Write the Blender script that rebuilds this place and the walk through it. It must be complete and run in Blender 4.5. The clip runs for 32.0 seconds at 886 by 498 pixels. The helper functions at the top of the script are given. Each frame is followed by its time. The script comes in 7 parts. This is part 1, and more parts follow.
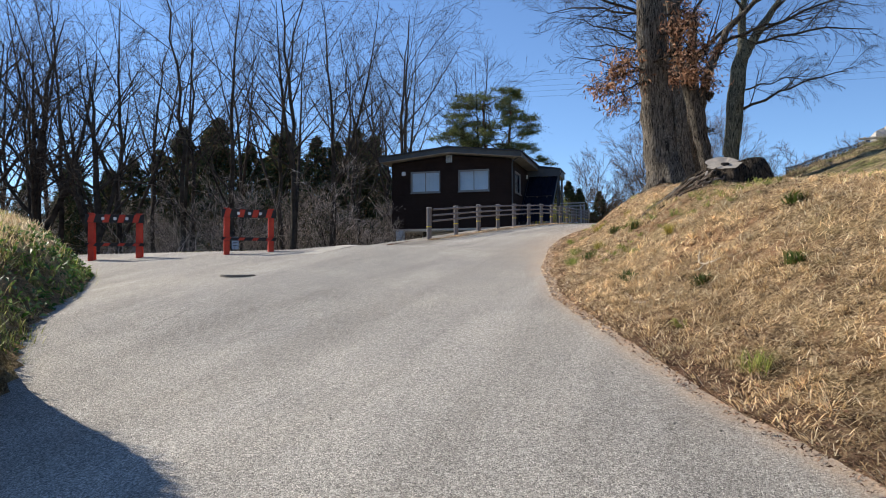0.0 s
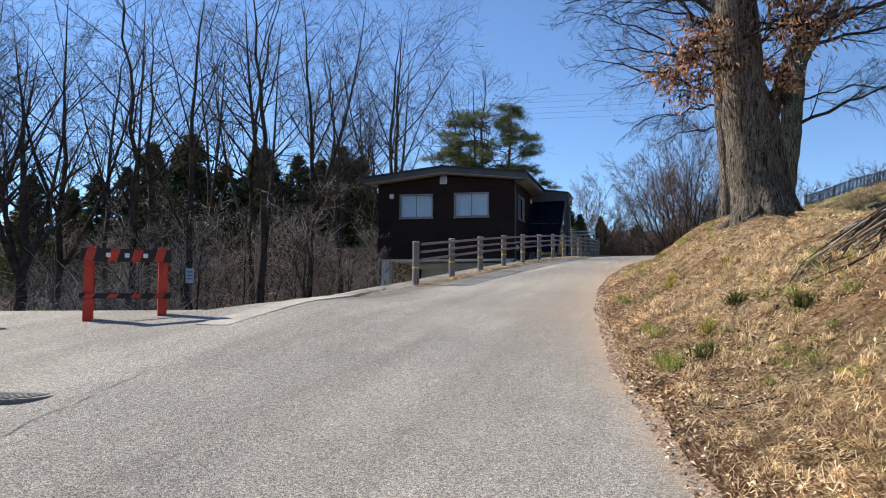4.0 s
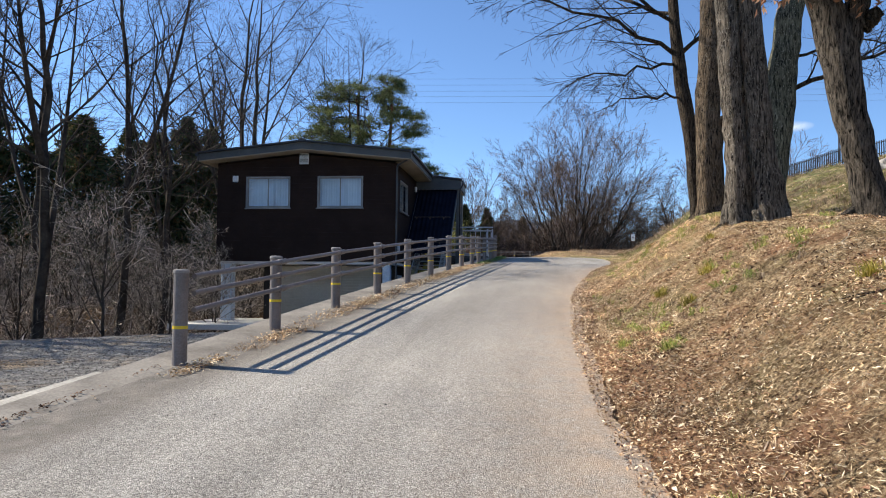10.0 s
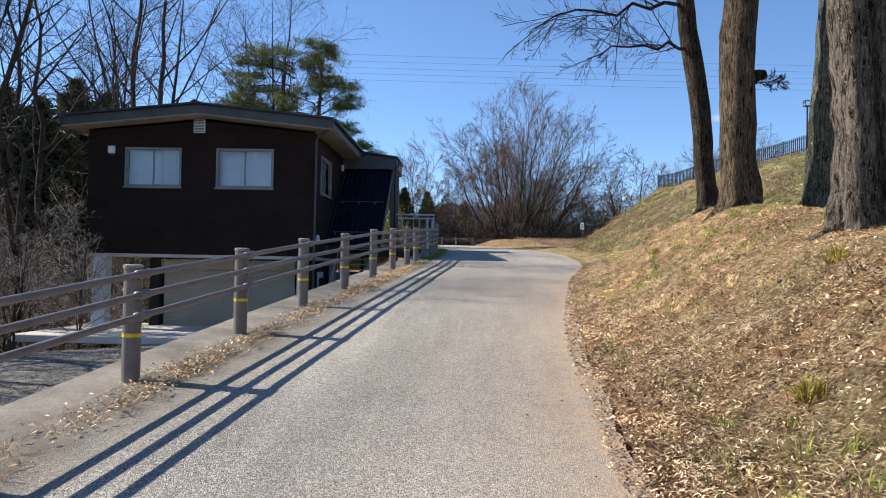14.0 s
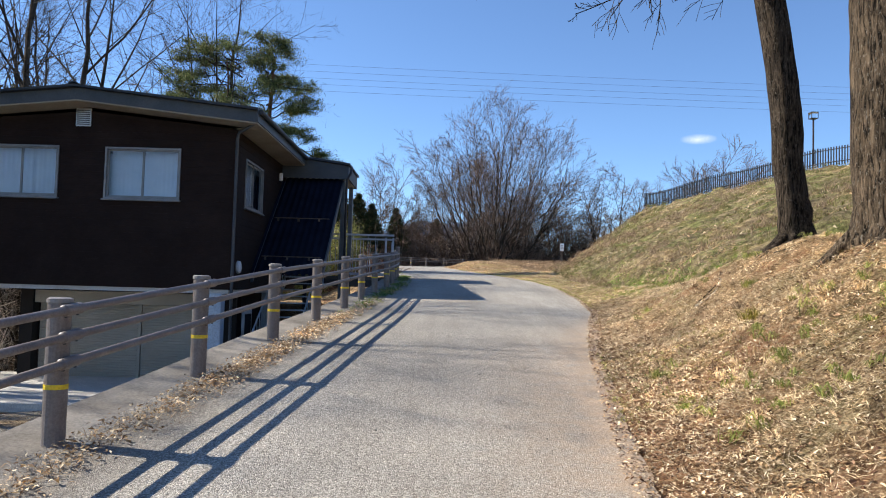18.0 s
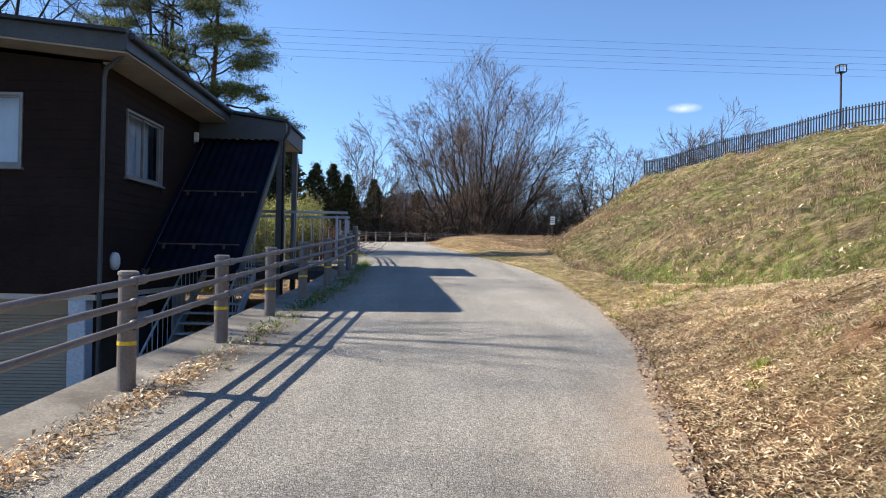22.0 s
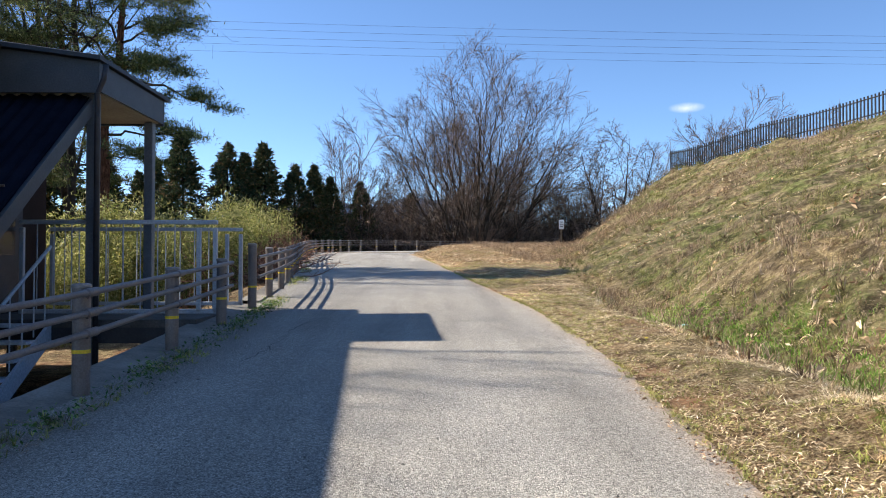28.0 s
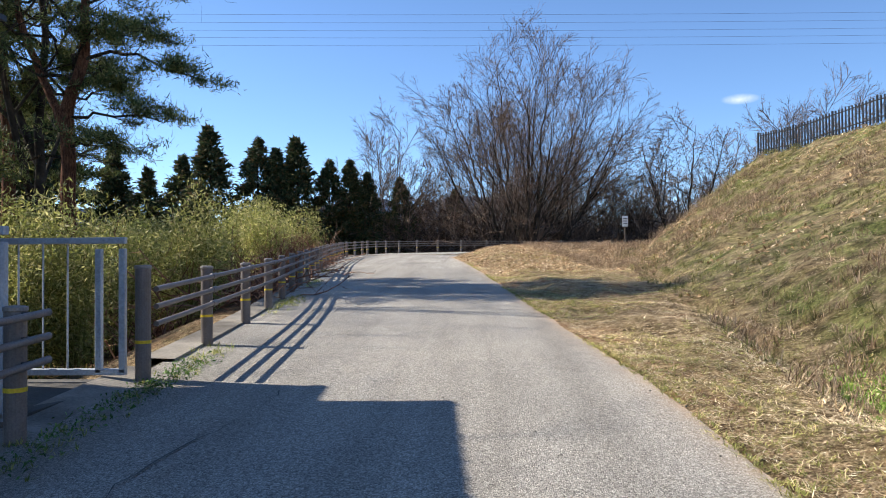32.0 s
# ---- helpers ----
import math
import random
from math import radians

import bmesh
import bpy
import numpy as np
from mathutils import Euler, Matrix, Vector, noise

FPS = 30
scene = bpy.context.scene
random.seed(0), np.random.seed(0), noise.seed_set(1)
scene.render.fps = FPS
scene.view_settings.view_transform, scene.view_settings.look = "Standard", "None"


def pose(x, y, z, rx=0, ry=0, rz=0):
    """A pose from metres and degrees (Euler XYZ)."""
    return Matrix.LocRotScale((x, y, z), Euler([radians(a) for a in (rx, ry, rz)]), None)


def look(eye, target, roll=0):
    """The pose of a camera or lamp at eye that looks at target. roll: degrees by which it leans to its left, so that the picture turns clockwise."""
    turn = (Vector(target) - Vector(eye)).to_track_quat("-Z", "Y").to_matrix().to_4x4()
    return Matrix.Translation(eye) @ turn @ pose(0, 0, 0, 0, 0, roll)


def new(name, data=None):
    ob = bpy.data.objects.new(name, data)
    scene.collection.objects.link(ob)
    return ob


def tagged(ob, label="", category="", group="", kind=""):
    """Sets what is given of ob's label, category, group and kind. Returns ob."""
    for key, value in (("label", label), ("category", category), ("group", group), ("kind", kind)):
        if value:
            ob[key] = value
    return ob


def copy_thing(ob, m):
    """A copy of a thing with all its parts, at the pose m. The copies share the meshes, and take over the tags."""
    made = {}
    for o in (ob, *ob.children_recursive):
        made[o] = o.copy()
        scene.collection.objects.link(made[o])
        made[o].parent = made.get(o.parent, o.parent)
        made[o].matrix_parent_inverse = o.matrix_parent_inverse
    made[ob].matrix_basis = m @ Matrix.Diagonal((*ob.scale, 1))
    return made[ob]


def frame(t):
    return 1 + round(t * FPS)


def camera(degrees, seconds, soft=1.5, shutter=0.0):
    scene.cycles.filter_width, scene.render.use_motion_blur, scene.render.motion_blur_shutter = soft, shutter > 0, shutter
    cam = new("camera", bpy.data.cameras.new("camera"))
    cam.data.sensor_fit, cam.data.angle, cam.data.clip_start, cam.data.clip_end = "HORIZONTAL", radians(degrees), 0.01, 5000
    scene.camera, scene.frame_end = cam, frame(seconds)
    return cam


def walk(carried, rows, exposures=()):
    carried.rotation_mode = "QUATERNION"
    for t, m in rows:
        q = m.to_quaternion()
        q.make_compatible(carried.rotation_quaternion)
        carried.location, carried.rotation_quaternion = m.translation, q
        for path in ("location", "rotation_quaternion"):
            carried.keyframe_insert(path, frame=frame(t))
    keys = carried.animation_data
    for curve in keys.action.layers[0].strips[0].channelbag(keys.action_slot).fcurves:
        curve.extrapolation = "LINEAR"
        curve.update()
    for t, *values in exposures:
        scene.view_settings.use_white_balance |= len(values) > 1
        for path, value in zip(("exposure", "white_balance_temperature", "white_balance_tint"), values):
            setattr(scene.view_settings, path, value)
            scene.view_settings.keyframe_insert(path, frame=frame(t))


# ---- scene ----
cam = camera(60.42, 32.0, 1.0)
ROWS = [
    (0.0, 3.678, -0.701, 1.28, 91.82, 0.29, 15.78),
    (0.5, 3.492, -0.1, 1.36, 92.0, -0.52, 16.28),
    (1.0, 3.311, 0.505, 1.44, 91.92, -0.31, 16.19),
    (1.5, 3.135, 1.114, 1.52, 91.59, -0.19, 16.51),
    (2.0, 2.964, 1.725, 1.6, 92.16, -0.1, 15.74),
    (2.5, 2.799, 2.338, 1.68, 92.86, -0.48, 15.5),
    (3.0, 2.639, 2.954, 1.759, 93.24, -0.16, 14.82),
    (3.5, 2.479, 3.588, 1.849, 93.49, -0.28, 15.47),
    (4.5, 2.178, 4.859, 2.027, 93.6, -0.35, 14.94),
    (5.5, 1.902, 6.137, 2.203, 93.72, -0.43, 14.4),
    (6.0, 1.773, 6.778, 2.289, 94.0, -0.26, 12.35),
    (6.5, 1.65, 7.413, 2.366, 93.21, -1.02, 10.87),
    (7.0, 1.533, 8.048, 2.443, 92.02, -1.27, 10.63),
    (7.5, 1.423, 8.684, 2.518, 91.14, -0.92, 9.91),
    (8.0, 1.32, 9.32, 2.593, 91.39, -0.97, 9.12),
    (8.5, 1.225, 9.957, 2.666, 92.1, -0.49, 8.01),
    (9.0, 1.137, 10.593, 2.739, 92.91, -0.35, 7.34),
    (9.5, 1.062, 11.211, 2.816, 92.84, -0.29, 6.13),
    (10.0, 0.995, 11.829, 2.892, 92.7, -0.5, 6.24),
    (10.5, 0.935, 12.447, 2.967, 91.65, -0.8, 5.62),
    (11.0, 0.883, 13.064, 3.041, 91.85, -0.38, 5.89),
    (11.5, 0.84, 13.697, 3.105, 92.9, -1.16, 5.14),
    (12.0, 0.805, 14.329, 3.169, 92.76, -1.51, 5.04),
    (12.5, 0.777, 14.961, 3.231, 91.98, -1.31, 3.85),
    (13.0, 0.757, 15.591, 3.293, 90.99, -1.04, 2.25),
    (13.5, 0.749, 16.225, 3.356, 91.21, -1.03, 1.73),
    (14.5, 0.755, 17.491, 3.478, 91.83, -1.14, 1.75),
    (15.5, 0.789, 18.753, 3.596, 92.45, -1.24, 1.77),
    (16.0, 0.816, 19.384, 3.654, 92.72, -1.66, -0.02),
    (16.5, 0.831, 20.014, 3.714, 93.41, -1.99, -0.37),
    (17.0, 0.853, 20.644, 3.774, 92.83, -1.58, -0.2),
    (17.5, 0.88, 21.273, 3.832, 92.76, -1.55, 0.26),
    (18.0, 0.914, 21.902, 3.89, 92.87, -1.57, -0.37),
    (18.5, 0.952, 22.53, 3.947, 93.46, -1.49, -0.21),
    (19.0, 0.996, 23.158, 4.002, 93.26, -0.88, -0.51),
    (19.5, 1.044, 23.783, 4.06, 92.44, -0.41, -1.24),
    (20.0, 1.097, 24.407, 4.117, 91.8, -0.51, -2.56),
    (20.5, 1.154, 25.032, 4.173, 91.68, -0.49, -1.72),
    (21.0, 1.215, 25.657, 4.228, 91.44, -0.91, -1.29),
    (21.5, 1.284, 26.274, 4.288, 91.04, -0.9, -1.41),
    (22.0, 1.357, 26.892, 4.348, 90.76, -1.0, -1.41),
    (22.5, 1.432, 27.511, 4.406, 90.5, -0.64, -1.57),
    (23.0, 1.508, 28.13, 4.464, 90.59, -0.69, -1.39),
    (23.5, 1.6, 28.742, 4.499, 90.62, -0.36, -0.92),
    (24.0, 1.692, 29.356, 4.533, 90.55, -0.51, -0.99),
    (24.5, 1.785, 29.971, 4.566, 90.49, -0.17, -1.56),
    (25.0, 1.876, 30.588, 4.599, 90.66, -0.2, -1.24),
    (25.5, 1.966, 31.207, 4.631, 90.44, -0.51, -1.12),
    (26.0, 2.055, 31.828, 4.662, 90.53, -0.96, -1.24),
    (26.5, 2.122, 32.485, 4.709, 91.67, -0.38, -1.45),
    (27.5, 2.246, 33.808, 4.801, 91.32, -0.14, -1.2),
    (28.5, 2.349, 35.145, 4.889, 90.96, 0.1, -0.95),
    (29.0, 2.395, 35.792, 4.939, 91.78, -0.23, 0.05),
    (29.5, 2.432, 36.443, 4.987, 92.3, 0.07, 0.85),
    (30.0, 2.462, 37.099, 5.035, 92.03, 0.47, 1.89),
    (30.5, 2.483, 37.762, 5.068, 91.66, 0.34, 1.42),
    (31.0, 2.494, 38.43, 5.1, 91.58, 0.55, 1.42),
    (31.5, 2.493, 39.105, 5.132, 91.13, 1.01, 1.53),
    (32.0, 2.478, 39.786, 5.162, 90.91, 0.39, 2.47),
]
walk(cam, [(t, pose(x, y, z, rx, ry, rz)) for t, x, y, z, rx, ry, rz in ROWS],
     [(0.0, 0.54), (5.0, 0.64), (9.0, 0.72), (16.0, 0.78), (22.0, 0.86), (26.0, 0.86), (32.0, 0.84)])

# ---------------------------------------------------------------- world and sun
SUN_TO = Vector((-1.04, 0.25, 0.84)).normalized()
world = bpy.data.worlds.new("world")
scene.world = world
world.use_nodes = True
wn = world.node_tree.nodes
sky = wn.new("ShaderNodeTexSky")
sky.sky_type = "NISHITA"
sky.sun_disc = False
sky.sun_elevation = math.asin(SUN_TO.z)
sky.sun_rotation = math.atan2(SUN_TO.x, SUN_TO.y)
sky.altitude = 1900
sky.air_density, sky.dust_density, sky.ozone_density = 1.0, 0.0, 6.1
world.node_tree.links.new(sky.outputs[0], wn["Background"].inputs[0])
wn["Background"].inputs[1].default_value = 0.116
sun = new("sun", bpy.data.lights.new("sun", "SUN"))
sun.data.energy, sun.data.angle, sun.data.color = 5.0, radians(0.53), (1.0, 0.925, 0.81)
sun.matrix_world = look(SUN_TO * 100, (0, 0, 0))


# ---------------------------------------------------------------- mesh helpers
class MB:
    """Collects vertices and faces for one mesh, in metres."""

    def __init__(self):
        self.v, self.f = [], []

    def add(self, verts, faces):
        n = len(self.v)
        self.v += [tuple(p) for p in verts]
        self.f += [tuple(n + i for i in f) for f in faces]
        return self

    def box(self, c, s, rot=None, bevel=0.0):
        hx, hy, hz = s[0] / 2, s[1] / 2, s[2] / 2
        if bevel:
            b = min(bevel, hx * 0.45, hy * 0.45, hz * 0.45)
            vs = []
            for sx in (-1, 1):
                for sy in (-1, 1):
                    for sz in (-1, 1):
                        vs += [(sx * hx, sy * (hy - b), sz * (hz - b)), (sx * (hx - b), sy * hy, sz * (hz - b)), (sx * (hx - b), sy * (hy - b), sz * hz)]

            def i(a, b_, c_, k):
                return (a * 4 + b_ * 2 + c_) * 3 + k
            fs = []
            for a in (0, 1):
                q = [i(a, 0, 0, 0), i(a, 1, 0, 0), i(a, 1, 1, 0), i(a, 0, 1, 0)]
                fs.append(q if a else q[::-1])
                q = [i(0, a, 0, 1), i(1, a, 0, 1), i(1, a, 1, 1), i(0, a, 1, 1)]
                fs.append(q[::-1] if a else q)
                q = [i(0, 0, a, 2), i(1, 0, a, 2), i(1, 1, a, 2), i(0, 1, a, 2)]
                fs.append(q if a else q[::-1])
            for a in (0, 1):
                for b_ in (0, 1):
                    q = [i(a, b_, 0, 0), i(a, b_, 1, 0), i(a, b_, 1, 1), i(a, b_, 0, 1)]
                    fs.append(q if a == b_ else q[::-1])
                    q = [i(a, 0, b_, 0), i(a, 1, b_, 0), i(a, 1, b_, 2), i(a, 0, b_, 2)]
                    fs.append(q[::-1] if a == b_ else q)
                    q = [i(0, a, b_, 1), i(1, a, b_, 1), i(1, a, b_, 2), i(0, a, b_, 2)]
                    fs.append(q if a == b_ else q[::-1])
                    for d in (0, 1):
                        t = [i(a, b_, d, 0), i(a, b_, d, 1), i(a, b_, d, 2)]
                        fs.append(t if (a + b_ + d) % 2 else t[::-1])
        else:
            vs = [(x * hx, y * hy, z * hz) for z in (-1, 1) for y in (-1, 1) for x in (-1, 1)]
            fs = [(0, 2, 3, 1), (4, 5, 7, 6), (0, 1, 5, 4), (2, 6, 7, 3), (0, 4, 6, 2), (1, 3, 7, 5)]
        m = Euler([radians(a) for a in rot]).to_matrix() if rot else None
        return self.add([(m @ Vector(p) if m else Vector(p)) + Vector(c) for p in vs], fs)

    def tube(self, pts, radii, n=8, caps=True):
        """A round bar along a line of points."""
        pts = [Vector(p) for p in pts]
        if not hasattr(radii, "__len__"):
            radii = [radii] * len(pts)
        rings, up = [], None
        for k, p in enumerate(pts):
            d = (pts[min(k + 1, len(pts) - 1)] - pts[max(k - 1, 0)]).normalized()
            if up is None:
                up = Vector((0, 0, 1)) if abs(d.z) < 0.9 else Vector((1, 0, 0))
            a = d.cross(up).normalized()
            b = a.cross(d).normalized()
            up = b
            rings.append([p + radii[k] * (math.cos(2 * math.pi * j / n) * a + math.sin(2 * math.pi * j / n) * b) for j in range(n)])
        vs = [q for r in rings for q in r]
        fs = [(k * n + j, k * n + (j + 1) % n, (k + 1) * n + (j + 1) % n, (k + 1) * n + j) for k in range(len(pts) - 1) for j in range(n)]
        if caps:
            fs += [tuple(range(n))[::-1], tuple((len(pts) - 1) * n + j for j in range(n))]
        return self.add(vs, fs)

    def prism(self, poly, axis, lo, hi):
        """A flat outline swept along an axis; poly holds the other two coordinates in order."""
        n = len(poly)
        put = {"x": lambda u, v, w: (w, u, v), "y": lambda u, v, w: (u, w, v), "z": lambda u, v, w: (u, v, w)}[axis]
        vs = [put(u, v, lo) for u, v in poly] + [put(u, v, hi) for u, v in poly]
        fs = [tuple(range(n)), tuple(range(2 * n - 1, n - 1, -1))] + [(j, j + n, (j + 1) % n + n, (j + 1) % n) for j in range(n)]
        return self.add(vs, fs)


def mesh_of(name, mb, mat, smooth=False):
    me = bpy.data.meshes.new(name)
    me.from_pydata(mb.v, [], mb.f)
    me.materials.append(mat)
    bm = bmesh.new()
    bm.from_mesh(me)
    bmesh.ops.recalc_face_normals(bm, faces=bm.faces)
    bm.to_mesh(me)
    bm.free()
    if smooth:
        me.polygons.foreach_set("use_smooth", [True] * len(me.polygons))
    return me


def big_mesh(name, verts, tris, mat, smooth=False, mats=None, index=None):
    """A mesh from arrays of vertices and of triangles or quads."""
    me = bpy.data.meshes.new(name)
    verts, tris = np.asarray(verts, np.float32), np.asarray(tris, np.int32)
    k = tris.shape[1]
    me.vertices.add(len(verts))
    me.vertices.foreach_set("co", verts.ravel())
    me.loops.add(tris.size)
    me.loops.foreach_set("vertex_index", tris.ravel())
    me.polygons.add(len(tris))
    me.polygons.foreach_set("loop_start", np.arange(0, tris.size, k, dtype=np.int32))
    me.materials.append(mat)
    for m in mats or ():
        me.materials.append(m)
    if index is not None:
        me.polygons.foreach_set("material_index", np.asarray(index, np.int32))
    me.polygons.foreach_set("use_smooth", np.full(len(tris), bool(smooth)))
    me.update(calc_edges=True)
    return me


def thing(name, loc, label, category, group="", kind="", rz=0.0):
    ob = new(name)
    ob.empty_display_size = 0.2
    ob.matrix_basis = pose(*loc, 0, 0, rz)
    return tagged(ob, label, category, group, kind)


def part(name, mb, mat, parent, label="", smooth=False, kind=""):
    ob = new(name, mb if isinstance(mb, bpy.types.Mesh) else mesh_of(name, mb, mat, smooth))
    ob.parent = parent
    return tagged(ob, label, kind=kind)


def solo(name, mb, mat, label, category="", group="", kind="", smooth=False):
    ob = new(name, mb if isinstance(mb, bpy.types.Mesh) else mesh_of(name, mb, mat, smooth))
    return tagged(ob, label, category, group, kind)


# ---------------------------------------------------------------- materials
def material(name, rough=0.8, metal=0.0, spec=0.3):
    m = bpy.data.materials.new(name)
    m.use_nodes = True
    b = m.node_tree.nodes["Principled BSDF"]
    b.inputs["Roughness"].default_value, b.inputs["Metallic"].default_value = rough, metal
    b.inputs["Specular IOR Level"].default_value = spec
    return m, m.node_tree.nodes, m.node_tree.links, b


def ramp(nodes, links, src, stops):
    r = nodes.new("ShaderNodeValToRGB")
    while len(r.color_ramp.elements) < len(stops):
        r.color_ramp.elements.new(0.5)
    for e, (p, c) in zip(r.color_ramp.elements, stops):
        e.position, e.color = p, (*c, 1)
    links.new(src, r.inputs[0])
    return r.outputs[0]


def noise_tex(nodes, links, scale, detail=4, rough=0.55, coords=None, stretch=None, dist=0.0):
    t = nodes.new("ShaderNodeTexNoise")
    t.inputs["Scale"].default_value, t.inputs["Detail"].default_value = scale, detail
    t.inputs["Roughness"].default_value, t.inputs["Distortion"].default_value = rough, dist
    if coords is None:
        coords = nodes.new("ShaderNodeNewGeometry").outputs["Position"]
    if stretch:
        mp = nodes.new("ShaderNodeMapping")
        mp.inputs["Scale"].default_value = stretch
        links.new(coords, mp.inputs[0])
        coords = mp.outputs[0]
    links.new(coords, t.inputs["Vector"])
    return t.outputs[0]


def mix(nodes, links, fac, a, b, kind="MIX"):
    m = nodes.new("ShaderNodeMix")
    m.data_type, m.blend_type = "RGBA", kind
    for sock, val in ((m.inputs[0], fac), (m.inputs[6], a), (m.inputs[7], b)):
        if hasattr(val, "is_linked"):
            links.new(val, sock)
        elif isinstance(val, tuple):
            sock.default_value = (*val, 1)
        else:
            sock.default_value = val
    return m.outputs[2]


def bump(nodes, links, bsdf, height, strength, dist=0.01):
    b = nodes.new("ShaderNodeBump")
    b.inputs["Strength"].default_value, b.inputs["Distance"].default_value = strength, dist
    links.new(height, b.inputs["Height"])
    links.new(b.outputs[0], bsdf.inputs["Normal"])


def worn(name, a, b, scale=3.0, rough=0.7, metal=0.0, fine=60.0, bump_by=0.15, spec=0.3, stretch=None, local=True):
    """A surface of two near colours in patches, with fine grain."""
    m, n, l, p = material(name, rough, metal, spec)
    co = n.new("ShaderNodeTexCoord").outputs["Object"] if local else None
    big = noise_tex(n, l, scale, 5, 0.6, co, stretch)
    small = noise_tex(n, l, fine, 3, 0.6, co, stretch)
    base = ramp(n, l, big, [(0.32, a), (0.68, b)])
    grain = ramp(n, l, small, [(0.25, (0.72,) * 3), (0.75, (1.2,) * 3)])
    l.new(mix(n, l, 1.0, base, grain, "MULTIPLY"), p.inputs["Base Color"])
    bump(n, l, p, small, bump_by, 0.01)
    return m


def leafy(name, stops, rough=0.6, through_light=0.35):
    """Leaves and blades: each piece its own shade; light passes through."""
    m, n, l, p = material(name, rough, 0, 0.25)
    g = n.new("ShaderNodeNewGeometry")
    col = ramp(n, l, g.outputs["Random Per Island"], stops)
    patch = ramp(n, l, noise_tex(n, l, 0.8, 3), [(0.3, (0.68, 0.68, 0.66)), (0.7, (1.36, 1.3, 1.2))])
    col = mix(n, l, 1.0, col, patch, "MULTIPLY")
    clump = ramp(n, l, noise_tex(n, l, 7.0, 3, 0.6), [(0.36, (0.62, 0.59, 0.56)), (0.64, (1.35, 1.35, 1.35))])
    col = mix(n, l, 1.0, col, clump, "MULTIPLY")
    l.new(col, p.inputs["Base Color"])
    tr = n.new("ShaderNodeBsdfTranslucent")
    l.new(col, tr.inputs[0])
    ms = n.new("ShaderNodeMixShader")
    ms.inputs[0].default_value = through_light
    l.new(p.outputs[0], ms.inputs[1])
    l.new(tr.outputs[0], ms.inputs[2])
    l.new(ms.outputs[0], n["Material Output"].inputs[0])
    return m


def make_asphalt():
    m, n, l, p = material("asphalt", 0.85, 0, 0.25)
    stone = n.new("ShaderNodeTexVoronoi")
    stone.inputs["Scale"].default_value = 140
    pos = n.new("ShaderNodeNewGeometry").outputs["Position"]
    l.new(pos, stone.inputs["Vector"])
    chips = ramp(n, l, stone.outputs["Color"], [(0.08, (0.115, 0.108, 0.098)), (0.5, (0.3, 0.282, 0.255)), (0.93, (0.56, 0.53, 0.485))])
    coarse = ramp(n, l, noise_tex(n, l, 48, 3, 0.8), [(0.3, (0.66, 0.65, 0.64)), (0.5, (1.1, 1.1, 1.09)), (0.7, (1.5, 1.49, 1.46))])
    chips = mix(n, l, 1.0, chips, coarse, "MULTIPLY")
    speck = ramp(n, l, noise_tex(n, l, 22, 2, 0.9), [(0.66, (0, 0, 0)), (0.72, (0.8,) * 3)])
    chips = mix(n, l, speck, chips, (0.13, 0.12, 0.11))
    patch = ramp(n, l, noise_tex(n, l, 0.35, 6, 0.65), [(0.3, (0.8, 0.8, 0.81)), (0.7, (1.16, 1.14, 1.1))])
    track = ramp(n, l, noise_tex(n, l, 1.0, 4, 0.6, None, (1.6, 0.12, 1)), [(0.35, (0.84, 0.83, 0.81)), (0.62, (1.09, 1.085, 1.07))])
    c = mix(n, l, 1.0, mix(n, l, 1.0, chips, patch, "MULTIPLY"), track, "MULTIPLY")
    dust = n.new("ShaderNodeAttribute")
    dust.attribute_name = "dust"
    soft = n.new("ShaderNodeMath")
    soft.operation = "MULTIPLY"
    l.new(dust.outputs["Fac"], soft.inputs[0])
    l.new(ramp(n, l, noise_tex(n, l, 5.0, 5, 0.7), [(0.3, (0.25,) * 3), (0.6, (1.0,) * 3)]), soft.inputs[1])
    sand = ramp(n, l, noise_tex(n, l, 60, 4, 0.7), [(0.3, (0.38, 0.255, 0.16)), (0.7, (0.64, 0.47, 0.32))])
    c = mix(n, l, soft.outputs[0], c, sand)
    strip = n.new("ShaderNodeAttribute")
    strip.attribute_name = "strip"
    old = ramp(n, l, noise_tex(n, l, 3.5, 6, 0.7), [(0.3, (0.1, 0.085, 0.069)), (0.55, (0.19, 0.165, 0.135)), (0.75, (0.29, 0.255, 0.21))])
    c = mix(n, l, strip.outputs["Fac"], c, old)
    l.new(c, p.inputs["Base Color"])
    gap = ramp(n, l, stone.outputs["Distance"], [(0.0, (1, 1, 1)), (0.8, (0, 0, 0))])
    bump(n, l, p, mix(n, l, 0.5, gap, coarse), 0.9, 0.012)
    return m


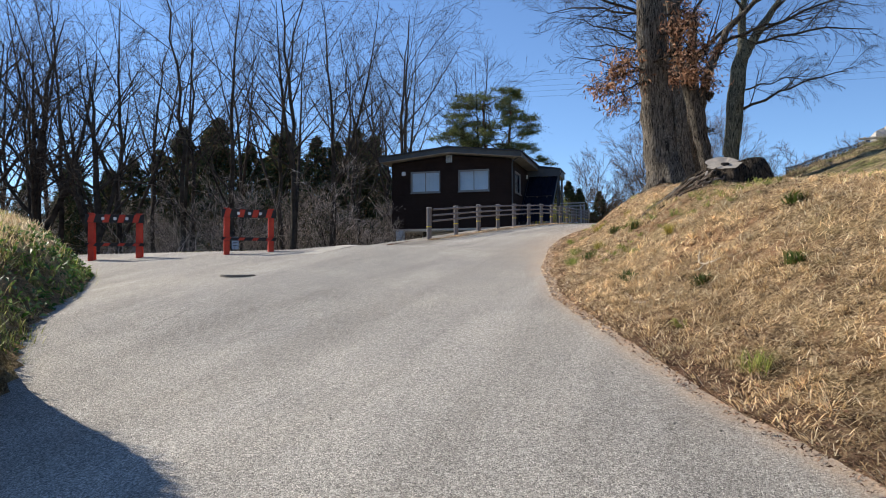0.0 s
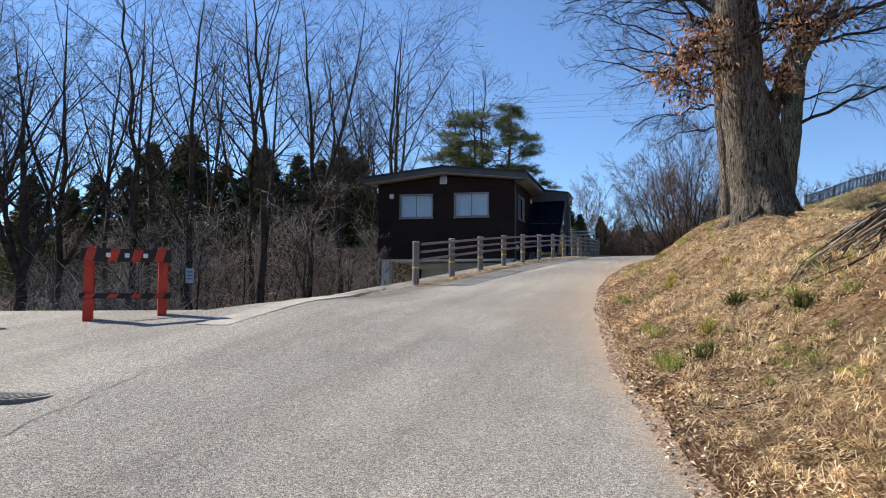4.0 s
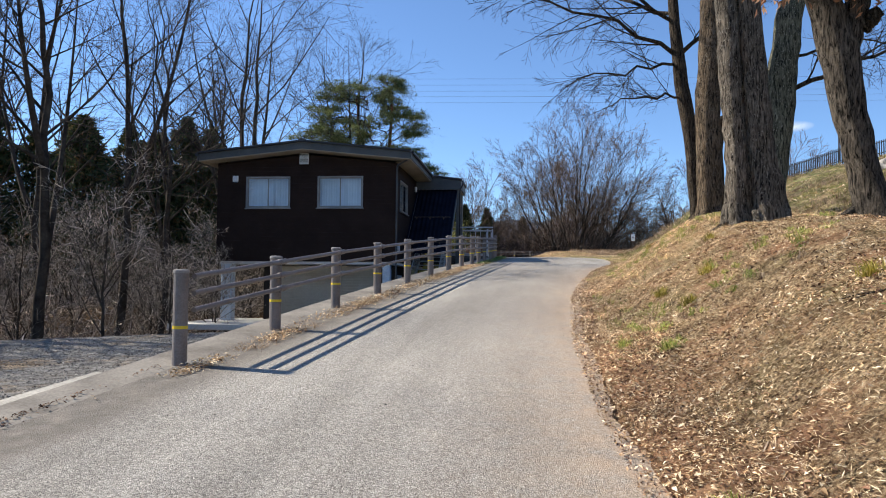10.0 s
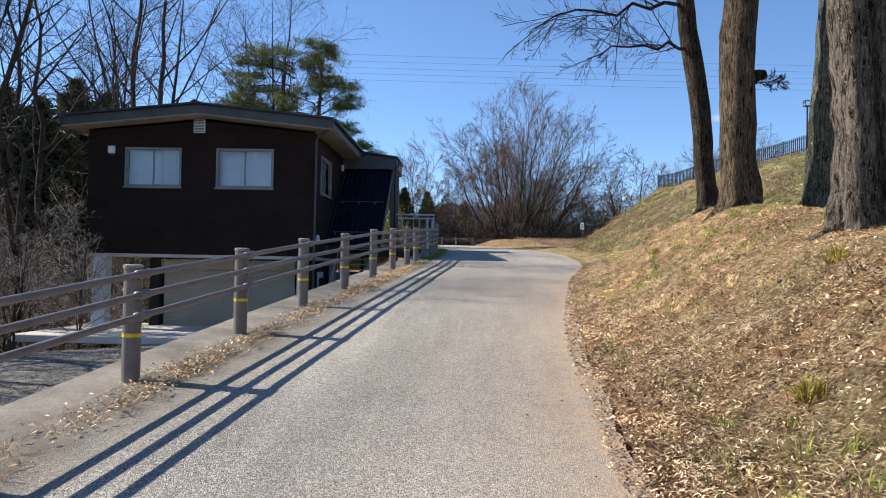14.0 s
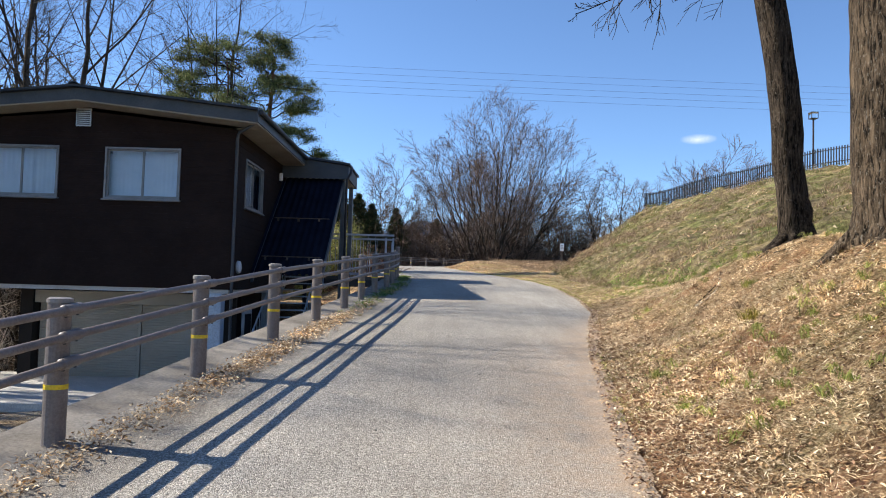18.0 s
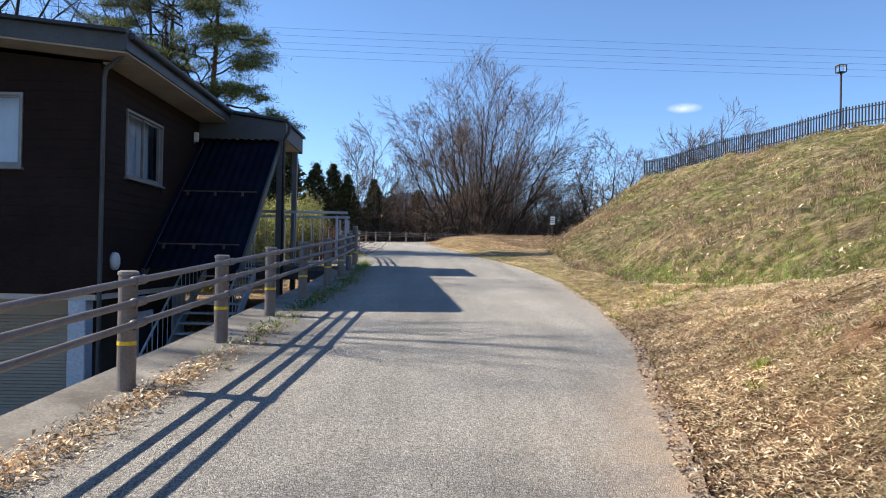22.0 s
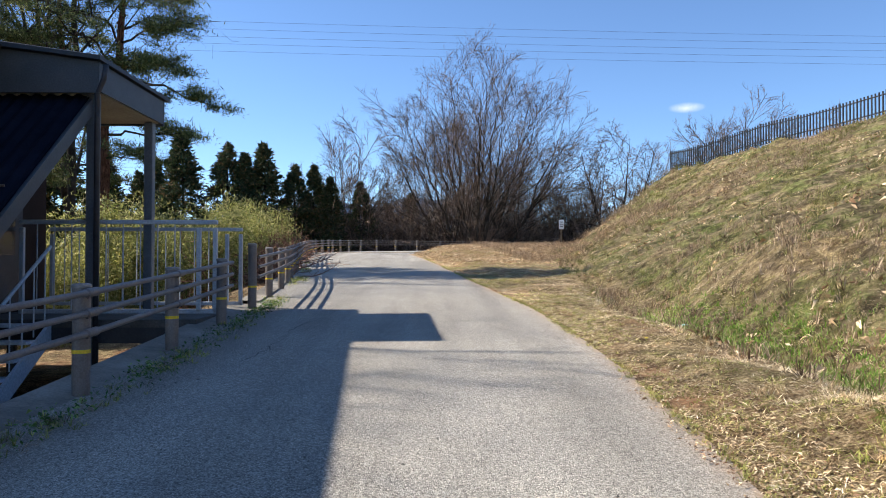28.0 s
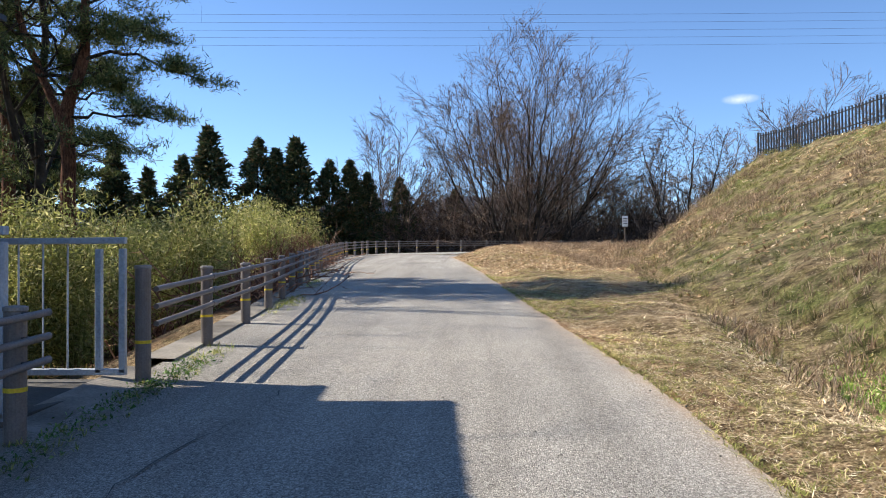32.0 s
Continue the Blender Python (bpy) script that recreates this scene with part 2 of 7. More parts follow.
def make_earth():
    """Ground: dry grass thatch, bare orange soil and moss in patches."""
    m, n, l, p = material("earth", 0.95, 0, 0.1)
    soil = ramp(n, l, noise_tex(n, l, 9, 5, 0.65), [(0.3, (0.19, 0.095, 0.05)), (0.7, (0.47, 0.27, 0.155))])
    straw = ramp(n, l, noise_tex(n, l, 40, 4, 0.7), [(0.34, (0.085, 0.052, 0.03)), (0.5, (0.3, 0.205, 0.115)), (0.68, (0.72, 0.56, 0.34))])
    green = ramp(n, l, noise_tex(n, l, 30, 4, 0.7), [(0.3, (0.05, 0.062, 0.02)), (0.7, (0.24, 0.25, 0.09))])
    f1 = ramp(n, l, noise_tex(n, l, 1.1, 6, 0.65), [(0.5, (0, 0, 0)), (0.66, (1, 1, 1))])
    f2 = ramp(n, l, noise_tex(n, l, 0.75, 5, 0.7, None, (1, 1, 1), 0.4), [(0.5, (0, 0, 0)), (0.62, (1, 1, 1))])
    att = n.new("ShaderNodeAttribute")
    att.attribute_name = "kind"
    sep = n.new("ShaderNodeSeparateColor")
    l.new(att.outputs["Color"], sep.inputs[0])
    c = mix(n, l, f1, straw, soil)
    c = mix(n, l, mix(n, l, 1.0, f2, (0.3,) * 3, "MULTIPLY"), c, green)
    hill = mix(n, l, ramp(n, l, noise_tex(n, l, 0.45, 6, 0.7), [(0.45, (0, 0, 0)), (0.62, (0.8, 0.8, 0.8))]), green, straw)
    dead = ramp(n, l, noise_tex(n, l, 18, 5, 0.7), [(0.3, (0.1, 0.075, 0.048)), (0.7, (0.34, 0.26, 0.17))])
    hill = mix(n, l, ramp(n, l, noise_tex(n, l, 1.4, 5, 0.7), [(0.42, (0, 0, 0)), (0.58, (0.85,) * 3)]), hill, dead)
    # uneven tone, also standing in for lump shading the frontal sun leaves out
    hill = mix(n, l, 1.0, hill, ramp(n, l, noise_tex(n, l, 2.0, 5, 0.65), [(0.38, (0.5, 0.5, 0.48)), (0.6, (1.3, 1.3, 1.25))]), "MULTIPLY")
    c = mix(n, l, sep.outputs[0], c, hill)
    gravel = ramp(n, l, noise_tex(n, l, 34, 5, 0.8), [(0.3, (0.12, 0.115, 0.105)), (0.7, (0.42, 0.395, 0.36))])
    gravel = mix(n, l, ramp(n, l, noise_tex(n, l, 0.5, 5, 0.65), [(0.5, (0, 0, 0)), (0.66, (0.8,) * 3)]), gravel, straw)
    c = mix(n, l, sep.outputs[1], c, gravel)
    litter = ramp(n, l, noise_tex(n, l, 14, 6, 0.75), [(0.3, (0.035, 0.022, 0.013)), (0.7, (0.16, 0.1, 0.055))])
    c = mix(n, l, sep.outputs[2], c, litter)
    crumb = ramp(n, l, noise_tex(n, l, 45, 4, 0.75), [(0.32, (0.045, 0.026, 0.018)), (0.55, (0.15, 0.085, 0.055)), (0.75, (0.36, 0.22, 0.14))])
    brim = n.new("ShaderNodeMath")
    brim.operation = "MULTIPLY"
    l.new(att.outputs["Alpha"], brim.inputs[0])
    l.new(ramp(n, l, noise_tex(n, l, 2.2, 5, 0.7), [(0.35, (0.35,) * 3), (0.6, (1.0,) * 3)]), brim.inputs[1])
    c = mix(n, l, brim.outputs[0], c, crumb)
    bare = n.new("ShaderNodeAttribute")
    bare.attribute_name = "bare"
    clay = ramp(n, l, noise_tex(n, l, 26, 6, 0.75), [(0.3, (0.2, 0.1, 0.052)), (0.55, (0.46, 0.255, 0.14)), (0.75, (0.68, 0.44, 0.27))])
    c = mix(n, l, bare.outputs["Fac"], c, clay)
    # mottled soil tone, strengthened in colour to stand in for shading between clods
    clod = ramp(n, l, noise_tex(n, l, 5.5, 6, 0.7), [(0.36, (0.55, 0.52, 0.49)), (0.6, (1.6, 1.6, 1.6))])
    c = mix(n, l, 1.0, c, clod, "MULTIPLY")
    l.new(c, p.inputs["Base Color"])
    bump(n, l, p, noise_tex(n, l, 30, 6, 0.8), 1.0, 0.09)
    return m


def make_siding():
    m, n, l, p = material("dark_siding", 0.75, 0, 0.12)
    co = n.new("ShaderNodeTexCoord").outputs["Object"]
    big = noise_tex(n, l, 1.3, 5, 0.6, co)
    grain = noise_tex(n, l, 9, 4, 0.6, co, (1.5, 1.5, 14))
    c = mix(n, l, 1.0, ramp(n, l, big, [(0.3, (0.019, 0.0115, 0.0095)), (0.7, (0.029, 0.0185, 0.0152))]), ramp(n, l, grain, [(0.3, (0.7,) * 3), (0.7, (1.25,) * 3)]), "MULTIPLY")
    l.new(c, p.inputs["Base Color"])
    bump(n, l, p, grain, 0.3, 0.01)
    return m


def make_bark(name, dark, light, mossy=0.0):
    m, n, l, p = material(name, 0.95, 0, 0.1)
    co = n.new("ShaderNodeTexCoord").outputs["Object"]
    ridge = noise_tex(n, l, 34, 7, 0.74, co, (1, 1, 0.15), 0.7)
    fleck = noise_tex(n, l, 55, 5, 0.75, co, (1, 1, 0.45))
    blotch = noise_tex(n, l, 3.0, 4, 0.6, co)
    c = ramp(n, l, ridge, [(0.4, dark), (0.48, tuple((a + b) / 2 for a, b in zip(dark, light))), (0.57, light), (0.68, tuple(min(1, b * 1.5) for b in light))])
    c = mix(n, l, 1.0, c, ramp(n, l, blotch, [(0.3, (0.6, 0.6, 0.58)), (0.7, (1.3, 1.28, 1.22))]), "MULTIPLY")
    c = mix(n, l, ramp(n, l, fleck, [(0.58, (0, 0, 0)), (0.63, (mossy,) * 3)]), c, (0.5, 0.47, 0.4))
    l.new(c, p.inputs["Base Color"])
    bump(n, l, p, ridge, 1.0, 0.08)
    return m


def make_glass():
    m, n, l, p = material("window_glass", 0.03, 0, 0.5)
    p.inputs["Base Color"].default_value = (0.9, 0.95, 1, 1)
    p.inputs["Transmission Weight"].default_value = 1.0
    p.inputs["IOR"].default_value = 1.45
    return m


ASPHALT, EARTH, SIDING, GLASS = make_asphalt(), make_earth(), make_siding(), make_glass()
CONCRETE = worn("concrete", (0.15, 0.132, 0.11), (0.34, 0.308, 0.26), 1.5, 0.9, 0, 45, 0.5, 0.2, local=False)
EDGING = worn("pale_edging", (0.3, 0.28, 0.235), (0.5, 0.465, 0.4), 2.0, 0.9, 0, 40, 0.5, 0.2, local=False)
DECK = worn("dark_slab", (0.07, 0.066, 0.06), (0.13, 0.122, 0.11), 2.5, 0.9, 0, 45, 0.5, 0.2, local=False)
CONCRETE_PALE = worn("pale_concrete", (0.5, 0.48, 0.44), (0.62, 0.6, 0.56), 1.2, 0.9, 0, 45, 0.3, 0.2, local=False)
RAIL = worn("rail_brown_paint", (0.155, 0.13, 0.118), (0.215, 0.185, 0.17), 5, 0.5, 0.0, 70, 0.08, 0.4)
POST_CAP = worn("rail_cap", (0.22, 0.2, 0.185), (0.3, 0.275, 0.255), 6, 0.55, 0, 70, 0.06, 0.4)
YELLOW = worn("yellow_tape", (0.7, 0.5, 0.03), (0.85, 0.62, 0.05), 9, 0.5)
ROOF = worn("roof_tile", (0.018, 0.022, 0.028), (0.035, 0.04, 0.047), 2, 0.5, 0, 40, 0.2, 0.4)
FASCIA = worn("fascia_paint", (0.05, 0.06, 0.07), (0.075, 0.085, 0.095), 2, 0.5, 0, 50, 0.08, 0.4)
SOFFIT = worn("soffit_board", (0.3, 0.26, 0.2), (0.4, 0.35, 0.27), 1.2, 0.8, 0, 40, 0.1)
WHITE = worn("white_paint", (0.66, 0.68, 0.7), (0.78, 0.8, 0.82), 2, 0.6, 0, 50, 0.06)
PALE_BLUE = worn("pale_blue_steel", (0.42, 0.5, 0.58), (0.55, 0.62, 0.68), 2.5, 0.55, 0.0, 40, 0.1)
GATE_PAINT = worn("pale_grey_steel", (0.36, 0.4, 0.46), (0.5, 0.54, 0.58), 3, 0.5, 0, 50, 0.08)
ALU = worn("aluminium", (0.55, 0.56, 0.57), (0.7, 0.71, 0.72), 3, 0.35, 0.6, 60, 0.04, 0.5)
SHUTTER = worn("shutter_paint", (0.38, 0.345, 0.28), (0.47, 0.43, 0.36), 1.5, 0.6, 0.0, 50, 0.06)
CURTAIN = worn("lace_curtain", (0.62, 0.68, 0.74), (0.72, 0.77, 0.82), 3, 0.9, 0, 80, 0.1)
PORCH_POST = worn("porch_post_paint", (0.12, 0.138, 0.155), (0.18, 0.2, 0.22), 2, 0.5, 0, 50, 0.08, 0.4)
FRAME = worn("grey_window_frame", (0.2, 0.205, 0.21), (0.3, 0.305, 0.31), 3, 0.5, 0.2, 60, 0.04, 0.4)
# near-black that carries the shade of inner spaces in its colour
DARK = worn("inside_shade_tone", (0.02, 0.018, 0.016), (0.035, 0.03, 0.027), 1, 0.9)
LAMP_STEEL = worn("brown_lamp_steel", (0.03, 0.022, 0.018), (0.055, 0.042, 0.036), 4, 0.6, 0, 50, 0.05, 0.3)
DARK_STEEL = worn("dark_steel", (0.025, 0.025, 0.03), (0.05, 0.05, 0.055), 3, 0.5, 0.0, 50, 0.08, 0.4)
POLYCARB = worn("dark_corrugated_sheet", (0.006, 0.008, 0.016), (0.012, 0.015, 0.028), 2, 0.8, 0.0, 50, 0.05, 0.04)
RED = worn("red_paint", (0.42, 0.035, 0.02), (0.6, 0.07, 0.035), 5, 0.6, 0, 60, 0.12)
BLACK = worn("black_paint", (0.015, 0.014, 0.014), (0.03, 0.028, 0.027), 5, 0.6)
CRACK = worn("dark_joint", (0.07, 0.066, 0.06), (0.12, 0.115, 0.105), 12, 0.9)
FENCE = worn("black_fence_steel", (0.008, 0.009, 0.012), (0.018, 0.019, 0.024), 3, 0.5)
ROOT = worn("weathered_root", (0.12, 0.085, 0.06), (0.28, 0.21, 0.155), 9, 0.95, 0, 50, 0.4)
WOOD_CUT = worn("cut_wood", (0.24, 0.21, 0.18), (0.38, 0.335, 0.28), 5, 0.95, 0, 60, 0.3)
RUST = worn("rusty_iron", (0.09, 0.07, 0.055), (0.16, 0.13, 0.105), 9, 0.85, 0.2, 60, 0.3)
IRON = worn("worn_iron", (0.2, 0.19, 0.175), (0.34, 0.32, 0.295), 7, 0.8, 0.1, 60, 0.4)
CABLE = worn("cable", (0.08, 0.1, 0.14), (0.1, 0.12, 0.16), 1, 0.6)
BARK_BIG = make_bark("oak_bark", (0.012, 0.01, 0.0085), (0.24, 0.205, 0.17), 0.9)
BARK_BROWN = make_bark("brown_oak_bark", (0.01, 0.008, 0.006), (0.2, 0.15, 0.105), 0.45)
BARK_MOSS = make_bark("mossy_oak_bark", (0.012, 0.013, 0.009), (0.2, 0.2, 0.15), 1.0)
BARK_FURROW = make_bark("furrowed_oak_bark", (0.006, 0.005, 0.004), (0.17, 0.145, 0.12), 0.1)
BARK_DARK = make_bark("dark_bark", (0.006, 0.005, 0.004), (0.1, 0.078, 0.06), 0.25)
BARK_FAR = worn("grey_bark", (0.022, 0.018, 0.014), (0.088, 0.071, 0.056), 2, 0.95, 0, 12, 0.5, 0.1)
BARK_PINE = make_bark("pine_bark", (0.07, 0.03, 0.02), (0.25, 0.12, 0.075), 0.1)
TWIG = leafy("twig", [(0.0, (0.025, 0.02, 0.017)), (0.6, (0.065, 0.052, 0.044)), (1.0, (0.14, 0.112, 0.095))], 0.9, 0.0)
TWIG_BROWN = leafy("brown_twig", [(0.0, (0.055, 0.038, 0.03)), (0.6, (0.15, 0.108, 0.085)), (1.0, (0.29, 0.215, 0.17))], 0.9, 0.0)
RED_TWIG = leafy("red_twig", [(0.0, (0.12, 0.06, 0.04)), (0.6, (0.25, 0.13, 0.09)), (1.0, (0.45, 0.27, 0.19))], 0.9, 0.0)
SCRUB = leafy("scrub_twig", [(0.0, (0.05, 0.042, 0.037)), (0.5, (0.22, 0.19, 0.165)), (1.0, (0.8, 0.72, 0.65))], 0.9, 0.0)
DRY_LEAF = leafy("dry_leaf", [(0.0, (0.18, 0.09, 0.055)), (0.6, (0.4, 0.23, 0.145)), (1.0, (0.68, 0.46, 0.31))], 0.7, 0.35)
STRAW = leafy("dry_grass", [(0.0, (0.33, 0.22, 0.12)), (0.5, (0.72, 0.56, 0.34)), (1.0, (0.95, 0.84, 0.62))], 0.6, 0.4)
STRAW_PALE = leafy("pale_straw", [(0.0, (0.42, 0.3, 0.17)), (0.5, (0.8, 0.65, 0.42)), (1.0, (0.97, 0.88, 0.68))], 0.7, 0.08)
LITTER = leafy("leaf_litter", [(0.0, (0.17, 0.1, 0.055)), (0.5, (0.57, 0.4, 0.235)), (1.0, (0.97, 0.85, 0.64))], 0.8, 0.12)
CRUMB = leafy("leaf_crumb", [(0.0, (0.06, 0.033, 0.023)), (0.6, (0.2, 0.11, 0.07)), (1.0, (0.5, 0.33, 0.22))], 0.9, 0.1)
DEAD = leafy("dead_weed", [(0.0, (0.12, 0.08, 0.055)), (0.6, (0.32, 0.235, 0.16)), (1.0, (0.62, 0.5, 0.37))], 0.9, 0.2)
GRASS = leafy("green_grass", [(0.0, (0.13, 0.17, 0.04)), (0.6, (0.32, 0.37, 0.1)), (1.0, (0.58, 0.55, 0.22))], 0.6, 0.45)
WEED = leafy("weed_leaf", [(0.0, (0.04, 0.1, 0.02)), (0.6, (0.1, 0.2, 0.04)), (1.0, (0.26, 0.36, 0.14))], 0.45, 0.3)
YGREEN = leafy("yellowing_grass", [(0.0, (0.2, 0.22, 0.06)), (0.6, (0.46, 0.46, 0.16)), (1.0, (0.74, 0.66, 0.32))], 0.6, 0.45)
HILL_GRASS = leafy("hill_grass", [(0.0, (0.1, 0.105, 0.035)), (0.6, (0.22, 0.225, 0.08)), (1.0, (0.42, 0.385, 0.17))], 0.7, 0.3)
LUSH = leafy("lush_grass", [(0.0, (0.12, 0.24, 0.03)), (0.6, (0.25, 0.44, 0.08)), (1.0, (0.46, 0.58, 0.18))], 0.6, 0.45)
BAMBOO = leafy("bamboo_leaf", [(0.0, (0.15, 0.175, 0.045)), (0.55, (0.33, 0.35, 0.11)), (1.0, (0.56, 0.52, 0.25))], 0.5, 0.5)
CEDAR = leafy("cedar_needles", [(0.0, (0.025, 0.042, 0.02)), (0.7, (0.07, 0.095, 0.04)), (1.0, (0.2, 0.125, 0.06))], 0.7, 0.15)
PINE = leafy("pine_needles", [(0.0, (0.05, 0.08, 0.028)), (0.6, (0.125, 0.16, 0.057)), (1.0, (0.28, 0.28, 0.115))], 0.6, 0.35)
# blue of the distant haze is mixed into the hills' own colour
HILLS = worn("haze_tinted_hills", (0.1, 0.14, 0.2), (0.15, 0.19, 0.25), 0.01, 1.0, 0, 0.05, 0.0, 0.0, local=False)


# ---------------------------------------------------------------- the lie of the land
def curve(pairs):
    a = np.array(pairs, float)
    return lambda y: np.interp(y, a[:, 0], a[:, 1])


# height of the road, its right edge and its kerb side, by the distance walked
road_z = curve([(-40, -4.4), (-3, -.42), (-.7, -.15), (2.9, .31), (6.76, .85), (10.6, 1.32), (15.65, 1.88), (18.36, 2.16), (22.36, 2.56), (26.37, 2.92), (30.37, 3.25),
                (34.3, 3.5), (38.3, 3.72), (42.3, 3.95), (46.1, 4.14), (50.3, 4.31), (56, 4.5), (64, 4.78), (75, 5.2), (85, 5.55), (96, 5.85), (140, 6.3)])
right_x = curve([(-40, 25), (-3, 7.6), (1, 5.6), (3.1, 4.6), (4.05, 4.1), (5.86, 3.4), (7.84, 2.68), (10.5, 2.16), (14.5, 1.74), (17.2, 1.62), (20, 1.62), (24.1, 1.85), (27, 2.22), (29.7, 2.62),
                 (32.5, 3.15), (34.5, 3.6), (37.6, 3.93), (41.8, 4.07), (46, 3.95), (50, 3.6), (57, 3.15), (64, 2.7), (72, 2.0), (80, 1.2), (84, 2.5), (88, 8), (91, 18), (92, 60)])
left_x = curve([(-40, 10), (0, -1.5), (12.2, -3.3), (13.2, -2.85), (15.3, -2.55), (18.36, -2.2), (20.36, -2.0), (22.36, -1.8), (24.37, -1.6), (26.37, -1.41), (28.37, -1.21), (30.37, -1.02), (32.4, -.87), (34.3, -.73),
                (36.3, -.66), (38.3, -.58), (40.3, -.46), (42.36, -.45), (44.4, -.49), (46.27, -.53), (48.3, -.69), (50.3, -.86), (52.3, -1.09), (60, -2.2), (70, -3.6), (80, -4.6), (90, -4.0), (96, 0), (100, 8), (104, 60)])
hill_toe = curve([(-40, 26), (0, 15), (10, 12.4), (20, 10), (30, 7.6), (37, 6.0), (46, 5.7), (58, 7.0), (70, 8.6), (76, 11), (82, 17), (95, 40)])
hill_top = curve([(-40, 42), (0, 33), (20, 28), (40, 25.5), (52, 23.5), (58, 21.6), (61.2, 20.1), (68.4, 17.1), (73.8, 14.95), (79, 19), (95, 52)])
hill_z = curve([(-40, 8), (20, 10.8), (45, 11), (61, 10.55), (68, 10.1), (73.8, 9.68), (80, 9.2), (95, 8)])
bank_up = curve([(-5, 1.2), (5, 1.25), (10, 1.15), (16, 1.15), (24, 1.25), (30, 1.3), (33, 1.0), (36, 0.55), (42, 0.3), (46, 0.16), (50, 0.1), (62, 0.08), (68, 0.14), (72, 0.4), (80, 0.5), (95, 0.5)])
bank_run = curve([(-5, 3.0), (10, 2.5), (16, 2.3), (24, 2.7), (30, 2.7), (36, 2.2), (50, 2.5), (70, 2.0), (95, 3)])
LOT_Z = 1.42


def smooth01(t):
    t = np.clip(t, 0, 1)
    return t * t * (3 - 2 * t)


def field_noise(x, y, s, seed=0):
    """Soft lumps from a few slanted waves."""
    r = np.random.RandomState(seed)
    out = 0
    for k in range(7):
        a, p = r.uniform(0, 6.28), r.uniform(0, 6.28)
        f = s * r.uniform(0.6, 1.7)
        out = out + np.sin(f * (x * math.cos(a) + y * math.sin(a)) + p + 0.7 * np.sin(0.6 * f * (x * math.sin(a) - y * math.cos(a))))
    return out / 7


def mound_edge(y):
    """The foot of the grass mound beside the start, as x."""
    return np.interp(y, [-6, 2.5, 4.25, 5.3, 7.0, 8.6, 10.5, 12.5, 15.5], [1.0, -.3, -1.37, -2.2, -3.1, -4.3, -6.9, -9.5, -12.6])


def side_raise(x, y):
    """The paving lifts a little towards the lot at the start."""
    return 0.2 * smooth01((0.8 - x) / 2.6) * smooth01((y - 3) / 4) * smooth01((16.5 - y) / 3.5)


def land(x, y):
    """Height of the bare ground, with the strips kind: 0 bank, 1 hill, 2 gravel, 3 woodland floor."""
    x, y = np.asarray(x, float), np.asarray(y, float)
    z0 = road_z(y)
    u = x - right_x(y)
    # right of the road: the bank, then the hill
    up, run = bank_up(y), bank_run(y)
    bank = z0 + up * np.sin(np.clip(u / run, 0, 1) * math.pi / 2) ** 1.7
    bank = bank + 0.13 * field_noise(x, y, 2.2, 3) * smooth01(u / 0.9) + 0.06 * field_noise(x, y, 6, 4) * smooth01(u / 0.4) + 0.016 * field_noise(x, y, 12, 14) * smooth01((u - 0.1) / 0.4)
    toe, top = hill_toe(y), hill_top(y)
    k = np.clip((x - toe) / (top - toe), 0, 1)
    base = np.maximum(z0 + up, z0 + 0.2)
    rise = np.clip(hill_z(y) - base, 0, 20)
    hill = base + rise * (1.16 * k - 0.16 * k * k) + (0.16 * field_noise(x, y, 0.9, 5) + 0.24 * field_noise(x, y, 3.2, 15)) * smooth01(k * 8) - 0.5 * np.exp(-((x - toe - 0.35) / 0.8) ** 2) * smooth01((y - 34) / 6) * smooth01((56 - y) / 10)
    z = np.where(x > toe - 2.0, np.maximum(np.where(x > toe, hill, bank - 0.5 * np.exp(-((x - toe - 0.35) / 0.8) ** 2) * smooth01((y - 34) / 6) * smooth01((56 - y) / 10)), -99), bank)
    # under the road
    z = np.where(u < 0, z0 - 0.05 + side_raise(x, y), z)
    # left of the road: the kerb drops to the gravel lot, further on to a wooded slope
    w = left_x(y) - 0.42 - x
    low = np.where(y < 40, LOT_Z, LOT_Z + (road_z(y) - 0.9 - LOT_Z) * smooth01((y - 41) / 4.5))
    low = low + 0.02 * field_noise(x, y, 3, 6)
    woods = smooth01((-x - 11 - 0.25 * np.clip(y - 14, 0, 12) + 0.9 * np.clip(y - 27, 0, 20)) / 9)
    woods = np.where(y > 44, smooth01((-x - 3.5) / 10), woods)
    woods = np.where(y < 14, smooth01((-x - 12) / 9), woods)
    low = low - woods * np.where(y > 50, 1.0, 1.6) + 0.15 * field_noise(x, y, 0.8, 7) * woods
    left = np.where(w > 0, low, z0 - 0.05)
    blend = smooth01((y - 47) / 4)
    soft_left = z0 - 0.05 + (low - z0) * smooth01((w - 0.1) / 2.5)
    left = left * (1 - blend) + soft_left * blend
    z = np.where((x < left_x(y)) & (y > 12.8), left, z)
    # at the start the paving runs on to the lot's edge
    paved = z0 - 0.05 + side_raise(x, y)
    edge_y = 12.3 + 0.05 * np.clip(-x - 3, 0, 12)
    near = np.where(y < edge_y, paved, LOT_Z + (paved - LOT_Z) * smooth01(1 - (y - edge_y) / 1.5))
    z = np.where((x < left_x(y)) & (y <= 16.2) & (x < -2.2 - 0.25 * np.clip(y - 13.2, 0, 3)), np.where(y < edge_y + 1.5, near, LOT_Z), z)
    far_w = smooth01((-x - 13) / 8)
    z = np.where((x < left_x(y)) & (y <= 16.2), z - far_w * 1.2, z)
    # the grass mound beside the start
    d = mound_edge(y) - x
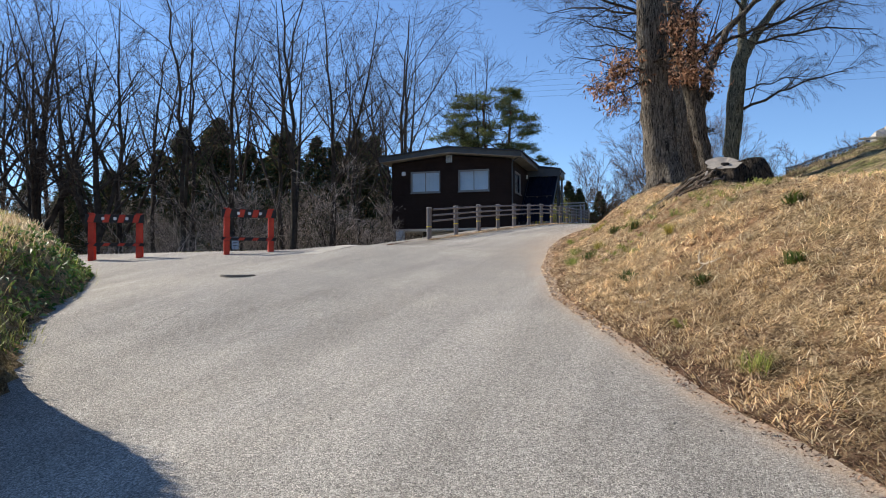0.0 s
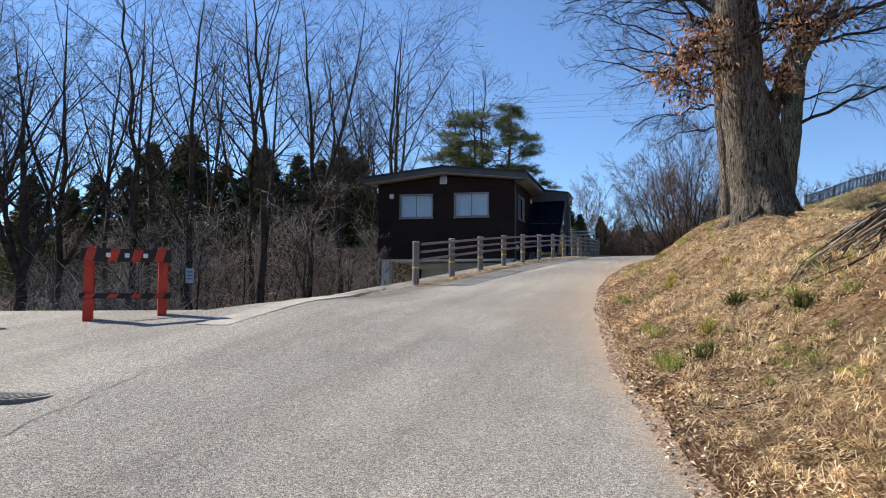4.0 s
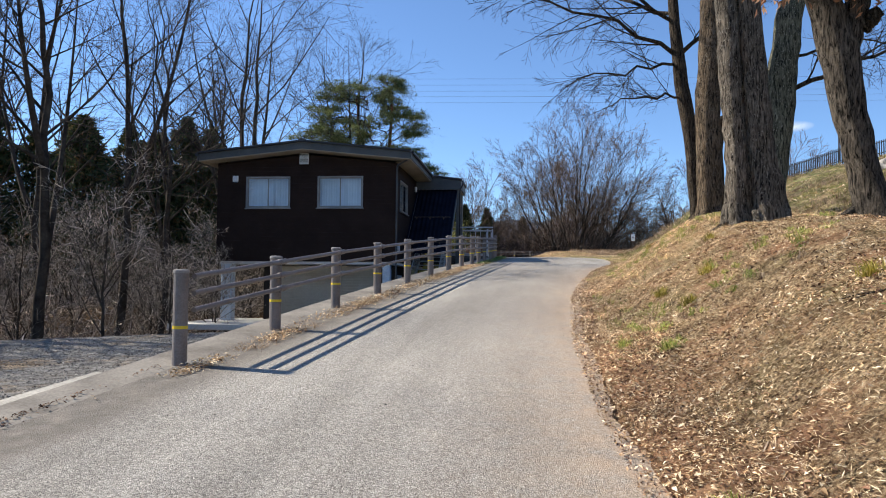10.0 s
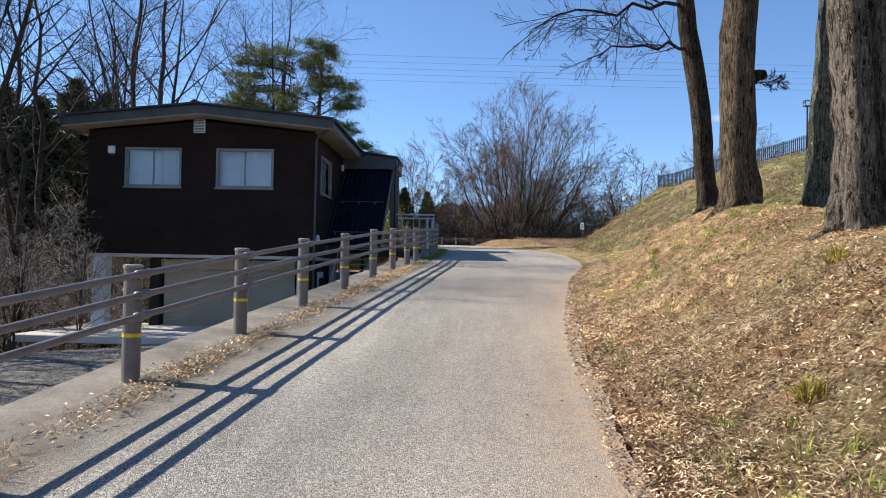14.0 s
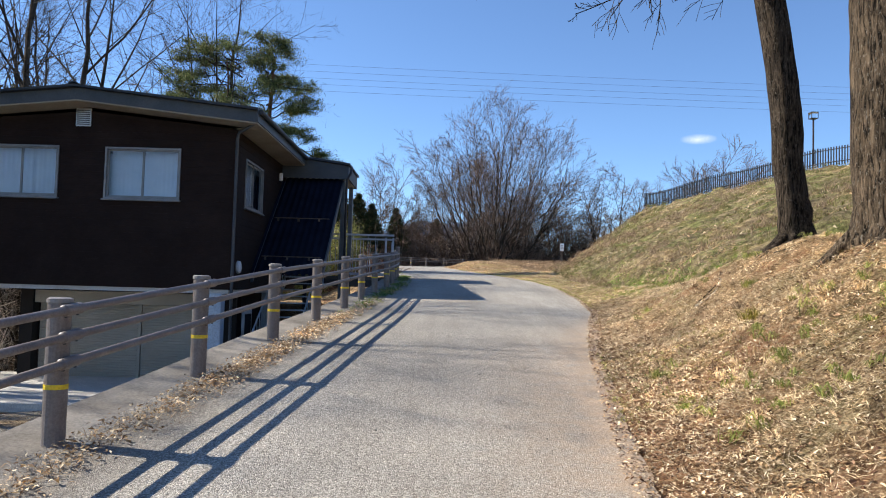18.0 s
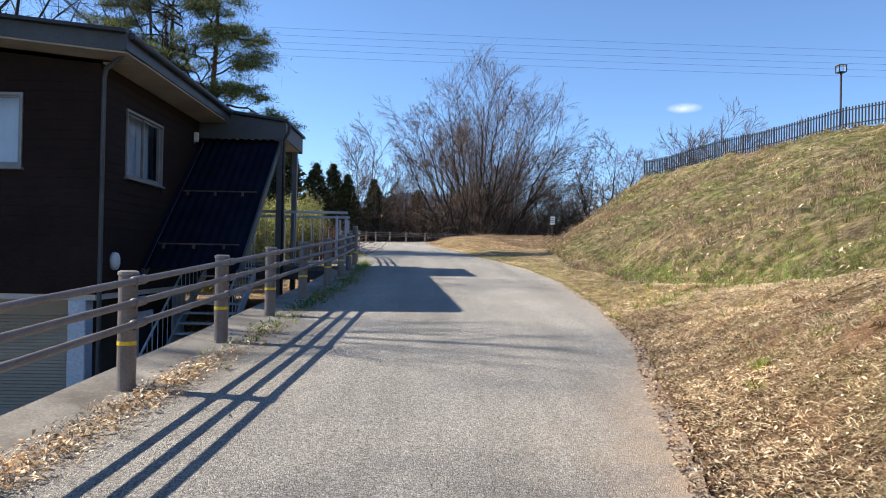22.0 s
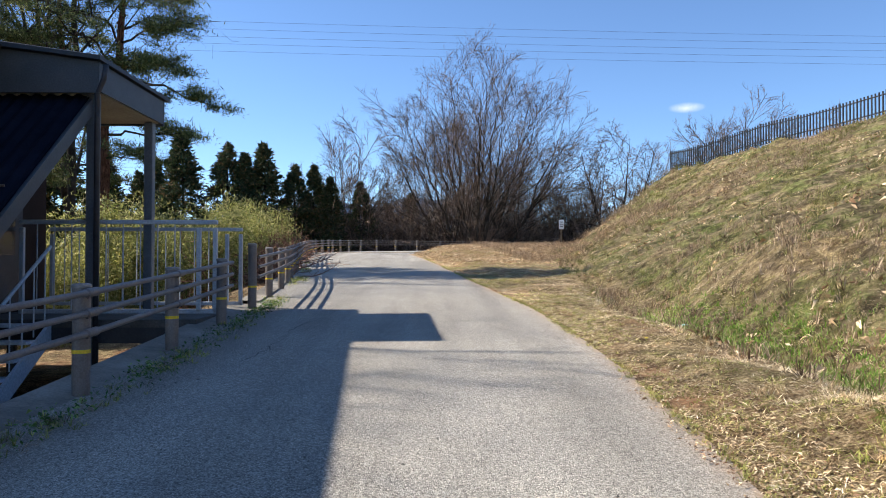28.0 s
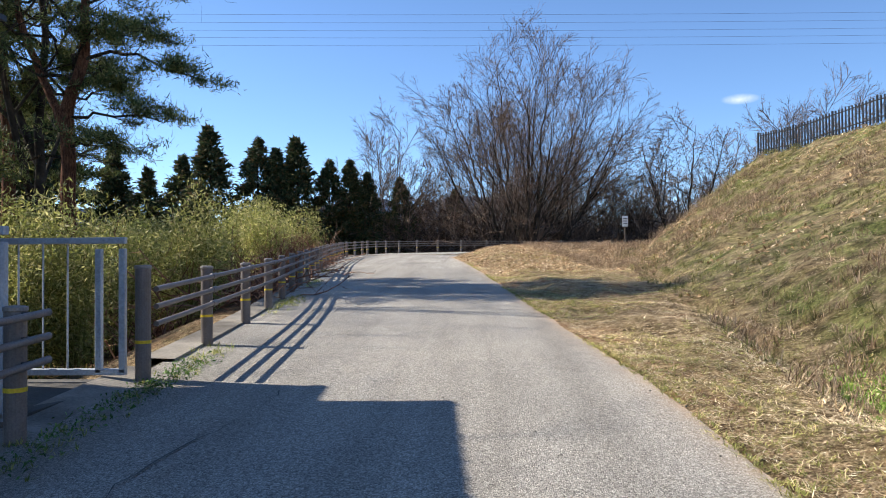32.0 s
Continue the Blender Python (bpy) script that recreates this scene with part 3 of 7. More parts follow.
    m = z0 + (0.85 + 0.12 * field_noise(x, y, 1.7, 8)) * np.sin(np.clip(d / 1.5, 0, 1) * math.pi / 2) + 0.04 * field_noise(x, y, 6, 9) * smooth01(d / 0.3)
    # added hump, out of view, to throw the rounded shadow on the lane
    m = m + 1.6 * np.exp(-((x + 1.25) / 0.62) ** 2 - ((y - 3.05) / 0.7) ** 2)
    fade = smooth01((15.5 - y) / 3)
    z = np.where((d > 0) & (y < 15.5), z0 - 0.05 + side_raise(x, y) + (m - z0 + 0.05) * fade, z)
    # far away everything levels out
    return z


def kinds(x, y):
    u = x - right_x(y)
    hill = smooth01((x - hill_toe(y) + 0.8) / 1.5)
    hill = np.maximum(hill, 0.35 * smooth01((u - 0.1) / 0.6) * smooth01((y - 35) / 5))
    lot = ((x < left_x(y) - 0.4) & (x > -14 + 0.25 * (14 - y)) & (y > 12.5) & (y < 42)).astype(float)
    wood = np.where((x < left_x(y) - 0.3) & ((x < -12.5) | ((y > 27) & (x < -9.5 - 0 * y) & (y > 33)) | (y > 52)), 1.0, 0.0)
    wood = np.maximum(wood, smooth01((y - 84) / 8) * (u > 3))
    wood = np.where(mound_edge(y) - x > 0, np.where(y < 15.5, 0, wood), wood)
    lot = np.where((mound_edge(y) - x > 0) & (y < 15.5), 0, lot)
    hill = np.where((mound_edge(y) - x > 0) & (y < 15.5), 0.6, hill)
    return hill, lot * (1 - wood), wood


def bare_soil(x, y):
    """Where the orange soil of the bank lies open: in scraped patches and along the asphalt."""
    u = x - right_x(y)
    zone = smooth01((y - 12) / 4) * smooth01((32 - y) / 4)
    patch = smooth01((field_noise(x, y, 0.8, 90) + 0.35 * field_noise(x, y, 3.1, 91) - 0.42) / 0.2) * smooth01(u / 0.5) * smooth01((4.2 - u) / 1.0)
    rim = np.exp(-((u - 0.1) / 0.24) ** 2) * smooth01((field_noise(x, y, 1.4, 92) + 0.3) / 0.4)
    return zone * np.maximum(0.8 * patch, 0.7 * rim)


def stops(*runs):
    out = []
    for a, b, s in runs:
        out += list(np.arange(a, b, s))
    return np.array(out + [runs[-1][1]])


gx = stops((-2500, -300, 200), (-300, -60, 20), (-60, -20, 2.5), (-20, -6, 0.6), (-6, 0, 0.2), (0, 9, 0.12), (9, 20, 0.3), (20, 26, 0.6), (26, 60, 3), (60, 300, 20), (300, 2500, 200))
gy = stops((-600, -60, 90), (-60, -10, 6), (-10, 0, 0.7), (0, 56, 0.15), (56, 105, 0.8), (105, 200, 6), (200, 500, 30), (500, 2600, 200))
GX, GY = np.meshgrid(gx, gy)
GZ = land(np.clip(GX, -60, 60), np.clip(GY, -40, 140))
far = np.maximum(np.hypot(np.clip(np.abs(GX) - 60, 0, None), np.clip(GY - 120, 0, None)), 0)
GZ = GZ - np.clip(far, 0, 300) * 0.02
nx, ny = len(gx), len(gy)
ii = (np.arange(ny - 1)[:, None] * nx + np.arange(nx - 1)[None]).ravel()
gm = big_mesh("ground", np.stack([GX, GY, GZ], -1).reshape(-1, 3), np.stack([ii, ii + 1, ii + nx + 1, ii + nx], 1), EARTH, True)
layer = gm.color_attributes.new("kind", "FLOAT_COLOR", "POINT")
kc = np.ones((nx * ny, 4), np.float32)
kc[:, 0], kc[:, 1], kc[:, 2] = (a.ravel() for a in kinds(GX, GY))
kc[:, 3] = (np.exp(-((GX - right_x(GY) - 0.1) / 0.42) ** 2) * smooth01((38 - GY) / 8)).ravel()
layer.data.foreach_set("color", kc.ravel())
bl = gm.attributes.new("bare", "FLOAT", "POINT")
bl.data.foreach_set("value", bare_soil(GX, GY).ravel().astype(np.float32))
ground = tagged(new("ground", gm), "uneven ground of dry grass, bare soil and gravel", "ground", kind="structure")

# the asphalt: one strip between its edges, widening at the start
ry = stops((-30, 0, 1.0), (0, 40, 0.12), (40, 60, 0.4), (60, 84, 1.0))
verts, quads = [], []
NC = 22
for y in ry:
    xr = float(right_x(y)) + 0.06 * float(field_noise(3.0, y, 3.0, 11)) + 0.035 * float(field_noise(1.0, y, 13.0, 12)) + 0.02 * float(field_noise(2.0, y, 31.0, 13))
    xl = float(left_x(y)) - 0.02
    if y < 15.5:
        xl = float(mound_edge(y)) - 0.25
        if y > 12.0:
            xl = max(min(float(left_x(y)), -2.25) - max(0, (12.7 - y)) * 8.0, float(mound_edge(y)) - 0.25)
    for c in range(NC + 1):
        x = xl + (xr - xl) * (c / NC if y < 14 else 1 - (1 - c / NC) ** 1.6)
        verts.append((x, y, float(road_z(y)) + float(side_raise(x, y)) + 0.012 * math.sin(math.pi * c / NC)))
n = NC + 1
for r in range(len(ry) - 1):
    for c in range(NC):
        a = r * n + c
        quads.append((a, a + 1, a + n + 1, a + n))
road_me = big_mesh("road", verts, quads, ASPHALT, True)
dl = road_me.attributes.new("dust", "FLOAT", "POINT")
va = np.array(verts)
edge = right_x(va[:, 1]) - va[:, 0]
dl.data.foreach_set("value", (np.exp(-np.clip(edge, 0, 9) / (0.1 + 0.4 * smooth01((va[:, 1] - 9) / 7) * smooth01((35 - va[:, 1]) / 6))) * 1.0).astype(np.float32))
sl = road_me.attributes.new("strip", "FLOAT", "POINT")
kerb_side = va[:, 0] - left_x(va[:, 1])
sl.data.foreach_set("value", (0.85 * smooth01((0.95 - kerb_side) / 0.4) * smooth01((va[:, 1] - 13.5) / 2) * (0.3 + 0.7 * smooth01((29 - va[:, 1]) / 6)) * smooth01((48 - va[:, 1]) / 4)).astype(np.float32))
road = tagged(new("road", road_me), "sun-bleached grey asphalt lane climbing a gentle slope", "road", kind="structure")
# past the bend it swings behind the low bank
bend, bq = [], []
path = [(-1.7, 84), (-0.6, 90), (3.2, 94.5), (12, 97.5), (30, 99), (60, 99.5)]
for k, (x, y) in enumerate(path):
    a = Vector(path[min(k + 1, 5)]) - Vector(path[max(k - 1, 0)])
    nrm = Vector((a.y, -a.x)).normalized()
    for s in (-3.0, 0, 3.0):
        bend.append((x + nrm.x * s, y + nrm.y * s, float(road_z(min(y, 96))) + 0.03))
for k in range(5):
    for c in range(2):
        a = k * 3 + c
        bq.append((a, a + 1, a + 4, a + 3))
tagged(new("road_bend", big_mesh("road_bend", bend, bq, ASPHALT, True)), "grey asphalt lane bending out of sight", "road", kind="structure")

# kerb and retaining wall under the guard rail
kb = MB()
ks = list(np.arange(12.7, 47.0, 1.1))
prof = []
for y in ks:
    xl = float(left_x(y))
    zt = float(road_z(y))
    prof.append([(xl + 0.27, zt - 0.1), (xl + 0.27, zt - 0.012), (xl - 0.24, zt + 0.035), (xl - 0.27, zt + 0.02), (xl - 0.3, min(zt - 0.3, 1.0)), (xl + 0.02, min(zt - 0.3, 1.0))])
vs = [(x, y, z) for y, pr in zip(ks, prof) for x, z in pr]
fs = [(r * 6 + c, r * 6 + (c + 1) % 6, (r + 1) * 6 + (c + 1) % 6, (r + 1) * 6 + c) for r in range(len(ks) - 1) for c in range(6)]
kb.add(vs, fs + [tuple(range(6)), tuple(range((len(ks) - 1) * 6, len(ks) * 6))[::-1]])
solo("retaining_wall", kb, CONCRETE, "weathered concrete kerb and retaining wall beside the lane", "wall", kind="structure")
eb = MB()
es = list(np.arange(11.4, 18.4, 0.5))
vs = []
for y in es:
    xi = float(np.interp(y, [11.4, 13.5, 15.3, 16.75, 18.4], [-2.0, -2.12, -2.45, -2.5, -2.36]))
    xo = xi - float(np.interp(y, [11.4, 16, 18.4], [0.36, 0.36, 0.16]))
    zt = float(road_z(y)) + float(side_raise(xi, y))
    vs += [(xi, y, zt - 0.08), (xi, y, zt + 0.016), (xo, y, zt + 0.022), (xo - 0.02, y, zt - 0.75)]
fs = [(r * 4 + c, r * 4 + (c + 1) % 4, (r + 1) * 4 + (c + 1) % 4, (r + 1) * 4 + c) for r in range(len(es) - 1) for c in range(4)]
eb.add(vs, fs + [(0, 1, 2, 3), tuple(range(len(vs) - 4, len(vs)))[::-1]])
solo("edging", eb, EDGING, "pale flush concrete edging between the asphalt and the gravel lot", "kerb", kind="structure")
kb2 = MB()
ks = list(np.arange(47.2, 84.0, 1.4))
vs = []
for y in ks:
    xl, zt = float(left_x(y)), float(road_z(y))
    vs += [(xl + 0.1, y, zt - 0.1), (xl + 0.1, y, zt + 0.03), (xl - 0.25, y, zt + 0.04), (xl - 0.27, y, zt - 0.5)]
fs = [(r * 4 + c, r * 4 + (c + 1) % 4, (r + 1) * 4 + (c + 1) % 4, (r + 1) * 4 + c) for r in range(len(ks) - 1) for c in range(4)]
kb2.add(vs, fs)
solo("kerb", kb2, CONCRETE, "low weathered concrete kerb under the far guard rail", "kerb", kind="structure")


# ---------------------------------------------------------------- guard rail
def rail_post(parent, x, y, z, h=0.83, r=0.066, post_name="post"):
    mb = MB().tube([(x, y, z - 0.25), (x, y, z + h - 0.035)], r, 20)
    p = part(post_name, mb, RAIL, parent, smooth=False)
    cap = MB().tube([(x, y, z + h - 0.035), (x, y, z + h - 0.03), (x, y, z + h - 0.008), (x, y, z + h)], [r, r + 0.007, r + 0.006, r * 0.8], 20)
    part("cap", cap, POST_CAP, p)
    band = MB().tube([(x, y, z + 0.3), (x, y, z + 0.328)], r + 0.003, 14)
    part("reflective_band", band, YELLOW, p, "yellow reflective tape band")
    return p


def rail_run(name, pts, label, ends=True, h0=0.83):
    """Posts with three pipes on the road side. pts: x, y, z of each post's foot."""
    rail = thing(name, (0, 0, 0), label, "guard rail", "guard rails of the lane")
    for k, (x, y, z) in enumerate(pts):
        rail_post(rail, x, y, z, h0 if k == 0 else (0.88 if k == 1 and h0 > 0.9 else 0.83))
    for lift in (0.765, 0.612, 0.46):
        for k in range(len(pts) - 1):
            a, b = Vector(pts[k]), Vector(pts[k + 1])
            d = (b - a).normalized()
            side = Vector((d.y, -d.x, 0)).normalized() * 0.088
            lead = 0.07 if k == 0 else -0.02
            tail = -0.22 if k == len(pts) - 2 and ends else 0.02
            p0, p1 = a + side + Vector((0, 0, lift)) + d * lead, b + side + Vector((0, 0, lift)) - d * tail
            mb = MB().tube([p0, p1], 0.0245, 16)
            part("pipe", mb, RAIL, rail, smooth=False)
            sl = MB().tube([p1 - d * 0.09, p1 - d * 0.08, p1 + d * 0.08, p1 + d * 0.09], [0.026, 0.034, 0.034, 0.026], 14)
            if k < len(pts) - 2:
                s_ = part("sleeve", sl, RAIL, rail)
                if k < 14:
                    for e in (-0.06, 0.06):
                        part("bolt", MB().tube([p1 + d * e - Vector((0, 0, 0.042)), p1 + d * e - Vector((0, 0, 0.028))], 0.008, 6), DARK_STEEL, s_)
            br = MB().box(b + side * 0.55 + Vector((0, 0, lift)), (0.07, 0.05, 0.05), (0, 0, math.degrees(math.atan2(d.y, d.x))))
            part("bracket", br, DARK_STEEL, rail)
    return rail


ys1 = [18.36, 20.36, 22.36, 24.37, 26.37, 28.37, 30.37, 32.38, 34.35, 36.35, 38.35, 40.34, 42.36, 44.38]
rail_run("guard_rail", [(float(left_x(y)) + 0.12, y, float(road_z(y)) + 0.02) for y in ys1], "brown-painted three-pipe guard rail on the kerb beside the lane")
ys2 = [46.28 + 2.01 * k for k in range(20)]
p2 = [(float(left_x(y)) + 0.12, y, float(road_z(y)) + 0.02) for y in ys2]
far_path = [(-4.2, 86.5), (-3.9, 88.5), (-3.5, 90.4), (-2.8, 92.2), (-1.7, 93.9), (-.3, 95.3), (1.4, 96.4), (3.3, 97.3), (5.2, 98), (7.1, 98.6), (9.1, 99.1), (11.1, 99.5), (13.1, 99.9), (15.1, 100.2), (17.1, 100.5), (19.1, 100.8), (21.1, 101), (23.1, 101.2)]
p2 += [(x, y, float(road_z(min(y, 96))) + 0.02) for x, y in far_path]
rail_run("guard_rail", p2, "brown three-pipe guard rail following the bend of the lane", False, 0.98)


# ---------------------------------------------------------------- house
def wall_y(y0, y1, x0, x1, z0, z1, holes):
    """A wall facing along y with rectangular holes (x0, x1, z0, z1)."""
    mb = MB()
    xs = sorted({x0, x1, *[h[0] for h in holes], *[h[1] for h in holes]})
    for a, b in zip(xs, xs[1:]):
        cut = [h for h in holes if h[0] <= a and b <= h[1]]
        if not cut:
            mb.box(((a + b) / 2, (y0 + y1) / 2, (z0 + z1) / 2), (b - a, y1 - y0, z1 - z0))
        for h in cut:
            mb.box(((a + b) / 2, (y0 + y1) / 2, (z0 + h[2]) / 2), (b - a, y1 - y0, h[2] - z0))
            mb.box(((a + b) / 2, (y0 + y1) / 2, (z1 + h[3]) / 2), (b - a, y1 - y0, z1 - h[3]))
    return mb


def sliding_window(parent, x0, x1, z0, z1, y, m=None):
    """Two-pane sliding window in a wall facing -y; m turns it into another wall."""
    def put(mb):
        if m is not None:
            mb.v = [tuple(m @ Vector(p)) for p in mb.v]
        return mb
    w = part("window", put(MB().box(((x0 + x1) / 2, y + 0.02, z0 + 0.02), (x1 - x0, 0.12, 0.04)).box(((x0 + x1) / 2, y + 0.02, z1 - 0.02), (x1 - x0, 0.12, 0.04))
                             .box((x0 + 0.02, y + 0.02, (z0 + z1) / 2), (0.04, 0.12, z1 - z0 - 0.08)).box((x1 - 0.02, y + 0.02, (z0 + z1) / 2), (0.04, 0.12, z1 - z0 - 0.08))), FRAME, parent, "grey metal window frame")
    part("sill", put(MB().box(((x0 + x1) / 2, y - 0.04, z0 - 0.02), (x1 - x0 + 0.06, 0.1, 0.035), None, 0.008)), FRAME, w)
    mid = (x0 + x1) / 2
    for a, b, dy in ((x0 + 0.04, mid + 0.02, 0.045), (mid - 0.02, x1 - 0.04, 0.02)):
        s = MB()
        for c, sz in (((a + 0.02, y + dy, (z0 + z1) / 2), (0.04, 0.022, z1 - z0 - 0.08)), ((b - 0.02, y + dy, (z0 + z1) / 2), (0.04, 0.022, z1 - z0 - 0.08)),
                      (((a + b) / 2, y + dy, z0 + 0.06), (b - a - 0.08, 0.022, 0.04)), (((a + b) / 2, y + dy, z1 - 0.06), (b - a - 0.08, 0.022, 0.04))):
            s.box(c, sz)
        part("sash", put(s), FRAME, w)
        g = part("pane", put(MB().box(((a + b) / 2, y + dy, (z0 + z1) / 2), (b - a - 0.08, 0.006, z1 - z0 - 0.16))), GLASS, w, "clear window pane")
        g.visible_shadow = False
    return w


house = thing("house", (0, 0, 0), "dark brown two-level house with a shallow metal roof beside the lane", "house")
HX0, HX1, HY0, HY1, HZ0 = -10.4, -3.73, 38.85, 46.45, 3.70
W1, W2 = (-9.30, -7.63, 5.66, 6.82), (-6.60, -4.91, 5.66, 6.82)


def boards(rows, cuts, lo, hi, put, parent, tag):
    """Lapped siding boards between lo and hi, cut round openings (a, b, z0, z1)."""
    for z in rows:
        spans = [(lo, hi)]
        for a, b, z0, z1 in cuts:
            if z0 < z + 0.14 and z < z1:
                spans = [s for p, q in spans for s in ((p, min(q, a)), (max(p, b), q)) if s[1] - s[0] > 0.02]
        for p, q in spans:
            mb = MB().add([put(p, 0.0, z), put(q, 0.0, z), put(q, -0.012, z), put(p, -0.012, z), put(p, 0.0, z + 0.148), put(q, 0.0, z + 0.148), put(q, -0.006, z + 0.148), put(p, -0.006, z + 0.148)],
                          [(0, 1, 2, 3), (4, 7, 6, 5), (3, 2, 6, 7), (0, 4, 5, 1), (0, 3, 7, 4), (1, 5, 6, 2)])
            part("board", mb, SIDING, parent)


xs = [HX0, W1[0], W1[1], W2[0], W2[1], HX1]
fw = part("front_wall", MB().prism([(HX0, 7.24), (HX1, 7.24), (HX1, 7.3), (-7.0, 7.62), (HX0, 7.3)], "y", HY0, HY0 + 0.15), SIDING, house, "dark brown siding")
for a, b in zip(xs, xs[1:]):
    if (a, b) in ((W1[0], W1[1]), (W2[0], W2[1])):
        part("wall_panel", MB().box(((a + b) / 2, HY0 + 0.075, (HZ0 + 5.66) / 2), (b - a, 0.15, 5.66 - HZ0)), SIDING, fw)
        part("wall_panel", MB().box(((a + b) / 2, HY0 + 0.075, (6.82 + 7.24) / 2), (b - a, 0.15, 7.24 - 6.82)), SIDING, fw)
    else:
        part("wall_panel", MB().box(((a + b) / 2, HY0 + 0.075, (HZ0 + 7.24) / 2), (b - a, 0.15, 7.24 - HZ0)), SIDING, fw)
boards([HZ0 + 0.01 + 0.15 * k for k in range(24)], [W1, W2, (-7.3, -6.95, 7.25, 7.7)], HX0, HX1 - 0.02, lambda a, d, z: (a, HY0 + d - 0.001, z), fw, "")
side = wall_y(0, 0.15, HY0 + 0.15, HY1, HZ0, 7.3, [(39.84, 41.6, 5.64, 6.8)])
side.v = [(HX1 - q[1], q[0], q[2]) for q in side.v]
sw = part("side_wall", side, SIDING, house, "dark brown siding")
boards([HZ0 + 0.01 + 0.15 * k for k in range(24)], [(39.84, 41.6, 5.62, 6.82)], HY0 + 0.02, 44.0, lambda a, d, z: (HX1 - d + 0.001, a, z), sw, "")
part("corner_trim", MB().box((HX1 + 0.012, HY0 - 0.012, 5.48), (0.06, 0.06, 3.5)), SIDING, house)
part("side_wall", MB().box((HX0 + 0.075, (HY0 + HY1) / 2 + 0.07, 5.5), (0.15, HY1 - HY0 - 0.15, 3.6)), SIDING, house)
part("back_wall", MB().box(((HX0 + HX1) / 2, HY1 + 0.075, 5.5), (HX1 - HX0, 0.15, 3.6)), SIDING, house)
part("inner_wall", MB().box(((HX0 + HX1) / 2, 42.5, 5.5), (HX1 - HX0 - 0.32, 0.1, 3.5)), CURTAIN, house)
part("floor_slab", MB().box(((HX0 + HX1) / 2, (HY0 + HY1) / 2, 3.66), (HX1 - HX0 - 0.04, HY1 - HY0 - 0.04, 0.1)), CONCRETE_PALE, house, "pale edge of the floor slab")
sliding_window(house, *W1, HY0)
sliding_window(house, *W2, HY0)
TO_SIDE = Matrix(((0, -1, 0, HX1), (1, 0, 0, 0), (0, 0, 1, 0), (0, 0, 0, 1)))
sliding_window(house, 39.84, 41.6, 5.64, 6.8, 0.0, TO_SIDE)


def curtain(x0, x1, z0, z1, y, m=None):
    mb = MB()
    n = 26
    pts = [(x0 + (x1 - x0) * k / n, y + 0.006 * math.sin(k * 2.1) + 0.003 * math.sin(k * 5.3)) for k in range(n + 1)]
    vs = [(x, yy, z) for z in (z0, z1) for x, yy in pts]
    if m is not None:
        vs = [tuple(m @ Vector(p)) for p in vs]
    mb.add(vs, [(k, k + 1, n + 2 + k, n + 1 + k) for k in range(n)])
    part("curtain", mb, CURTAIN, house, "white lace curtain behind the glass", True)


curtain(-9.28, -8.3, 5.6, 6.8, HY0 + 0.24)
curtain(-8.55, -7.65, 5.6, 6.8, HY0 + 0.28)
curtain(-6.58, -5.75, 5.6, 6.8, HY0 + 0.3)
curtain(-5.8, -4.93, 5.6, 6.8, HY0 + 0.22)
curtain(39.9, 40.8, 5.6, 6.8, 0.2, TO_SIDE)
curtain(40.95, 41.55, 5.6, 6.8, 0.24, TO_SIDE)

# roof: two shallow slopes with deep fascias
for sx, xe in ((1, -3.05), (-1, -10.9)):
    z_e, z_r = 7.63, 8.03
    mb = MB().prism([(-7.0, z_r), (xe, z_e), (xe, z_e - 0.05), (-7.0, z_r - 0.05)], "y", 38.05, 47.05)
    r = part("roof", mb, ROOF, house, "dark metal roof slope")
    ribs = 20
    for k in range(ribs):
        y = 38.25 + k * 0.43
        part("rib", MB().prism([(-7.0, z_r + 0.035), (xe + 0.0 * sx, z_e + 0.035), (xe, z_e + 0.002), (-7.0, z_r + 0.002)], "y", y, y + 0.05), ROOF, r)
    part("fascia", MB().prism([(-7.0, z_r - 0.052), (xe, z_e - 0.052), (xe, z_e - 0.3), (-7.0, z_r - 0.3)], "y", 38.19, 38.23), FASCIA, house, "blue-grey fascia board")
    part("soffit", MB().prism([(-7.0, z_r - 0.302), (xe - 0.03 * sx, z_e - 0.302), (xe - 0.03 * sx, z_e - 0.33), (-7.0, z_r - 0.33)], "y", 38.2, 38.848), SOFFIT, house, "weathered soffit board")
    part("eave_fascia", MB().box((xe - 0.02 * sx, 42.55, z_e - 0.17), (0.035, 8.9, 0.24)), FASCIA, house)
    part("eave_soffit", MB().box(((xe + (HX1 if sx > 0 else HX0)) / 2, 42.9, z_e - 0.31), (abs(xe - (HX1 if sx > 0 else HX0)) - 0.05, 8.1, 0.025)), SOFFIT, house)
    gut = MB().tube([(xe + 0.05 * sx, 38.15, z_e - 0.08), (xe + 0.05 * sx, 43.9 if sx > 0 else 47, z_e - 0.1)], 0.055, 10)
    part("gutter", gut, DARK_STEEL, house, "dark rain gutter")
part("ridge_cap", MB().prism([(-7.14, 8.02), (-7.0, 8.09), (-6.86, 8.02), (-7.0, 8.06)], "y", 38.02, 47.08), ROOF, house)
part("downpipe", MB().tube([(-3.1, 38.3, 7.5), (-3.15, 38.36, 7.36), (-3.62, 38.76, 7.2), (-3.66, 38.8, 7.05), (-3.66, 38.8, 3.75), (-3.66, 38.82, 1.7)], 0.035, 10), FASCIA, house, "blue-grey rain pipe", True)
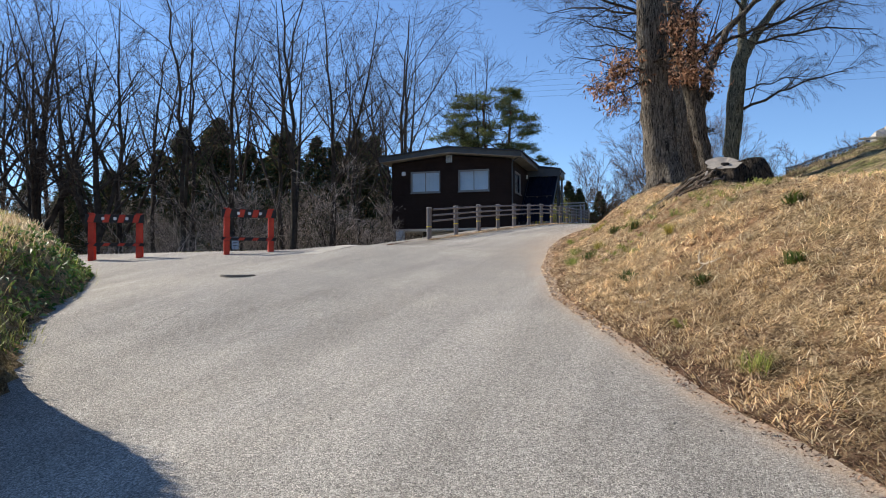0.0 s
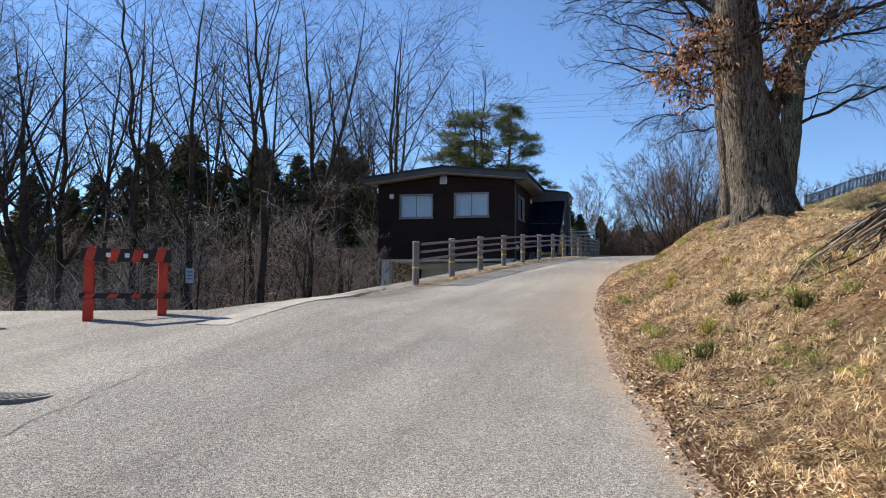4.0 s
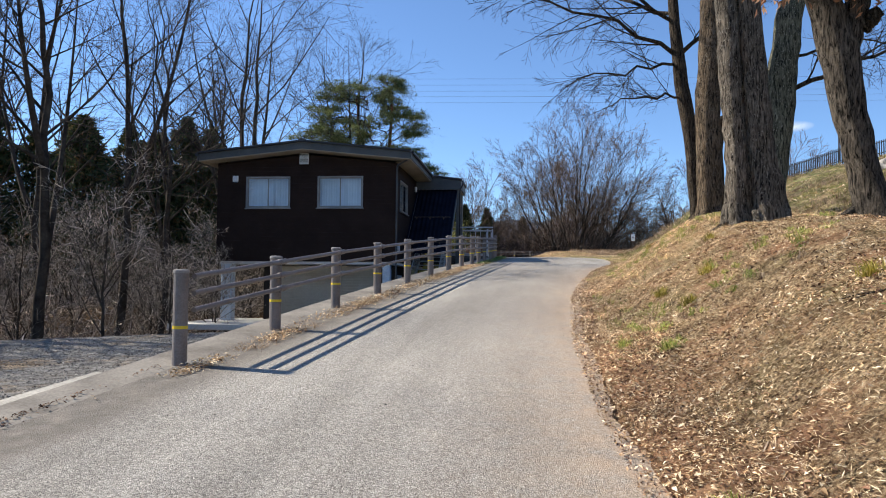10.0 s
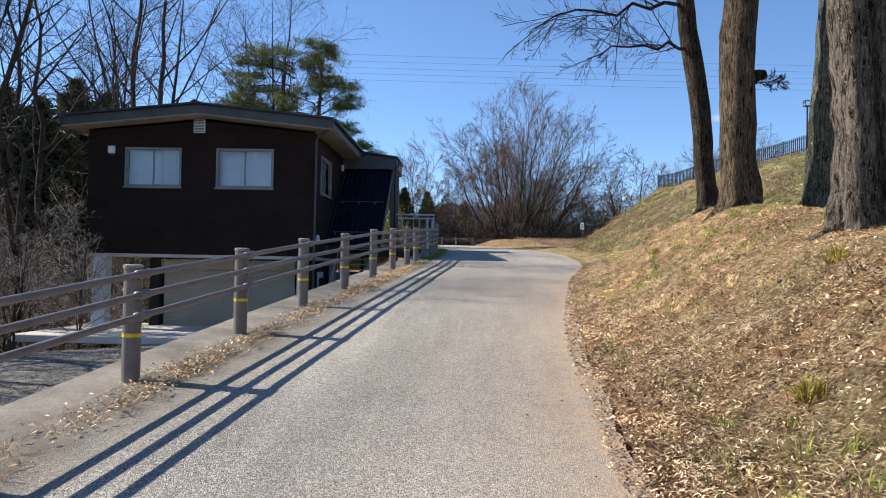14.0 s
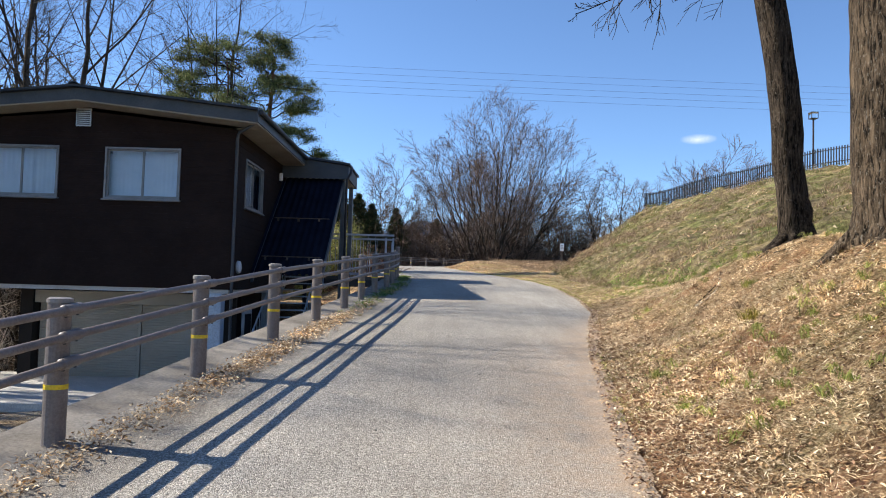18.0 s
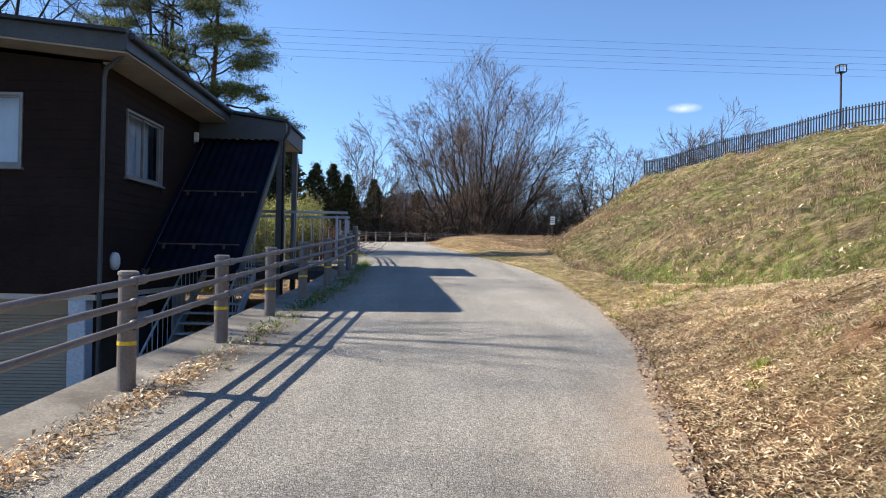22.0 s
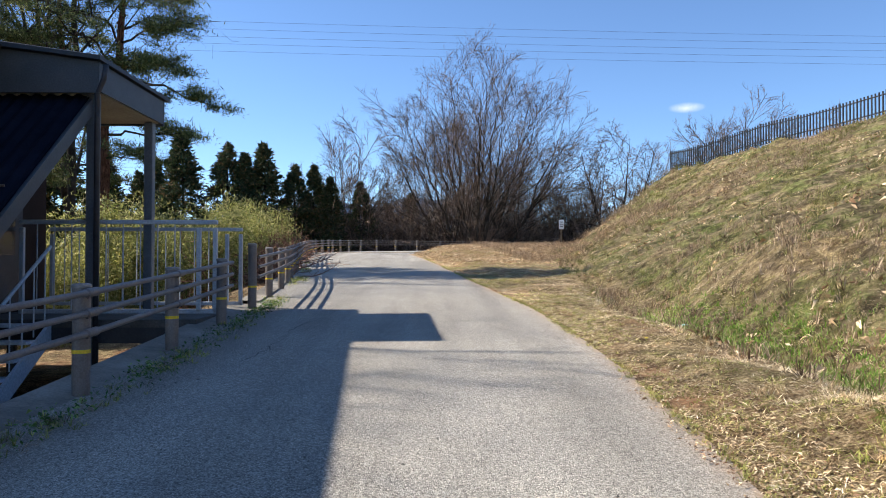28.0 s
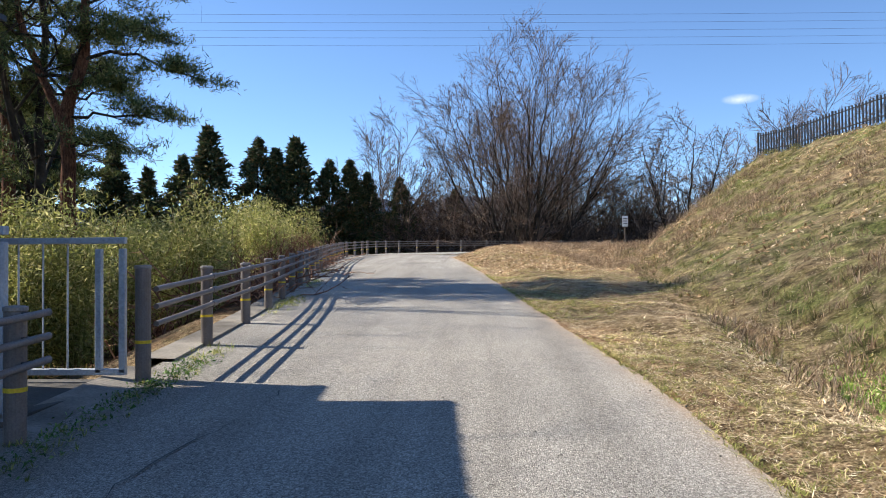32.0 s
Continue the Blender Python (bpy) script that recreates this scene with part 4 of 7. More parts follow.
# gable vent, wall lamps and the round hood
v = part("gable_vent", MB().box((-7.125, 38.835, 7.47), (0.34, 0.03, 0.4), None, 0.008), ALU, house, "louvred gable vent")
for k in range(8):
    part("louvre", MB().box((-7.125, 38.81, 7.31 + k * 0.045), (0.29, 0.03, 0.012), (35, 0, 0)), FASCIA, v)
for x, y, z, turn in ((-9.7, 38.8, 6.72, 0), (-3.68, 43.65, 6.9, 90)):
    lamp = part("wall_light", MB().box((x, y, z + 0.02), (0.1, 0.1, 0.22) if turn else (0.2, 0.1, 0.22), None, 0.02), WHITE, house, "pale wall light housing")
    part("diffuser", MB().box((x, y, z - 0.11), (0.08, 0.1, 0.04) if turn else (0.16, 0.08, 0.04), None, 0.01), GLASS, lamp)
hood = MB()
hood.tube([(-3.73, 39.45, 4.22), (-3.66, 39.45, 4.22), (-3.64, 39.45, 4.22)], [0.15, 0.14, 0.09], 20)
part("vent_hood", hood, WHITE, house, "round white vent hood", True)

# lower level: columns, beam, shutters, open bay
for x, y, w in ((-10.0, 39.05, 0.4), (-4.02, 38.98, 0.28), (-4.02, 43.6, 0.28), (-10.0, 44.0, 0.4)):
    part("column", MB().box((x, y, 2.55), (w, w, 2.12), None, 0.015), PALE_BLUE, house, "pale blue-white column")
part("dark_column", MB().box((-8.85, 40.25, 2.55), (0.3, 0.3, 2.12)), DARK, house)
part("header", MB().box((-6.6, 40.28, 3.42), (4.2, 0.24, 0.3), None, 0.01), SHUTTER, house, "beige shutter box")
for x0, x1 in ((-8.65, -6.27), (-6.2, -4.55)):
    sh = part("roller_shutter", MB().box(((x0 + x1) / 2, 40.38, 2.38), (x1 - x0, 0.03, 1.78)), SHUTTER, house, "closed beige roller shutter")
    for k in range(29):
        part("slat", MB().box(((x0 + x1) / 2, 40.355, 1.54 + k * 0.06), (x1 - x0 - 0.02, 0.034, 0.055), None, 0.008), SHUTTER, sh)
part("shutter_post", MB().box((-6.235, 40.34, 2.38), (0.07, 0.08, 1.78)), SHUTTER, house)
# the next three walls: the bay's shade is put into their near-black colour
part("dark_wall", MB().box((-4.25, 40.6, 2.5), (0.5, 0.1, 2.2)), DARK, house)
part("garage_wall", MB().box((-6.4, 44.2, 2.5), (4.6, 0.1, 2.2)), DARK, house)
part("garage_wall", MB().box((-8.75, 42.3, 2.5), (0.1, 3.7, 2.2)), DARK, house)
part("garage_wall", MB().box((-4.1, 42.3, 2.5), (0.1, 2.2, 2.2)), SIDING, house)
sd = part("garage_door", MB().box((-4.02, 41.7, 2.35), (0.05, 0.85, 1.8)), WHITE, house, "pale side door with two glazed panels")
for z in (1.95, 2.75):
    part("panel", MB().box((-3.985, 41.7, z), (0.02, 0.6, 0.62), None, 0.008), DARK, sd)
slab = MB().box((-7.2, 38.6, 1.42), (7.6, 4.6, 0.2), None, 0.02)
solo("apron_slab", slab, CONCRETE_PALE, "pale concrete apron in front of the garage shutters", "slab", kind="structure")
can = thing("fuel_can", (-3.75, 39.4, 1.52), "old brown fuel can beside the column", "can")
part("body", MB().box((0, 0, 0.24), (0.3, 0.22, 0.46), None, 0.05), RUST, can)
part("handle", MB().tube([(-0.08, 0, 0.46), (-0.08, 0, 0.53), (0.08, 0, 0.53), (0.08, 0, 0.46)], 0.014, 6), RUST, can)
copy_thing(can, pose(-3.42, 39.45, 1.52, 0, 0, 24))

# side porch: awning over the stairs, porch roof, posts, deck
porch = thing("porch", (0, 0, 0), "dark covered side stair and porch joined to the house", "porch")
AY0, AZ0, AY1, AZ1, AX0, AX1 = 40.6, 4.1, 44.2, 6.98, -3.7, -1.97
wv, wf, NW = [], [], 60
for j, (y, z) in enumerate(((AY0, AZ0), (AY1, AZ1))):
    for k in range(NW + 1):
        x = AX0 + (AX1 - AX0) * k / NW
        wv.append((x, y, z + 0.018 * math.cos(k * math.pi / 3)))
for k in range(NW):
    wf.append((k, k + 1, NW + 2 + k, NW + 1 + k))
part("awning_sheet", MB().add(wv + [(a, b, c - 0.012) for a, b, c in wv], wf + [tuple(i + 2 * NW + 2 for i in f)[::-1] for f in wf]), POLYCARB, porch, "dark blue corrugated awning sheet")
for x in (AX0 + 0.04, AX1):
    part("awning_beam", MB().prism([(AY0, AZ0 - 0.22), (AY1, AZ1 - 0.22), (AY1, AZ1 - 0.01), (AY0, AZ0 - 0.01)], "x", x - 0.035, x + 0.035), FASCIA, porch, "blue-grey sloping beam")
for f in (0.12, 0.5):
    y, z = AY0 + (AY1 - AY0) * f, AZ0 + (AZ1 - AZ0) * f
    b = part("snow_bar", MB().tube([(AX0 + 0.15, y, z + 0.1), (AX1 - 0.1, y, z + 0.1)], 0.014, 8), RUST, porch, "thin metal snow bar")
    for k in range(3):
        x = AX0 + 0.25 + k * 0.55
        part("clip", MB().box((x, y, z + 0.06), (0.05, 0.03, 0.1)), RUST, b)
PY0, PY1 = 44.0, 46.3
part("porch_roof", MB().prism([(-3.72, 7.66), (-1.74, 7.4), (-1.74, 7.35), (-3.72, 7.61)], "y", PY0 - 0.12, PY1 + 0.15), ROOF, porch, "dark tiled porch roof")
for k in range(10):
    y = PY0 - 0.02 + k * 0.26
    part("tile_row", MB().tube([(-3.7, y, 7.665), (-1.745, y, 7.395)], 0.03, 8), ROOF, porch)
part("porch_fascia", MB().prism([(-3.72, 7.6), (-1.79, 7.345), (-1.79, 6.96), (-3.72, 6.96)], "y", PY0 - 0.02, PY0 + 0.02), FASCIA, porch)
part("porch_fascia", MB().box((-1.81, (PY0 + PY1) / 2, 7.16), (0.035, PY1 - PY0 - 0.05, 0.35)), FASCIA, porch)
part("porch_fascia", MB().prism([(-3.72, 7.6), (-1.79, 7.345), (-1.79, 6.96), (-3.72, 6.96)], "y", PY1 - 0.02, PY1 + 0.02), FASCIA, porch)
part("porch_ceiling", MB().box((-2.76, (PY0 + PY1) / 2, 7.0), (1.8, PY1 - PY0 - 0.1, 0.03)), SOFFIT, porch, "pale porch ceiling board")
for x, y, zb in ((-1.95, 44.2, 2.2), (-1.95, 46.15, 2.6)):
    part("porch_post", MB().box((x, y, (zb + 6.98) / 2), (0.13, 0.13, 6.98 - zb), None, 0.01), PORCH_POST, porch, "blue-grey square post")
part("rain_pipe", MB().tube([(-1.7, 43.96, 7.3), (-1.72, 43.95, 7.12), (-1.83, 44.02, 6.95), (-1.84, 44.05, 6.7), (-1.84, 44.05, 2.9)], 0.035, 10), DARK_STEEL, porch, "dark rain pipe", True)
part("porch_door_wall", MB().box((-3.66, 45.2, 5.65), (0.06, 2.3, 2.9)), SIDING, porch)
pd = part("entrance_door", MB().box((-3.6, 45.2, 5.2), (0.05, 0.85, 2.0), None, 0.01), DARK_STEEL, porch, "dark entrance door with a glazed panel")
part("pane", MB().box((-3.57, 45.2, 5.5), (0.01, 0.4, 1.1)), GLASS, pd)
part("deck", MB().box((-2.15, 45.3, 4.08), (3.05, 2.3, 0.1)), DECK, porch, "worn dark deck slab")
part("deck_beam", MB().box((-2.1, 44.2, 3.93), (2.9, 0.1, 0.2)), DARK_STEEL, porch)
part("deck_beam", MB().box((-2.1, 46.4, 3.93), (2.9, 0.1, 0.2)), DARK_STEEL, porch)
for x, y in ((-1.3, 44.3), (-1.3, 46.35), (-3.0, 44.3)):
    part("deck_post", MB().tube([(x, y, 2.3), (x, y, 3.95)], 0.06, 10), DARK_STEEL, porch)


def railing(name, x0, x1, y, z0, z1, step=0.22):
    """Steel frame railing with thin bars."""
    r = thing(name, (0, 0, 0), "pale grey steel railing at the edge of the porch walkway", "railing", "walkway railings")
    for z in (z1, z0):
        part("rail", MB().box(((x0 + x1) / 2, y, z), (x1 - x0, 0.055, 0.055), None, 0.006), GATE_PAINT, r)
    for x in (x0 + 0.03, x1 - 0.03, x1 - 0.24):
        part("upright", MB().box((x, y, (z0 + z1) / 2 - 0.04), (0.055, 0.055, z1 - z0 - 0.06), None, 0.006), GATE_PAINT, r)
    n = int((x1 - x0 - 0.3) / step)
    for k in range(1, n):
        part("bar", MB().tube([(x0 + k * step, y, z0 + 0.02), (x0 + k * step, y, z1 - 0.02)], 0.008, 6), GATE_PAINT, r)
    return r


railing("railing", -2.95, -0.42, 44.37, 4.22, 5.37)
railing("railing", -3.5, -0.56, 46.28, 4.22, 5.36)

# open steel stair under the awning
stair = thing("stair", (0, 0, 0), "pale blue steel stair rising under the awning", "stair")
SY0, SZ0, SY1, SZ1 = 40.2, 1.55, 44.15, 4.1
for x in (-3.55, -2.45):
    part("stringer", MB().prism([(SY0, SZ0 - 0.05), (SY1, SZ1 - 0.25), (SY1, SZ1), (SY0, SZ0 + 0.22)], "x", x - 0.02, x + 0.02), PALE_BLUE, stair)
    part("handrail", MB().tube([(x, SY0, SZ0 + 1.0), (x, SY1, SZ1 + 0.95)], 0.022, 8), PALE_BLUE, stair)
    for k in range(15):
        f = (k + 0.5) / 15
        y, z = SY0 + (SY1 - SY0) * f, SZ0 + (SZ1 - SZ0) * f
        part("baluster", MB().tube([(x, y, z + 0.1), (x, y, z + 0.97)], 0.009, 6), PALE_BLUE, stair)
for k in range(14):
    f = (k + 0.6) / 14
    part("tread", MB().box((-3.0, SY0 + (SY1 - SY0) * f, SZ0 + (SZ1 - SZ0) * f + 0.04), (1.06, 0.27, 0.035)), PALE_BLUE, stair)

# steel fence and lamp on the hilltop
fence = thing("steel_fence", (0, 0, 0), "black steel picket fence along the top of the grassy hill", "fence")
fp = [(14.95, 73.8), (17.1, 68.4), (20.1, 61.2), (21.6, 58), (23.5, 52), (25.5, 40)]
pos, acc = [], 0.0
for (ax, ay), (bx, by) in zip(fp, fp[1:]):
    ln = math.hypot(bx - ax, by - ay)
    while acc < ln:
        pos.append((ax + (bx - ax) * acc / ln, ay + (by - ay) * acc / ln))
        acc += 0.155
    acc -= ln


def top_at(x, y):
    return float(land(np.array([x]), np.array([y]))[0])


pk = mesh_of("picket", MB().box((0, 0, 0.45), (0.052, 0.05, 0.95), None, 0.006), FENCE)
pt = mesh_of("fence_post", MB().box((0, 0, 0.46), (0.066, 0.066, 1.0), None, 0.006), FENCE)
hs = [top_at(x, y) for x, y in pos]
hs = [float(np.mean(hs[max(0, i - 8):i + 9])) for i in range(len(hs))]
for i, ((x, y), z) in enumerate(zip(pos, hs)):
    if i % 13 == 0:
        ob = new("fence_post", pt)
    elif i < 240:
        ob = new("picket", pk)
    else:
        continue
    ob.parent = fence
    k = min(i, len(pos) - 2)
    ob.matrix_basis = pose(x, y, z, 0, 0, math.degrees(math.atan2(pos[k + 1][1] - pos[k][1], pos[k + 1][0] - pos[k][0])))
for lift in (0.16, 0.8):
    for i in range(0, min(len(pos), 240) - 13, 13):
        part("fence_rail", MB().tube([(*pos[i], hs[i] + lift), (*pos[i + 13], hs[i + 13] + lift)], 0.026, 6), FENCE, fence)
lampo = thing("lamp_post", (20.3, 61.2, top_at(20.3, 61.2)), "dark lamp post with a box lantern behind the fence", "lamp post")
part("pole", MB().tube([(0, 0, -0.2), (0, 0, 2.6)], 0.045, 10), LAMP_STEEL, lampo)
part("lantern_frame", MB().box((0, 0, 2.62), (0.36, 0.36, 0.03)).box((0, 0, 2.93), (0.38, 0.38, 0.03)).box((-0.165, -0.165, 2.775), (0.03, 0.03, 0.28)).box((0.165, -0.165, 2.775), (0.03, 0.03, 0.28)).box((-0.165, 0.165, 2.775), (0.03, 0.03, 0.28)).box((0.165, 0.165, 2.775), (0.03, 0.03, 0.28)), LAMP_STEEL, lampo)
part("lantern_glass", MB().box((0, 0, 2.775), (0.29, 0.29, 0.27)), GLASS, lampo)

# barricades at the edge of the lot
def barricade(x, y, z, rz):
    b = thing("barricade", (x, y, z), "red wooden barricade with black-striped boards at the edge of the lot", "barricade", "barricades", rz=rz)
    for sx in (-0.4, 0.4):
        for lean in (-1, 1):
            part("leg", MB().prism([(sx - 0.05, -0.03), (sx + 0.05, -0.03), (sx + 0.05, 0.84), (sx - 0.05, 0.84)], "y", -0.025, 0.025) if lean < 0 else MB().box((sx + 0.02, 0.1, 0.4), (0.09, 0.045, 0.86), (11, 0, 0)), RED, b)
    for z0, h in ((0.74, 0.15), (0.27, 0.06)):
        bd = part("board", MB().box((0, -0.036, z0), (0.98, 0.025, h), None, 0.006), BLACK, b, "black board with red slanting stripes")
        for k in range(4):
            x0 = -0.46 + k * 0.25
            part("stripe", MB().prism([(x0, z0 - h / 2 + 0.004), (x0 + 0.1, z0 - h / 2 + 0.004), (x0 + 0.14, z0 + h / 2 - 0.004), (x0 + 0.04, z0 + h / 2 - 0.004)], "y", -0.053, -0.05), RED, bd)
        if h > 0.1:
            for k in range(3):
                part("reflector", MB().box((-0.2 + k * 0.2, -0.053, z0), (0.05, 0.008, 0.05)), WHITE, bd)
    return b


barricade(-3.57, 11.81, float(land(np.array([-3.57]), np.array([11.81]))[0]) + 0.05, 40)
barricade(-5.75, 10.9, float(land(np.array([-5.75]), np.array([10.9]))[0]) + 0.05, 32)

# drain grate in the paving
dz = float(road_z(8.44)) + float(side_raise(-1.77, 8.44)) + 0.004
drain = thing("drain_grate", (-1.77, 8.44, dz), "rusty round iron grate set in the asphalt", "drain cover")
part("rim", MB().tube([(0, 0, -0.02), (0, 0, 0.008)], 0.25, 28), CONCRETE, drain)
for k in range(9):
    x = -0.18 + k * 0.045
    part("bar", MB().box((x, 0, 0.009), (0.016, 2 * math.sqrt(0.22 ** 2 - x * x), 0.012)), IRON, drain)


# ---------------------------------------------------------------- trees
def ground_z(x, y):
    return float(land(np.array([float(x)]), np.array([float(y)]))[0])


def unit(v):
    return v / np.maximum(np.linalg.norm(v, axis=-1, keepdims=True), 1e-9)


def tubes(P, R, n):
    """Round bars along many lines at once. P: lines x points x 3, R: lines x points."""
    N, K, _ = P.shape
    d = unit(P[:, -1] - P[:, 0])
    ref = np.where(np.abs(d[:, 2:3]) > 0.9, np.array([[1.0, 0, 0]]), np.array([[0, 0, 1.0]]))
    a = unit(np.cross(d, ref))
    b = np.cross(a, d)
    th = np.arange(n) * 2 * np.pi / n
    ring = np.cos(th)[None, :, None] * a[:, None] + np.sin(th)[None, :, None] * b[:, None]
    V = P[:, :, None] + R[:, :, None, None] * ring[:, None]
    idx = np.arange(N * K * n).reshape(N, K, n)
    q = np.stack([idx[:, :-1], np.roll(idx[:, :-1], -1, 2), np.roll(idx[:, 1:], -1, 2), idx[:, 1:]], -1)
    return V.reshape(-1, 3), q.reshape(-1, 4)


def slivers(P, R, rng):
    """The last fine twigs: one tapering blade each, as quads with a pointed end."""
    d = unit(P[:, -1] - P[:, 0])
    s = unit(np.cross(d, rng.normal(size=d.shape))) * R[:, :1] * 1.25
    V = np.stack([P[:, 0] - s, P[:, 0] + s, P[:, -1] + s * 0.3, P[:, -1] - s * 0.3], 1).reshape(-1, 3)
    return V, np.arange(len(V)).reshape(-1, 4)


def join(parts):
    vs, fs, o = [], [], 0
    for v, f in parts:
        vs.append(v)
        fs.append(f + o)
        o += len(v)
    return np.concatenate(vs), np.concatenate(fs)


def sprout(P, R, n, ratio, angle, rng, K=4, lo=0.25, up=0.15, thin=0.55, wander=0.12, hi=1.0, least=0.006):
    """Child branches of many parent branches."""
    N, KP, _ = P.shape
    t = (lo + (hi - lo) * (np.arange(n)[None] + rng.uniform(0, 1, (N, n))) / n) * (KP - 1)
    i = np.clip(t.astype(int), 0, KP - 2)
    f = (t - i)[..., None]
    rows = np.arange(N)[:, None]
    start = P[rows, i] * (1 - f) + P[rows, i + 1] * f
    rad = R[rows, i] * (1 - f[..., 0]) + R[rows, i + 1] * f[..., 0]
    tan = unit(P[rows, i + 1] - P[rows, i])
    length = np.linalg.norm(P[:, -1] - P[:, 0], axis=1)[:, None] * ratio * (1.15 - 0.55 * t / (KP - 1)) * rng.uniform(0.65, 1.25, (N, n))
    perp = unit(np.cross(tan, rng.normal(size=(N, n, 3))))
    ang = np.radians(angle) * rng.uniform(0.6, 1.35, (N, n, 1))
    d = unit(np.cos(ang) * tan + np.sin(ang) * perp + np.array([0, 0, up]))
    pts = [start]
    for k in range(K - 1):
        d = unit(d + rng.normal(size=d.shape) * wander + np.array([0, 0, up * 0.5]))
        pts.append(pts[-1] + d * (length / (K - 1))[..., None])
    C = np.stack(pts, 2).reshape(N * n, K, 3)
    r0 = np.minimum(rad * thin, rad * 0.95).reshape(-1, 1)
    CR = np.maximum(r0 * np.linspace(1, 0.3, K)[None], least)
    return C, CR


def trunk_line(points, radii, rng, K=12, wobble=0.05):
    pts = np.array(points, float)
    s = np.linspace(0, 1, len(pts))
    t = np.linspace(0, 1, K)
    out = np.stack([np.interp(t, s, pts[:, k]) for k in range(3)], -1)
    out[1:-1, :2] += rng.normal(size=(K - 2, 2)) * wobble
    return out[None], np.interp(t, s, radii)[None]


def bezier(a, b, c, K):
    t = np.linspace(0, 1, K)[:, None]
    return np.array(a, float) * (1 - t) ** 2 + 2 * np.array(b, float) * t * (1 - t) + np.array(c, float) * t * t


def ascend(T, TR, rng, counts, least, start=0.3, reach=0.42, angle=36, up=0.1):
    """Four orders of branches that sweep upwards on the given stems."""
    n1, n2, n3, n4 = counts
    L1, R1 = sprout(T, TR, n1, reach, angle, rng, 7, start, up, 0.48, 0.05, 0.98, least * 1.8)
    L2, R2 = sprout(L1, R1, n2, 0.55, angle, rng, 5, 0.2, up * 0.8, 0.55, 0.045, 0.98, least * 1.3)
    L3, R3 = sprout(L2, R2, n3, 0.58, angle, rng, 3, 0.15, up * 0.6, 0.65, 0.06, 1.0, least)
    L4, R4 = sprout(L3, R3, n4, 0.6, angle, rng, 2, 0.15, up * 0.5, 0.75, 0.05, 1.0, least * 0.7)
    S3 = np.concatenate([L3[:, :2], L3[:, 1:]]), np.concatenate([R3[:, :2], R3[:, 1:]])
    return tubes(L1, R1, 6), [tubes(L2, R2, 4), slivers(*S3, rng), slivers(L4, R4, rng)]


def leader_tree_meshes(seed, height, radius, splits=0, counts=(15, 6, 5, 4), least=0.0045, reach=0.36, angle=38, start=0.28, twig=None, up=0.06):
    """A straight stem, parted once or twice on its way, with slender boughs that sweep upwards."""
    rng = np.random.RandomState(seed)
    K = 14
    a = rng.uniform(0, 6.28)
    u = np.array([math.cos(a), math.sin(a), 0])
    bend = rng.uniform(0.02, 0.06) * height
    main = bezier((0, 0, -0.5), (*(u[:2] * -bend), height * 0.5), (*(u[:2] * bend), height), K)
    main[1:-1] += rng.normal(size=(K - 2, 3)) * 0.004 * height
    T, TR = [main[None]], [(np.linspace(1.2, 0.06, K) ** 0.9 * radius)[None]]
    for k in range(splits):
        i = int(K * rng.uniform(0.2, 0.42))
        b = a + 1.6 + 2.6 * k + rng.uniform(-0.6, 0.6)
        v = np.array([math.cos(b), math.sin(b)])
        w = rng.uniform(0.12, 0.24) * height
        p = main[i]
        h = height * rng.uniform(0.78, 0.97)
        T.append(bezier(p, (p[0] + v[0] * w * 0.8, p[1] + v[1] * w * 0.8, p[2] + (h - p[2]) * 0.4), (p[0] + v[0] * w, p[1] + v[1] * w, h), K)[None])
        TR.append((np.linspace(0.72, 0.06, K) * radius)[None])
    T, TR = np.concatenate(T), np.concatenate(TR)
    big, fine = ascend(T, TR, rng, counts, least, start, reach, angle, up)
    return big_mesh("trunk", *join([tubes(T, TR, 9), big]), BARK_FAR, True), big_mesh("crown", *join(fine), twig or TWIG, False)


def dome_tree_meshes(seed, height, width, stems, foot, radius=0.16, counts=(9, 7, 6, 5), least=0.011, splay=46, twig=None, start=0.16, reach=0.26, angle=37, up=0.07):
    """A cluster of near-straight stems that part near the ground and fill one egg-shaped crown."""
    rng = np.random.RandomState(seed)
    K = 14
    wide = width / 2 / height
    T, TR = [], []
    for s in range(stems):
        a = s * 2.4 + rng.uniform(-0.3, 0.3)
        f = ((s + 0.25) / stems) ** 0.55
        th = radians(splay) * f
        u = np.array([math.cos(a), math.sin(a)])
        far = 0.86 * height / math.sqrt((math.sin(th) / wide) ** 2 * 0.8 + math.cos(th) ** 2) * rng.uniform(0.97, 1.03)
        b0 = u * foot * 0.5 * f * rng.uniform(0.5, 1.0)
        tip = np.array([*(b0 + u * far * math.sin(th)), far * math.cos(th)])
        mid = np.array([*(b0 + u * far * math.sin(th) * 0.58), far * math.cos(th) * 0.46])
        b = bezier((*b0, -0.4), mid, tip, K)
        b[1:-1] += rng.normal(size=(K - 2, 3)) * 0.004 * height
        T.append(b[None])
        TR.append((np.linspace(radius, 0.014, K) * rng.uniform(0.65, 1.15))[None])
    T, TR = np.concatenate(T), np.concatenate(TR)
    big, fine = ascend(T, TR, rng, counts, least, start, reach, angle, up)
    return big_mesh("trunk", *join([tubes(T, TR, 8), big]), BARK_FAR, True), big_mesh("crown", *join(fine), twig or TWIG_BROWN, False)


